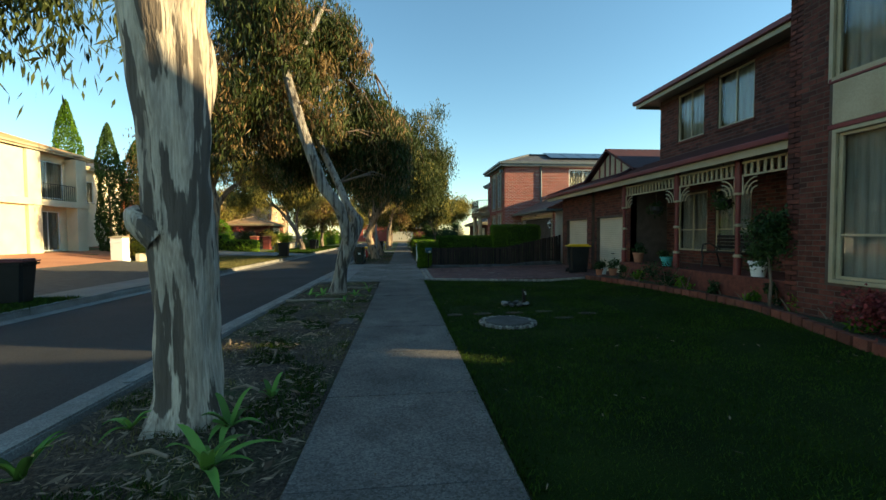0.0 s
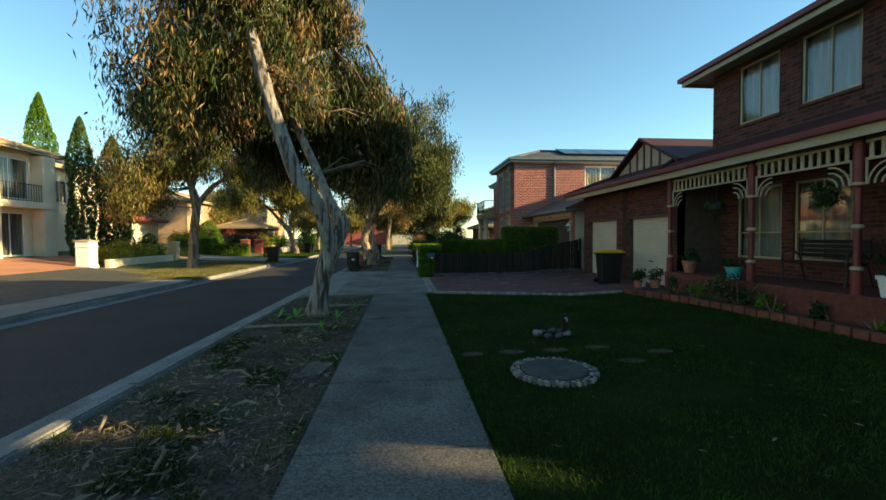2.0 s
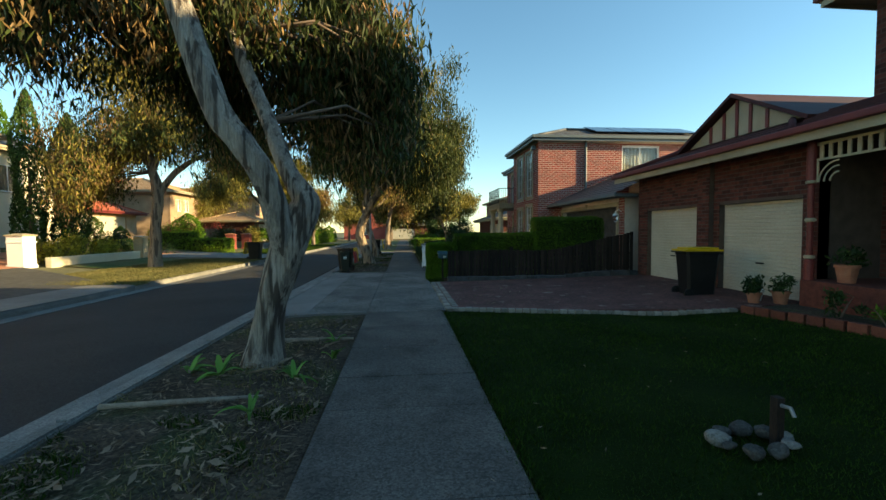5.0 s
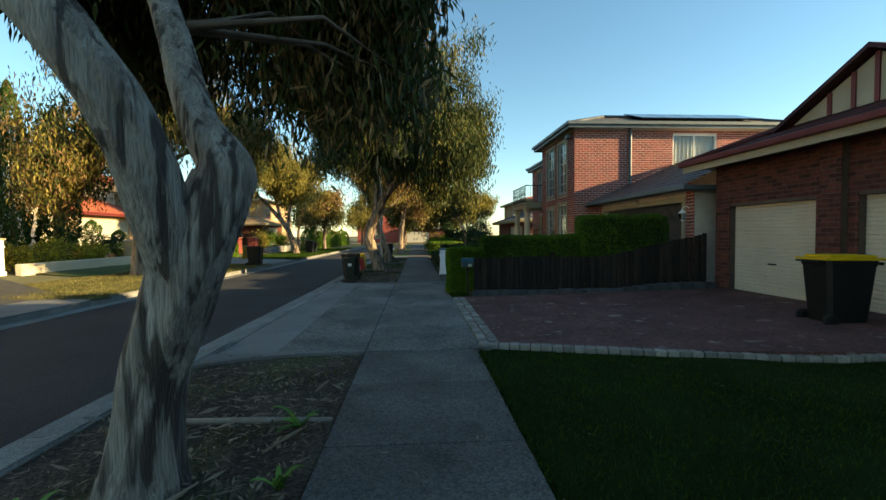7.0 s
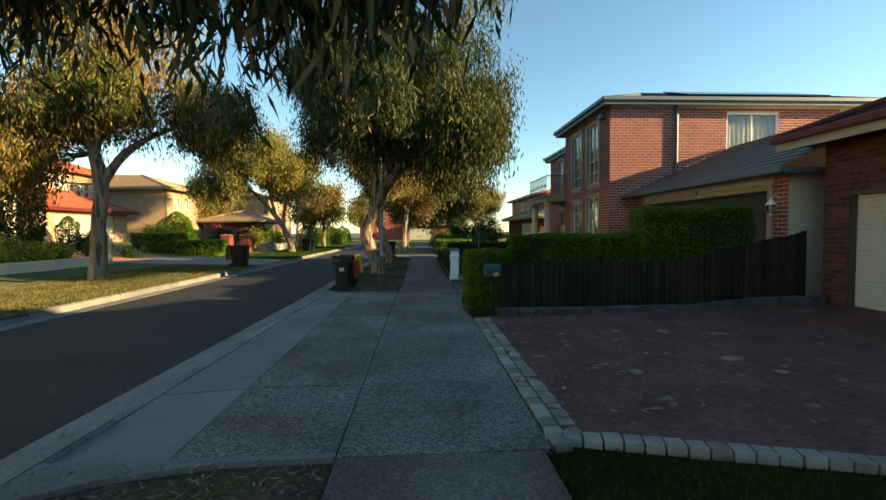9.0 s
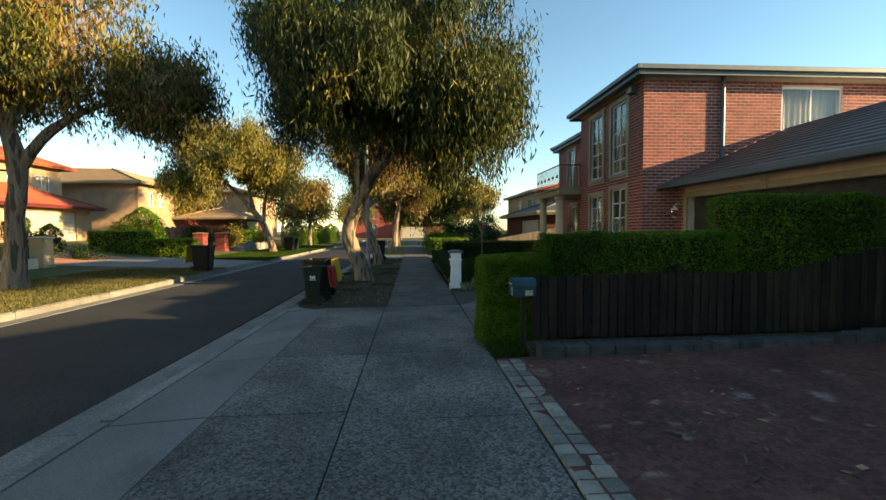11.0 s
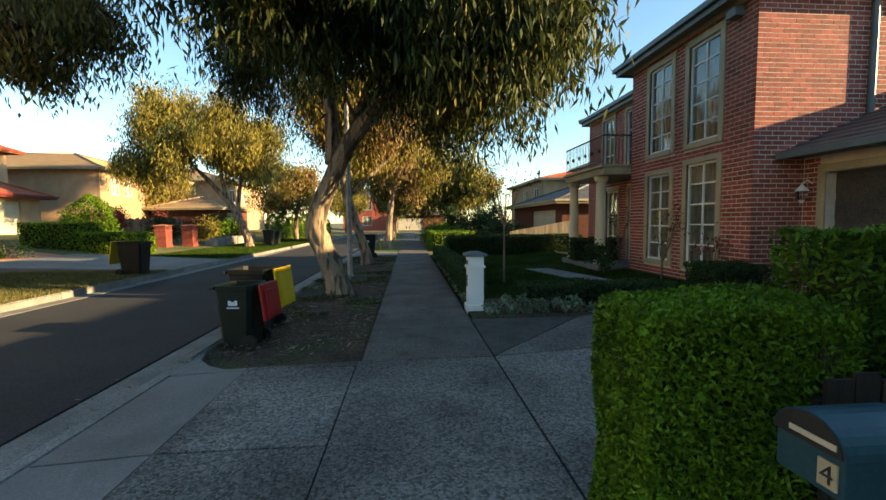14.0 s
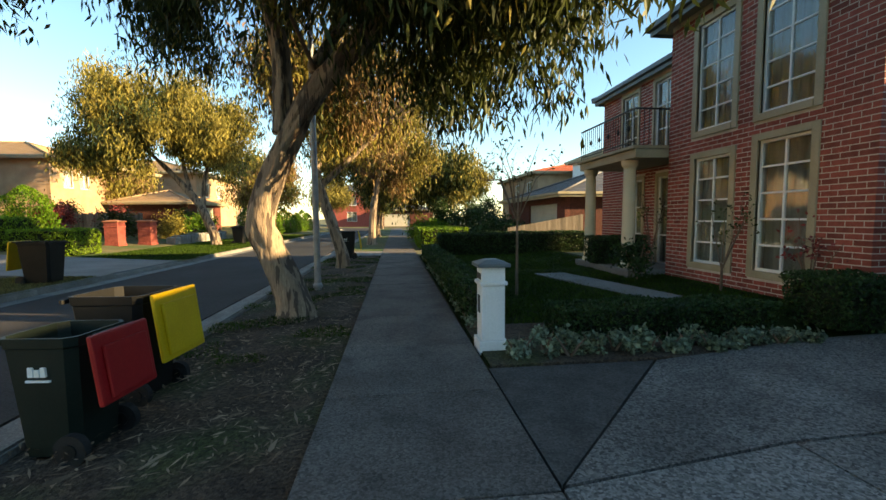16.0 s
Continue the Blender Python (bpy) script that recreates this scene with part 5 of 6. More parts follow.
def pillar_box(x, y, z, w, h, material, capm, label, name="letterbox", rich=False):
    t = thing(name, label, "letterbox", (x, y, z))
    b = bmesh.new()
    box(b, x - w / 2 - 0.03, x + w / 2 + 0.03, y - w / 2 - 0.03, y + w / 2 + 0.03, z - 0.05, z + 0.1, 0.012)
    part("plinth", b, material, t)
    part("body", cube(x - w / 2, x + w / 2, y - w / 2, y + w / 2, z + 0.1, z + h * 0.72, 0.015), material, t)
    part("moulding", cube(x - w / 2 - 0.025, x + w / 2 + 0.025, y - w / 2 - 0.025, y + w / 2 + 0.025, z + h * 0.72, z + h * 0.76, 0.012), material, t)
    part("head", cube(x - w / 2, x + w / 2, y - w / 2, y + w / 2, z + h * 0.76, z + h * 0.92, 0.01), material, t)
    bm = bmesh.new()
    e = w / 2 + 0.05
    box(bm, x - e, x + e, y - e, y + e, z + h * 0.92, z + h * 0.96, 0.01)
    bmesh.ops.create_cone(bm, cap_ends=True, segments=4, radius1=e * 1.38, radius2=e * 0.5, depth=h * 0.04, matrix=Matrix.Translation((x, y, z + h * 0.98)) @ Matrix.Rotation(radians(45), 4, "Z"))
    part("cap", bm, capm, t, "dark capping")
    if rich:
        part("panel", cube(x - w / 2 + 0.05, x + w / 2 - 0.05, y - w / 2 - 0.008, y - w / 2 - 0.0005, z + 0.2, z + h * 0.66, 0.004), material, t)
        part("slot", cube(x - w / 2 - 0.006, x - w / 2 - 0.0005, y - 0.1, y + 0.1, z + h * 0.78, z + h * 0.85), M_IRON, t)
        part("number_plate", cube(x - w / 2 - 0.008, x - w / 2 - 0.0005, y - 0.05, y + 0.05, z + h * 0.4, z + h * 0.6, 0.002), M_IRON, t)
    return t


pillar_box(0.95, 24.16, 0.02, 0.26, 0.98, M_WHITE, M_GUTTER, "white letterbox pillar with grey cap beside the footpath", rich=True)
pillar_box(-15.2, 24.2, 0.2, 0.6, 1.35, M_WHITE, M_TRIM, "white letterbox pillar at a paved driveway")
pillar_box(-14.7, 31.0, 0.15, 0.5, 1.25, M_TRIM, M_TRIM, "cream letterbox pillar at a driveway")
for x, y in ((-14.6, 43.2), (-13.9, 44.8)):
    pillar_box(x, y, 0.15, 0.65, 1.35, M_BRICK2, M_TERRA, "red brick garden pillar", "brick_pillar")
hedge("hedge", "sunlit clipped green hedge along a driveway", -15.4, -12.9, 37.9, 39.6, 0.05, 1.15, M_HEDGESUN, 81, 500, 0.1, 0.05)
hedge("hedge", "clipped green hedge in front garden", -18.4, -15.6, 38.3, 40.2, 0.2, 1.65, M_HEDGESUN, 82, 450, 0.1, 0.05)
hedge("hedge", "dark rounded hedge near a footpath", 1.0, 3.4, 39.2, 44.5, 0.0, 1.0, M_HEDGESUN, 83, 450, 0.1, 0.05)
hedge("hedge", "dark clipped hedge across a front lawn", 1.5, 7.8, 35.6, 36.4, 0.0, 0.9, M_HEDGED, 84, 900, 0.07, 0.035)
hedge("hedge", "low dark hedge lining the footpath", 0.86, 1.4, 25.2, 35.6, 0.0, 0.5, M_HEDGED, 85, 1500, 0.05, 0.028)
hedge("hedge", "low dark hedge at a driveway edge", 1.75, 4.5, 24.1, 24.75, 0.0, 0.42, M_HEDGED, 86, 2200, 0.05, 0.025)
hedge("hedge", "low dark hedge against a brick wall", 4.9, 5.95, 23.75, 24.6, 0.1, 0.72, M_HEDGED, 87, 1800, 0.05, 0.028)
for i in range(6):
    shrub("shrub", "bright green garden shrub beside the footpath", 1.5 + 0.6 * (i % 3), 45.2 + i * 1.3, 0, 0.9, 0.9, 1.2 + 0.3 * (i % 2), M_HEDGE, 90 + i, 1500, 0.14, 0.07)
for i, (x, y, h) in enumerate(((4.5, 44, 2.6), (6, 47, 3.0), (3.5, 49, 3.2), (5.2, 40.5, 1.7))):
    shrub("shrub", "tall dark leafy shrub in a front garden", x, y, 0, 1.2, 1.2, h, M_HEDGED, 100 + i, 3600, 0.16, 0.07)
for i, (x, y, h, m) in enumerate(((-17, 47, 2.2, M_LEAF), (-19, 50, 2.4, M_REDLEAF), (-15.5, 50, 1.8, M_LEAFSUN), (-20, 46.5, 2.0, M_REDLEAF), (-14.5, 53, 1.6, M_HEDGE), (-22, 50.5, 2.0, M_HEDGED), (-16.5, 55, 2.0, M_HEDGED), (-19.5, 36.8, 1.0, M_HEDGED), (-23, 48.2, 1.5, M_YSHRUB))):
    shrub("shrub", "leafy garden shrub across the street", x, y, rise(x, y) - 0.03, 1.4, 1.2, h, m, 110 + i, 2600, 0.16, 0.08)
for i, (x, y, h) in enumerate(((-16.2, 32.6, 0.9), (-15.6, 34.6, 0.7), (-17, 34, 0.9))):
    shrub("shrub", "low dark shrub at a driveway edge", x, y, 0.25, 0.7, 0.7, h, M_HEDGED, 130 + i, 1200, 0.1, 0.05)
wf = thing("wooden_fence", "weathered grey timber fence across the street", "fence", (-21, 49, 0.7))
for i in range(50):
    x = -23.4 + i * 0.14
    part("paling", cube(x, x + 0.13, 48.9, 48.94, 0.5, 2.0 - 0.05 * (i % 3)), M_GREYFENCE, wf)
wf2 = thing("wooden_fence", "grey sloping timber fence beside a garage", "fence", (7.3, 38.6, 0))
for i in range(30):
    x = 5.0 + i * 0.12
    part("paling", cube(x, x + 0.11, 38.3, 38.34, 0.0, 1.0 + 0.02 * i), M_GREYFENCE, wf2)
rk = thing("rock_wall", "low stone garden edging wall in sun", "wall", (-13.2, 49, 0))
for i in range(12):
    x, y = -13.2 + random.uniform(-0.08, 0.08), 46.2 + i * 0.62
    part("stone", cube(x - 0.3, x + 0.3, y - 0.3, y + 0.3, -0.05, 0.55 + random.uniform(-0.1, 0.1), 0.09), M_COBBLE, rk)

# ---- wheelie bins ----
def bin_(x, y, z, rz, w, d, h, body, lidm, label, opened, group="wheelie bins"):
    """Local: hinge and wheels at +x, front at -x."""
    t = thing("wheelie_bin", label, "bin", (x, y, z), group, rz=rz)
    M = pose(x, y, z, 0, 0, rz)
    def P(nm, bm, m, lab="", par=None, sm=False):
        bmesh.ops.transform(bm, matrix=M, verts=bm.verts)
        return part(nm, bm, m, par or t, lab, sm)
    bm = bmesh.new()
    rings = []
    for zz, f in ((0.04, 0.78), (0.10, 0.80), (h * 0.86, 0.97), (h * 0.87, 1.0), (h * 0.94, 1.02)):
        hw, hd = w / 2 * f, d / 2 * f
        c = 0.05
        pts = [(-hd + c, -hw), (hd - c, -hw), (hd, -hw + c), (hd, hw - c), (hd - c, hw), (-hd + c, hw), (-hd, hw - c), (-hd, -hw + c)]
        rings.append([bm.verts.new((px, py, zz)) for px, py in pts])
    if opened:
        inner = []
        for zz, f in ((h * 0.94, 0.95), (h * 0.5, 0.86)):
            hw, hd = w / 2 * f, d / 2 * f
            c = 0.05
            pts = [(-hd + c, -hw), (hd - c, -hw), (hd, -hw + c), (hd, hw - c), (hd - c, hw), (-hd + c, hw), (-hd, hw - c), (-hd, -hw + c)]
            inner.append([bm.verts.new((px, py, zz)) for px, py in pts])
        rings += inner
    for a, b in zip(rings, rings[1:]):
        for k in range(8):
            bm.faces.new((a[k], a[(k + 1) % 8], b[(k + 1) % 8], b[k]))
    bm.faces.new(rings[0][::-1]); bm.faces.new(rings[-1])
    P("body", bm, body)
    P("rim", box(bmesh.new(), -d / 2 - 0.025, -d / 2 + 0.0, -w / 2 - 0.02, w / 2 + 0.02, h * 0.88, h * 0.92, 0.008), body)
    P("handle", tube(bmesh.new(), [(d / 2 + 0.08, -w / 2 + 0.06, h * 0.93), (d / 2 + 0.08, w / 2 - 0.06, h * 0.93)], [0.016, 0.016], 8), M_BINBLACK)
    for s in (-1, 1):
        wy = s * (w / 2 - 0.02)
        b = bmesh.new()
        bmesh.ops.create_cone(b, cap_ends=True, segments=20, radius1=0.1, radius2=0.1, depth=0.05, matrix=Matrix.Translation((d / 2 - 0.06, wy, 0.1)) @ Matrix.Rotation(radians(90), 4, "X"))
        wheel = P("wheel", b, M_RUBBER)
        b = bmesh.new()
        bmesh.ops.create_cone(b, cap_ends=True, segments=14, radius1=0.055, radius2=0.045, depth=0.065, matrix=Matrix.Translation((d / 2 - 0.06, wy, 0.1)) @ Matrix.Rotation(radians(90), 4, "X"))
        P("hub", b, M_BINBLACK, par=wheel)
    bm = bmesh.new()
    if opened:
        box(bm, d / 2 + 0.09, d / 2 + 0.125, -w / 2 - 0.01, w / 2 + 0.01, h * 0.94 - d * 0.95, h * 0.95, 0.016)
        box(bm, d / 2 + 0.126, d / 2 + 0.15, -w / 2 + 0.05, w / 2 - 0.05, h * 0.94 - d * 0.87, h * 0.86, 0.01)
        bmesh.ops.rotate(bm, verts=bm.verts, cent=(d / 2 + 0.09, 0, h * 0.95), matrix=Matrix.Rotation(radians(-7), 3, "Y"))
    else:
        box(bm, -d / 2 - 0.04, d / 2 + 0.05, -w / 2 - 0.03, w / 2 + 0.03, h * 0.945, h * 0.98, 0.014)
        box(bm, -d / 2 + 0.02, d / 2 - 0.04, -w / 2 + 0.04, w / 2 - 0.04, h * 0.98, h * 1.02, 0.018)
    P("lid", bm, lidm, "hinged lid hanging open" if opened else "closed lid")
    b = bmesh.new()
    yf = -w / 2 * 0.935
    for x0, hh in ((-0.05, 0.06), (-0.012, 0.045), (0.026, 0.06)):
        box(b, x0, x0 + 0.03, yf - 0.012, yf + 0.03, h * 0.66, h * 0.66 + hh)
    box(b, -0.07, 0.075, yf - 0.009, yf + 0.03, h * 0.62, h * 0.635)
    P("emblem", b, M_WHITE, "small white printed emblem")
    return t


bin_(-2.24, 22.63, -0.06, -5.6, 0.47, 0.46, 0.86, M_BIN, M_RED, "dark green wheelie bin with red lid hanging open", True)
bin_(-2.38, 23.5, -0.06, -5.6, 0.56, 0.58, 0.97, M_BINBLACK, M_YELLOW, "black wheelie bin with yellow lid hanging open", True)
bin_(6.25, 14.35, 0.07, 170, 0.58, 0.68, 1.04, M_BINBLACK, M_YELLOW, "black wheelie bin with closed yellow lid by a garage", False)
bin_(-8.3, 30.4, 0.0, 180, 0.58, 0.7, 1.06, M_BINBLACK, M_YELLOW, "black wheelie bin with yellow lid hanging open", True)
bin_(-8.75, 10.3, 0.0, 190, 0.56, 0.66, 1.0, M_BINBLACK, M_MAROON, "black wheelie bin with maroon lid on the verge", False)
bin_(-1.9, 35.2, 0.0, 5, 0.58, 0.7, 1.06, M_BINBLACK, M_YELLOW, "black wheelie bin with yellow lid by the kerb", True)
bin_(-9.6, 46.5, 0.0, 180, 0.58, 0.7, 1.06, M_BINBLACK, M_BINBLACK, "black wheelie bin on the far verge", False)
bin_(-9.6, 48.0, 0.0, 180, 0.5, 0.6, 0.95, M_BIN, M_BIN, "dark green wheelie bin on the far verge", False)

# ---- blue mailbox on a post ----
mb = thing("mailbox", "blue-green metal mailbox on a timber post", "mailbox", (1.1, 18.34, 0))
part("post", cube(1.08, 1.125, 18.33, 18.375, -0.2, 0.68, 0.004), M_FENCE, mb)
bm = cube(0.962, 1.233, 18.235, 18.445, 0.645, 0.765, 0.008)
arch = [(0.112 * math.cos(a), 0.095 * math.sin(a)) for a in np.linspace(0, math.pi, 15)]
f0 = [bm.verts.new((0.956, 18.34 + u, 0.765 + v)) for u, v in arch]
f1 = [bm.verts.new((1.239, 18.34 + u, 0.765 + v)) for u, v in arch]
bm.faces.new(f0[::-1]); bm.faces.new(f1)
for i in range(14):
    bm.faces.new((f0[i + 1], f0[i], f1[i], f1[i + 1]))
bm.faces.new((f0[0], f0[-1], f1[-1], f1[0]))
part("box", bm, M_MAILBLUE, mb)
part("bracket", cube(1.06, 1.145, 18.31, 18.395, 0.62, 0.644, 0.004), M_MAILBLUE, mb)
bm = bmesh.new()
e0 = [bm.verts.new((0.9555, 18.34 + 0.93 * u, 0.768 + 0.93 * v)) for u, v in arch]
e1 = [bm.verts.new((0.951, 18.34 + 0.93 * u, 0.768 + 0.93 * v)) for u, v in arch]
bm.faces.new(e0); bm.faces.new(e1[::-1])
for i in range(15):
    bm.faces.new((e0[i], e0[(i + 1) % 15], e1[(i + 1) % 15], e1[i]))
part("end_cap", bm, M_IRON, mb, "black end cap")
part("slot", cube(0.947, 0.9505, 18.25, 18.39, 0.785, 0.802, 0.001), M_GDOOR, mb, "pale letter flap")
sg = part("sign", cube(1.105, 1.195, 18.229, 18.2345, 0.658, 0.716, 0.001), M_GDOOR, mb, "cream plastic sign")


def words(text, size, m, name, parent):
    cu = bpy.data.curves.new(name, "FONT")
    cu.body, cu.size, cu.align_x, cu.extrude = text, size, "CENTER", 0.0006
    tmp = bpy.data.objects.new(name, cu)
    me = bpy.data.meshes.new_from_object(tmp)
    bpy.data.objects.remove(tmp)
    me.transform(m)
    put(new(name, me), M_IRON, parent)


words("NO JUNK", 0.022, pose(1.15, 18.228, 0.691, 90, 0, 0), "lettering", sg)
words("MAIL", 0.022, pose(1.15, 18.228, 0.666, 90, 0, 0), "lettering", sg)
plate = part("number_plate", cube(0.954, 0.961, 18.25, 18.305, 0.668, 0.745, 0.001), M_TRIM, mb, "cream number plate")
words("4", 0.08, pose(0.953, 18.2775, 0.68, 90, 0, -90), "numeral", plate)
mb.matrix_basis = pose(1.15, 18.36, 0.07)

# ---- paving, edging, beds on the near side ----
DR = lambda x: 13.95 - 0.26 * (x - 0.8)
solid("driveway", prism(bmesh.new(), [(0.8, DR(0.8)), (3, DR(3)), (5.65, DR(5.65)), (6.3, 12.75), (7.36, 12.9), (7.45, 18.6), (0.8, 18.1)], -0.1, lambda x, y: 0.035 + rise(x, y)), M_PAVER, "dull red stencilled concrete driveway", "driveway", "structure")
cob = thing("cobble_edging", "pale granite cobble edging round a driveway", "edging", (2, 13.5, 0), kind="structure")
bmc = cube(-0.062, 0.062, -0.062, 0.062, -0.08, 0.0, 0.012)
first = part("cobble", bmc, M_COBBLE, cob)
def cobble(x, y, z, rz):
    o = new("cobble", first.data)
    o.parent = cob
    o.matrix_basis = cob.matrix_basis.inverted() @ pose(x, y, z, random.uniform(-2, 2), random.uniform(-2, 2), rz + random.uniform(-4, 4))
for i in range(31):
    for k in range(2):
        cobble(0.84 + k * 0.14, 13.98 + i * 0.134, 0.04 + random.uniform(-0.005, 0.008), 0)
for i in range(38):
    x = 0.82 + i * 0.131
    cobble(x, DR(x) - 0.02, 0.045 + rise(x, 0) + random.uniform(-0.005, 0.008), -14.5)
first.matrix_basis = cob.matrix_basis.inverted() @ pose(0.84, 13.82, 0.045, 0, 0, 10)
first.matrix_parent_inverse = Matrix()
blue = thing("bluestone_edging", "row of dark bluestone blocks under a fence", "edging", (4, 18.12, 0), kind="structure")
x = 1.27
while x < 7.1:
    w = random.uniform(0.24, 0.36)
    part("stone", cube(x, min(x + w, 7.2) - 0.012, 18.02 + random.uniform(0, 0.015), 18.22, -0.05, 0.17 + rise(x, 0) + random.uniform(-0.012, 0.012), 0.018), M_BLUESTONE, blue)
    x += w
solid("garden_bed", cube(1.2, 7.2, 18.2, 18.62, -0.05, 0.1, 0.02), M_SOIL, "narrow soil bed under the fence", "garden bed", "structure")
edge = [(5.2, 2.6), (5.55, 4.3), (6.1, 6.1), (6.38, 7.5), (6.3, 9.4), (6.0, 11.3), (5.75, 12.55)]
bed = edge + [(7.3, 12.8), (7.3, 2.6)]
solid("garden_bed", prism(bmesh.new(), bed, -0.05, lambda x, y: rise(x, y) + 0.05), M_SOIL, "dark soil garden bed before the verandah", "garden bed", "structure")
eb = thing("brick_edging", "curved red brick garden edging", "edging", (6.2, 7, 0), kind="structure")
pl, _ = smooth_line([(a, b, 0) for a, b in edge], [0] * len(edge), 40)
bme = cube(-0.055, 0.055, -0.11, 0.11, -0.1, 0.05, 0.008)
fe = part("brick", bme, M_EDGE, eb)
last, k = None, 0
for p in pl:
    if last is None or (p - last).length > 0.235:
        if last is not None:
            d = p - last
            m = (p + last) / 2
            o = fe if k == 0 else new("brick", fe.data)
            o.parent = eb
            o.matrix_parent_inverse = Matrix()
            o.matrix_basis = eb.matrix_basis.inverted() @ pose(m.x, m.y, rise(m.x, m.y) + 0.06 + random.uniform(-0.006, 0.006), 0, 0, math.degrees(math.atan2(-d.x, d.y)))
            k += 1
        last = p.copy()
solid("garden_path", prism(bmesh.new(), [(3.4, 29.9), (4.2, 30.0), (4.9, 26.4), (4.3, 26.2)], -0.05, lambda x, y: 0.03 + rise(x, y)), M_SMOOTH, "narrow concrete garden path across lawn", "path", "structure")

# manhole with a cobbled rim, tap and stepping stones in the lawn
mh = thing("drain_cover", "round concrete drain cover with pebbled rim in the lawn", "drain cover", (1.78, 6.93, 0))
part("cover", lathe(bmesh.new(), [(0.37, -0.05), (0.37, 0.03), (0.35, 0.04), (0.02, 0.042)], 32, (1.78, 6.93, 0)), M_TARP, mh)
for i in range(44):
    for r0 in (0.41, 0.465):
        a = (i + (r0 > 0.42) * 0.5) * 2 * math.pi / 44
        s = random.uniform(0.018, 0.026)
        part("pebble", box(bmesh.new(), 1.78 + r0 * math.cos(a) - s, 1.78 + r0 * math.cos(a) + s, 6.93 + r0 * math.sin(a) - s, 6.93 + r0 * math.sin(a) + s, -0.02, 0.022 + random.uniform(0, 0.01), 0.008), M_COBBLE if i % 3 else M_PATH, mh)
for i, (x, y) in enumerate(((0.98, 7.75), (1.51, 7.8), (2.14, 7.82), (2.75, 7.9), (2.9, 7.24), (3.5, 7.6))):
    pts = [(x + 0.17 * math.cos(a) * random.uniform(0.8, 1.2), y + 0.1 * math.sin(a) * random.uniform(0.8, 1.2)) for a in np.linspace(0, 5.6, 8)]
    solid("stepping_stone", prism(bmesh.new(), pts, -0.05, -0.004), M_SOIL, "dark flat stone sunk in the lawn", "stone", group="stones in the lawn")
tap = thing("garden_tap", "garden tap on a short post beside small rocks", "tap", (2.56, 8.6, 0))
part("post", cube(2.53, 2.59, 8.57, 8.63, -0.05, 0.33, 0.006), M_FENCE, tap)
part("spout", tube(bmesh.new(), [(2.56, 8.57, 0.28), (2.56, 8.5, 0.29), (2.56, 8.47, 0.24)], [0.014] * 3, 8), M_STEEL, tap)
for i in range(9):
    a = i * 0.7
    r = random.uniform(0.04, 0.075)
    b = bmesh.new()
    bmesh.ops.create_icosphere(b, subdivisions=2, radius=r, matrix=Matrix.Translation((2.38 + 0.24 * math.cos(a), 8.6 + 0.16 * math.sin(a), 0.03)) @ Matrix.Diagonal((1.2, 1, 0.7, 1)))
    for v in b.verts:
        v.co += Vector((noise.noise(v.co * 9), noise.noise(v.co * 9 + Vector((5, 0, 0))), noise.noise(v.co * 9 + Vector((0, 7, 0))))) * 0.03
    solid("rock", b, M_KERB if i % 4 == 0 else M_TARP, "small garden rock around a tap", "rock", group="rocks round the tap")
solid("concrete_patch", prism(bmesh.new(), [(-1.12, 6.98), (-0.86, 7.05), (-0.78, 7.52), (-1.06, 7.55)], -0.03, 0.022), M_PATH, "broken pale concrete piece in the verge", "concrete")
for p, q in (((-2.62, 9.72, 0.03), (-1.3, 9.8, 0.03)), ((-1.9, 11.83, 0.03), (-0.72, 11.75, 0.04))):
    solid("timber_edging", tube(bmesh.new(), [p, [(a + b) / 2 for a, b in zip(p, q)], q], [0.022, 0.026, 0.018], 8, 0.3), M_GREYFENCE, "thin weathered log across the verge", "log", smooth=True)

# pole
pole = thing("street_pole", "slim grey steel pole in the verge", "pole", (-1.75, 28.75, 0))
part("shaft", tube(bmesh.new(), [(-1.75, 28.75, -0.1), (-1.75, 28.75, 6.0)], [0.07, 0.05], 12), M_STEEL, pole)
part("base_collar", lathe(bmesh.new(), [(0.1, 0.0), (0.1, 0.06), (0.075, 0.1)], 12, (-1.75, 28.75, 0)), M_STEEL, pole)

# carriage lamps on the red brick house
for y, x in ((24.25, 6.98), (19.0, 6.98)):
    lp = thing("wall_lamp", "white carriage wall lamp beside a garage", "lamp", (x, y, 1.9), group="carriage lamps")
    part("bracket", tube(bmesh.new(), [(x + 0.1, y, 2.12), (x, y, 2.18), (x - 0.1, y, 2.12), (x - 0.1, y, 2.05)], [0.014] * 4, 8), M_WHITE, lp)
    part("lantern", lathe(bmesh.new(), [(0.045, 0), (0.075, 0.03), (0.1, 0.16), (0.085, 0.17)], 6, (x - 0.1, y, 1.82)), M_GLASS, lp, "clear lantern glass")
    part("cap", lathe(bmesh.new(), [(0.11, 0), (0.03, 0.09), (0.012, 0.12)], 6, (x - 0.1, y, 1.99)), M_WHITE, lp)
    part("foot", lathe(bmesh.new(), [(0.015, 0), (0.05, 0.05)], 6, (x - 0.1, y, 1.77)), M_WHITE, lp)

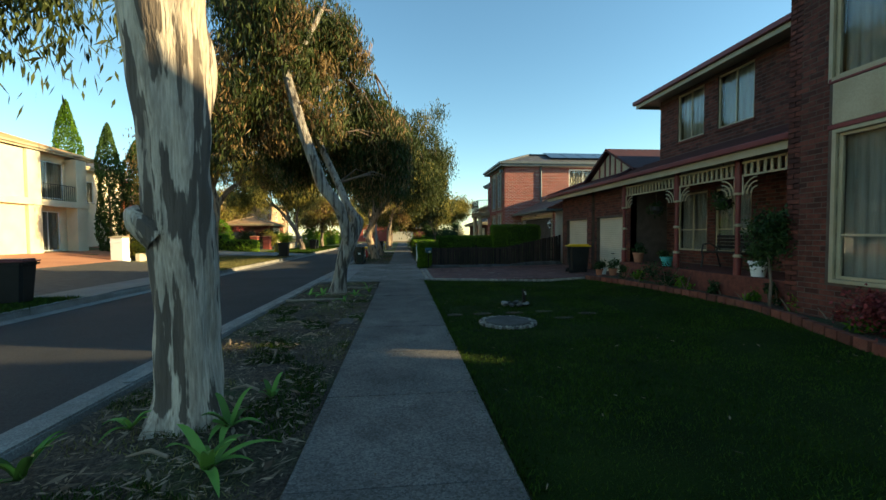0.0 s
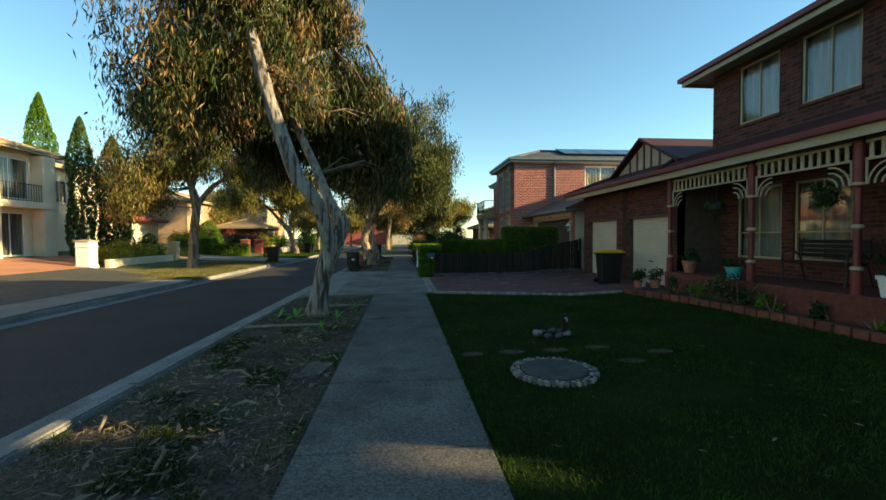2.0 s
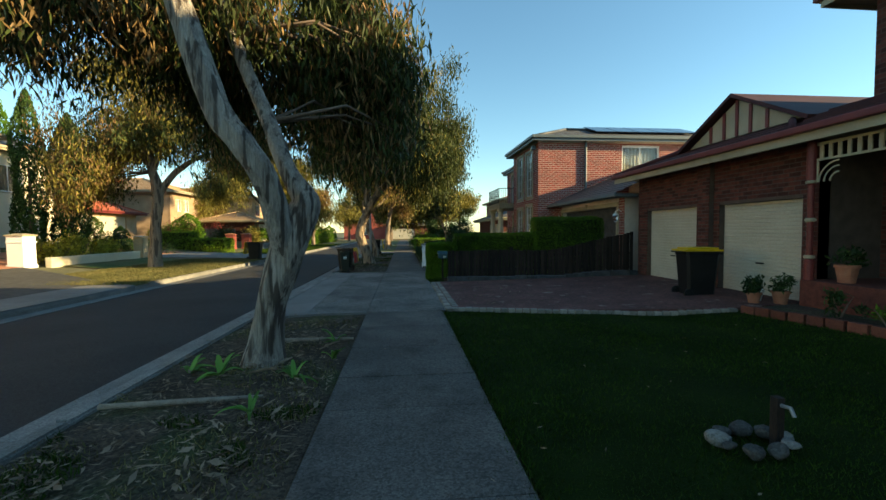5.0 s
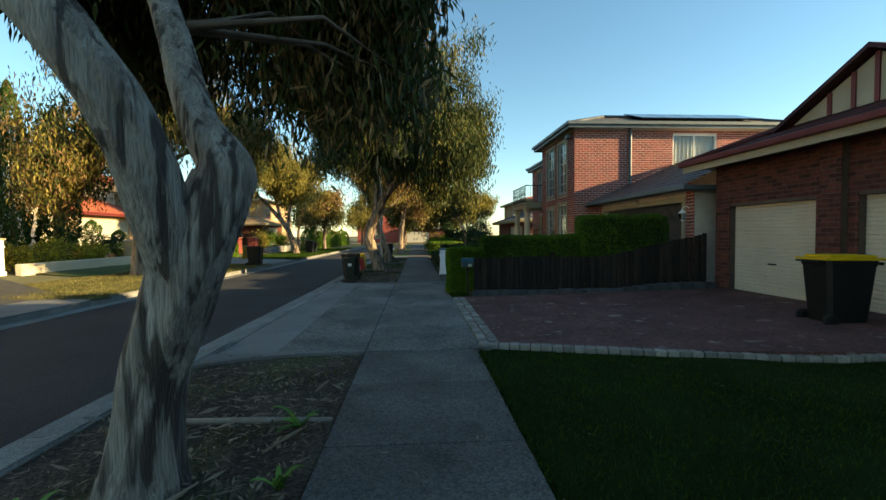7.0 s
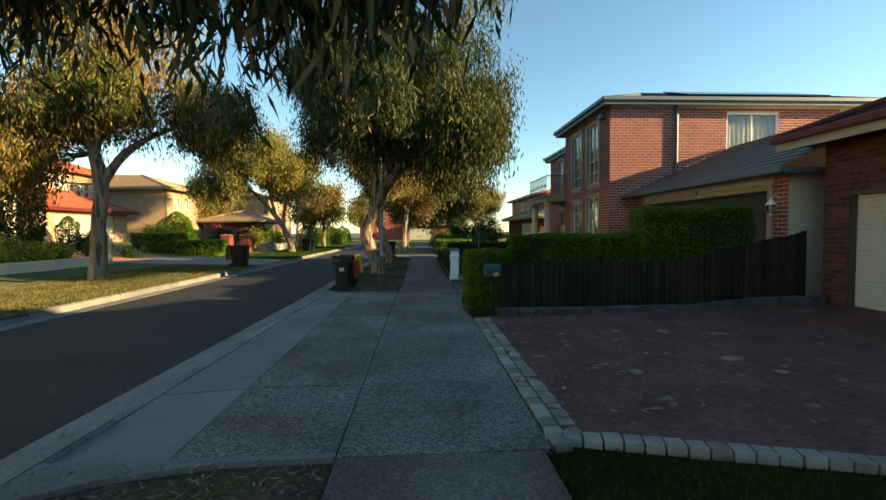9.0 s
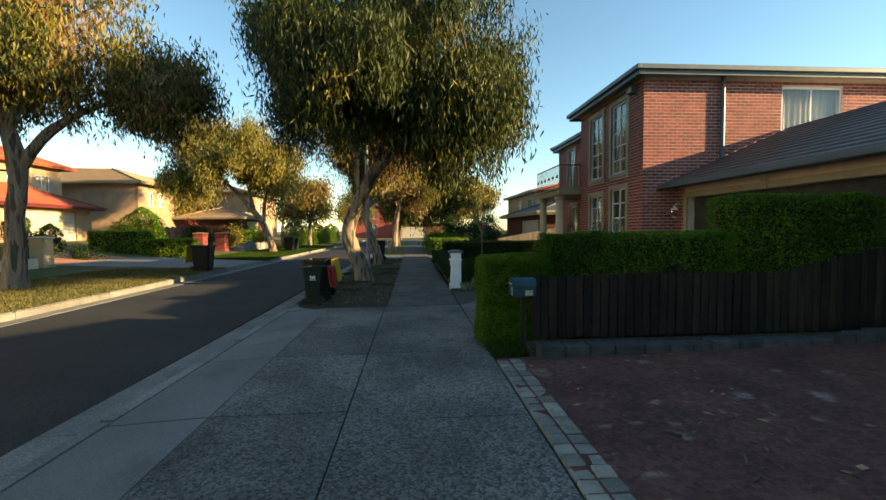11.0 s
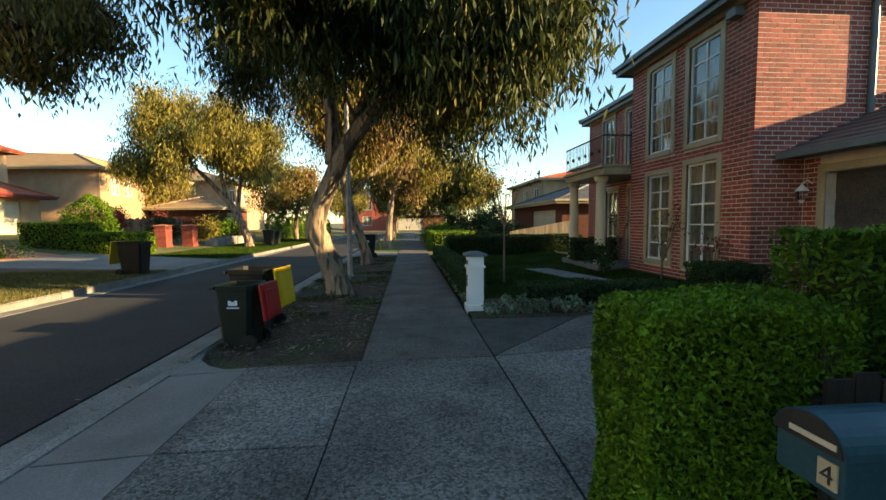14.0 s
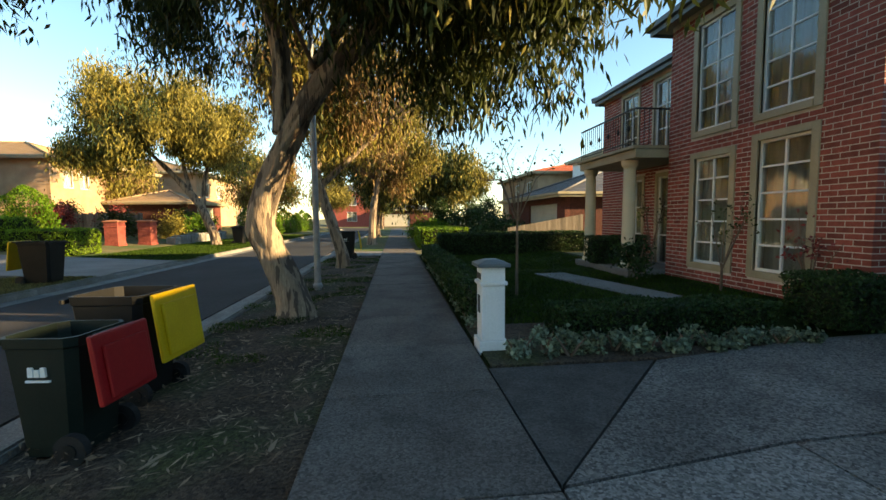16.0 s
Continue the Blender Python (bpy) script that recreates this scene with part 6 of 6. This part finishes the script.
# ---- verandah furniture and pots ----
def pot(x, y, z, r, h, material, label, plant=None, seed=1, ph=0.35):
    t = thing("plant_pot", label, "plant pot", (x, y, z), "verandah pots")
    part("pot", lathe(bmesh.new(), [(r * 0.7, 0), (r * 0.95, h * 0.82), (r * 1.08, h * 0.84), (r * 1.08, h), (r * 0.9, h), (r * 0.85, h * 0.85)], 18, (x, y, z)), material, t)
    if plant:
        rng = np.random.default_rng(seed)
        cc, p = blob_points(rng, [((x, y, z + h + ph * 0.4), (r * 1.3, r * 1.3, ph * 0.5), 1)], 20, 14, 0.05)
        p[:, 2] = np.maximum(p[:, 2], z + h)
        o = quads_mesh("plant", leaves(p, rng, 0.1, 0.035, -0.2), 4, plant, t)
        o["kind"] = "stuff"


pot(7.2, 10.75, 0.6, 0.16, 0.26, M_TEAL, "teal glazed pot on the verandah edge", M_HEDGED, 1, 0.2)
pot(7.25, 7.85, 0.6, 0.17, 0.32, M_WHITE, "white pot with plant on the verandah", M_HEDGED, 2, 0.5)
pot(7.3, 12.3, 0.6, 0.16, 0.3, M_TERRA, "terracotta pot on the verandah", M_HEDGED, 3, 0.3)
pot(6.9, 13.1, 0.12, 0.14, 0.24, M_TERRA, "terracotta pot beside the driveway", M_HEDGED, 4, 0.35)
pot(6.75, 13.5, 0.12, 0.14, 0.22, M_WHITE, "white pot of flowers by the garage", M_HEDGED, 5, 0.3)
pot(6.5, 13.25, 0.12, 0.12, 0.2, M_TERRA, "small terracotta pot by the garage", M_HEDGED, 6, 0.25)
for y in (8.9, 11.4):
    hb = thing("hanging_basket", "dark hanging basket of trailing plants", "hanging basket", (7.3, y, 2.1), "hanging baskets")
    part("chain", tube(bmesh.new(), [(7.3, y, 2.3), (7.3, y, 3.08)], [0.006, 0.006], 5), M_IRON, hb)
    part("basket", lathe(bmesh.new(), [(0.06, 2.05), (0.16, 2.15), (0.18, 2.26)], 14, (7.3, y, 0)), M_IRON, hb)
    rng = np.random.default_rng(int(y * 10))
    cc, p = blob_points(rng, [((7.3, y, 2.25), (0.28, 0.28, 0.16), 1)], 25, 16, 0.06)
    o = quads_mesh("plant", leaves(p, rng, 0.1, 0.03, 0.5), 4, M_HEDGED, hb)
    o["kind"] = "stuff"
bench = thing("garden_bench", "dark slatted bench with curled iron ends on verandah", "bench", (8.1, 9.6, 0.6))
for i in range(5):
    part("slat", cube(7.85 + i * 0.085, 7.92 + i * 0.085, 9.0, 10.3, 1.0, 1.025, 0.004), M_FENCE, bench)
for i in range(4):
    part("slat", cube(8.3, 8.325, 9.0, 10.3, 1.1 + i * 0.09, 1.17 + i * 0.09, 0.004), M_FENCE, bench)
for y in (9.02, 10.28):
    b = bmesh.new()
    tube(b, [(7.85, y, 0.6), (7.9, y, 0.85), (7.86, y, 1.0), (7.9, y, 1.2), (8.1, y, 1.22), (8.3, y, 1.1)], [0.022] * 6, 8)
    tube(b, [(8.4, y, 0.6), (8.28, y, 0.98), (8.36, y, 1.48)], [0.022] * 3, 8)
    tube(b, [(7.86, y, 1.0), (8.28, y, 0.98)], [0.02, 0.02], 8)
    part("end_frame", b, M_IRON, bench)
# small tree in the bed and low plants
st = thing("small_tree", "small dark round-headed tree in a garden bed", "tree", (6.45, 6.75, 0.1))
part("trunk", tube(bmesh.new(), [(6.45, 6.75, 0.05), (6.47, 6.74, 0.6), (6.44, 6.77, 1.1)], [0.03, 0.024, 0.018], 8), M_TWIG, st, smooth=True)
rng = np.random.default_rng(201)
cc, p = blob_points(rng, [((6.45, 6.75, 1.4), (0.42, 0.42, 0.42), 1)], 60, 60, 0.1)
quads_mesh("crown", leaves(p, rng, 0.08, 0.035, 0.2), 4, M_HEDGED, st)["kind"] = "stuff"
for i in range(12):
    q = pl[20 + i * 17]
    shrub("bedding_plant", "low leafy plant in a garden bed", q.x + 0.35 + 0.15 * (i % 2), q.y, 0.14, 0.25, 0.25, 0.22 + 0.1 * (i % 3), (M_HEDGED, M_REDLEAF, M_HEDGE, M_SILVER)[(i * 3) % 4 if i < 4 else (0 if i % 2 else 2)], 210 + i, 240, 0.12, 0.03, stems=3, category="plant", group="bedding plants")
shrub("shrub", "dark rounded shrub before the verandah", 6.7, 10.0, 0.14, 0.55, 0.7, 0.6, M_HEDGED, 230, 1600, 0.07, 0.03)
shrub("shrub", "red-leaved shrub under a front window", 6.25, 4.6, 0.14, 0.5, 0.6, 0.6, M_REDLEAF, 231, 1200, 0.07, 0.04)
for i in range(13):
    shrub("silver_plant", "low grey-green leafy clump at a bed edge", 1.15 + i * 0.27 + (0.05 if i % 2 else 0), 23.78 + 0.06 * math.sin(i * 2), 0.02, 0.24 - 0.007 * i, 0.2, 0.26 - 0.009 * i, M_SILVER, 240 + i, 330, 0.06, 0.045, stems=3, category="plant", group="grey-green edging plants")
solid("garden_bed", cube(0.82, 4.7, 23.56, 25.1, -0.05, 0.02, 0.01), M_SOIL, "soil bed round a letterbox", "garden bed", "structure")
for i in range(22):
    shrub("edging_plant", "small silvery plant along the footpath edge", 0.92, 25.0 + i * 0.45, 0.0, 0.13, 0.18, 0.16, M_SILVER, 260 + i, 90, 0.06, 0.04, stems=2, category="plant", group="footpath edging plants")
# sapling and roses before the red brick house
def bare_bush(x, y, z, h, seed, label, name="rose_bush", n=7, leafn=120, spread=0.35, clear=0.25, m=None):
    rng = np.random.default_rng(seed)
    t = thing(name, label, "shrub" if h < 2 else "tree", (x, y, z))
    bm = tube(bmesh.new(), [(x, y, z - 0.05), (x, y, z + h * clear)], [0.03, 0.022], 7)
    tips = []
    for k in range(n):
        a = rng.random() * 6.28
        e = Vector((x + spread * math.cos(a), y + spread * math.sin(a), z + h * rng.uniform(0.75, 1.0)))
        mid = Vector((x + 0.45 * spread * math.cos(a), y + 0.45 * spread * math.sin(a), z + h * (clear + 0.3)))
        tube(bm, [(x, y, z + h * clear), mid, e], [0.014, 0.009, 0.003], 5)
        for j in range(4):
            b0 = mid.lerp(e, rng.random())
            e2 = b0 + Vector((rng.normal() * 0.13, rng.normal() * 0.13, abs(rng.normal()) * 0.2))
            tube(bm, [b0, e2], [0.005, 0.002], 4)
            tips.append(e2)
    part("branch", bm, M_TWIG, t)
    p = np.array([tips[i % len(tips)] for i in range(leafn)]) + rng.normal(size=(leafn, 3)) * 0.06
    quads_mesh("foliage", leaves(p, rng, 0.07, 0.04, 0.3), 4, m or M_LEAF, t)["kind"] = "stuff"


bare_bush(2.15, 27.2, 0.0, 2.7, 301, "slender sapling with few leaves on the lawn", "sapling", 12, 160, 0.75, 0.5)
bare_bush(5.75, 26.55, 0.1, 1.5, 302, "sparse rose bush against the brick wall")
bare_bush(5.8, 25.0, 0.1, 1.1, 303, "sparse red-stemmed rose bush", m=M_REDLEAF)
bare_bush(6.1, 29.2, 0.1, 2.0, 304, "tall sparse rose bush by the porch")
shrub("shrub", "leafy dark rose shrub beside the porch", 5.2, 28.3, 0.1, 0.5, 0.5, 0.9, M_HEDGED, 310, 900, 0.1, 0.05)
hedge("hedge", "low dark hedge along the porch", 5.0, 6.6, 30.0, 30.6, 0.22, 0.95, M_HEDGED, 311, 1000, 0.06, 0.03)

# ---- strap-leaved plants on the verge ----
def strap(x, y, s, seed, n=9):
    rng = np.random.default_rng(seed)
    t = thing("strap_plant", "green strap-leaved lily clump in bare soil", "plant", (x, y, 0), "strap-leaved plants")
    for k in range(n):
        a = rng.random() * 6.28
        L, w, up = s * rng.uniform(0.6, 1.1), 0.03 * s / 0.45 * rng.uniform(0.7, 1.2), rng.uniform(0.5, 1.3)
        bm = bmesh.new()
        prev = None
        for i in range(8):
            f = i / 7
            r = L * f * (0.55 if up > 0.9 else 0.85)
            z = L * (up * f - 0.75 * up * f * f * (1.2 if up < 0.9 else 0.7))
            ww = w * (1 - f ** 3) + 0.002
            c = Vector((x + r * math.cos(a), y + r * math.sin(a), max(0.01, z)))
            sd = Vector((-math.sin(a), math.cos(a), 0)) * ww
            row = [bm.verts.new(c - sd + Vector((0, 0, 0.012 * (1 - f)))), bm.verts.new(c - Vector((0, 0, 0.006))), bm.verts.new(c + sd + Vector((0, 0, 0.012 * (1 - f))))]
            if prev:
                bm.faces.new((prev[0], prev[1], row[1], row[0])); bm.faces.new((prev[1], prev[2], row[2], row[1]))
            prev = row
        part("leaf", bm, M_STRAP, t, smooth=True)


for i, (x, y, s) in enumerate(((-1.25, 2.75, 0.52), (-2.35, 2.75, 0.42), (-1.2, 3.9, 0.34), (-1.35, 3.35, 0.4), (-1.15, 10.3, 0.42), (-0.85, 10.9, 0.34), (-1.95, 10.5, 0.4), (-2.3, 10.6, 0.36), (-0.95, 11.7, 0.35), (-1.3, 9.5, 0.3), (-2.1, 3.4, 0.3))):
    strap(x, y, s, 400 + i, 9 if s > 0.35 else 7)

# ---- grass, litter ----
rng = np.random.default_rng(7)


def blades(x0, x1, y0, y1, n, h, material, label, lift=0.0, mask=None, w=0.006):
    x, y = rng.uniform(x0, x1, n), rng.uniform(y0, y1, n)
    if mask:
        k = np.array([mask(a, b) for a, b in zip(x, y)])
        x, y = x[k], y[k]
    n = len(x)
    z = np.array([rise(a, b) for a, b in zip(x, y)]) + lift
    a = rng.random(n) * 6.28
    hh = h * rng.uniform(0.5, 1.2, n)
    ux, uy = np.cos(a) * w, np.sin(a) * w
    tx, ty = rng.normal(0, 0.5, n) * hh, rng.normal(0, 0.5, n) * hh
    v = np.stack([np.stack([x - ux, y - uy, z], 1), np.stack([x + ux, y + uy, z], 1), np.stack([x + tx, y + ty, z + hh], 1)], axis=1)
    return tagged(quads_mesh("grass", v.reshape(-1, 3), 3, material), label, "grass", kind="stuff")


in_bed = lambda x, y: not (x > 5.0 and x > np.interp(y, [e[1] for e in edge], [e[0] for e in edge])) and (x - 1.78) ** 2 + (y - 6.93) ** 2 > 0.25 and y < DR(x) - 0.12
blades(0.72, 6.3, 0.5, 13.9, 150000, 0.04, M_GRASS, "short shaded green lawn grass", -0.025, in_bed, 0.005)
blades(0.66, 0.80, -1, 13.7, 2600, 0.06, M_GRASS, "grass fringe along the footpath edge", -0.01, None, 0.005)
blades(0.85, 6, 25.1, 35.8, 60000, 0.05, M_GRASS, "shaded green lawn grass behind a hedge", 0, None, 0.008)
tuft = lambda x, y: noise.noise(Vector((x * 1.5, y * 1.5, 3))) > 0.12
blades(-2.6, -0.74, 0.5, 9.6, 42000, 0.055, M_GRASS, "sparse green grass tufts in bare soil", 0, tuft, 0.005)
blades(-2.6, -0.74, 0.5, 13.3, 14000, 0.05, M_DRYGRASS, "dry grass in bare soil", 0, lambda x, y: noise.noise(Vector((x * 1.2, y * 1.2, 9))) > 0.05, 0.005)
blades(-2.6, -0.68, 24, 36, 30000, 0.05, M_GRASS, "patchy verge grass under street trees", 0, tuft, 0.007)
blades(-12.5, -7.8, 19, 31.4, 50000, 0.07, M_DRYGRASS, "dry grass on the far verge", 0, None, 0.012)
blades(-12.5, -7.8, 36, 60, 50000, 0.08, M_GRASS, "green grass on the far verge", 0, None, 0.02)
blades(-14, -7.8, 5, 11.1, 20000, 0.08, M_GRASS, "green grass on the far verge", 0, None, 0.015)
blades(0.74, 1.3, 18.2, 18.7, 900, 0.12, M_GRASS, "grass tuft at the hedge foot", 0, None, 0.005)


def litter(x0, x1, y0, y1, n, label, z=0.03, L=0.08, W=0.014):
    c = np.stack([rng.uniform(x0, x1, n), rng.uniform(y0, y1, n), np.full(n, z) + rng.uniform(0, 0.02, n)], 1)
    a = rng.random(n) * 6.28
    d = np.stack([np.cos(a), np.sin(a), rng.normal(0, 0.12, n)], 1) * (L * rng.uniform(0.4, 1.2, n))[:, None] / 2
    s = np.stack([-np.sin(a), np.cos(a), rng.normal(0, 0.3, n)], 1) * (W * rng.uniform(0.5, 1.3, n))[:, None] / 2
    v = np.stack([c - d, c + s, c + d, c - s], axis=1)
    return tagged(quads_mesh("leaf_litter", v.reshape(-1, 3), 4, M_LITTER), label, "leaf litter", kind="stuff")


litter(-2.6, -0.74, 0.5, 13.7, 6500, "fallen gum leaves and bark strips on the verge")
litter(-2.5, -0.68, 22.0, 36, 6000, "fallen gum leaves on the verge")
litter(-2.5, -0.76, 0.5, 13.3, 1100, "large curled bark flakes and dead leaves on the verge", 0.025, 0.17, 0.032)
litter(-2.45, -0.7, 22.0, 30, 500, "large bark flakes under street trees", 0.0, 0.15, 0.03)
litter(0.8, 6, 1, 13, 130, "scattered fallen leaves on the lawn", 0.05)
litter(-0.72, 0.75, 0.5, 22, 60, "scattered fallen leaves on the footpath", 0.025, 0.07)
litter(1, 4.6, 14.2, 18, 330, "scattered fallen leaves on the driveway", 0.045, 0.10, 0.03)
litter(1.2, 7, 18.22, 18.6, 500, "leaf litter in the bed under the fence", 0.1, 0.07)
litter(-3.2, -2.8, 0, 35, 120, "fallen leaves in the gutter", -0.125, 0.08)
for i in range(16):
    x, y = rng.uniform(-2.4, -0.9), rng.uniform(1.8, 12.5)
    a = rng.random() * 3.14
    L = rng.uniform(0.2, 0.5)
    solid("bark_strip", tube(bmesh.new(), [(x, y, 0.03), (x + L / 2 * math.cos(a), y + L / 2 * math.sin(a), 0.06), (x + L * math.cos(a + 0.2), y + L * math.sin(a + 0.2), 0.03)], [0.012, 0.016, 0.006], 6), M_LITTER, "curled fallen bark strip on soil", "bark", group="fallen bark strips")

# ---- brickwork ----
bricks(wallg, M_BRICK1, 12.85, 18.55, 0.0, 3.1, holes_g, GF, "y", -1, near=(12.85, 16.4, 1.0, 3.1))
bricks(pier, M_BRICK1, 15.38, 15.78, 0.0, 3.08, [], GF - 0.12, "y", -1)
bricks(wallv, M_BRICK1, 6.62, 12.84, 0.62, 3.05, holes_v, 8.6, "y", -1)
bricks(wallu, M_BRICK1, 3.85, 12.8, 3.86, 5.6, holes_u, 8.3, "y", -1)
bricks(wallb, M_BRICK1, 3.85, 6.6, 0.0, 5.7, [(4.0, 5.92, 0.7, 5.4)], 6.6, "y", -1, near=(5.9, 6.6, 0.2, 5.6))
bricks(wallbs, M_BRICK1, 6.6, 8.6, 0.0, 5.7, [], 6.6, "x", 1)
bricks(wallf, M_BRICK2, SY, 28.63, 0.0, 5.55, [(a - 0.12, b + 0.12, c - 0.12, d + 0.12) for a, b, c, d in holes_f], FX, "y", -1, near=(SY, 26.8, 0.0, 3.2))
bricks(walls, M_BRICK2, FX, 14, 0.0, 5.55, holes_s, SY, "x", -1, near=(FX, 7.1, 0.5, 5.0))
bricks(wallw, M_BRICK2, 28.64, 33.2, 0.0, 5.2, [(a - 0.1, b + 0.1, c - 0.1, d + 0.1) for a, b, c, d in holes_w], 6.9, "y", -1)
bricks(wallga, M_BRICK2, 18.85, SY - 0.02, 0.0, 2.6, [(19.18, 24.14, -0.2, 2.5)], WX, "y", -1)

# the front house and what stands on its verandah and against it, set to their true size on a slightly raised plot
PLOT = Matrix.Translation((0, 0, 0.03)) @ Matrix.Scale(0.983, 4)
for o in [h1, bench] + [q for q in scene.objects if q.parent is None and q.name.split(".")[0] in ("plant_pot", "hanging_basket")]:
    o.matrix_basis = PLOT @ o.matrix_basis
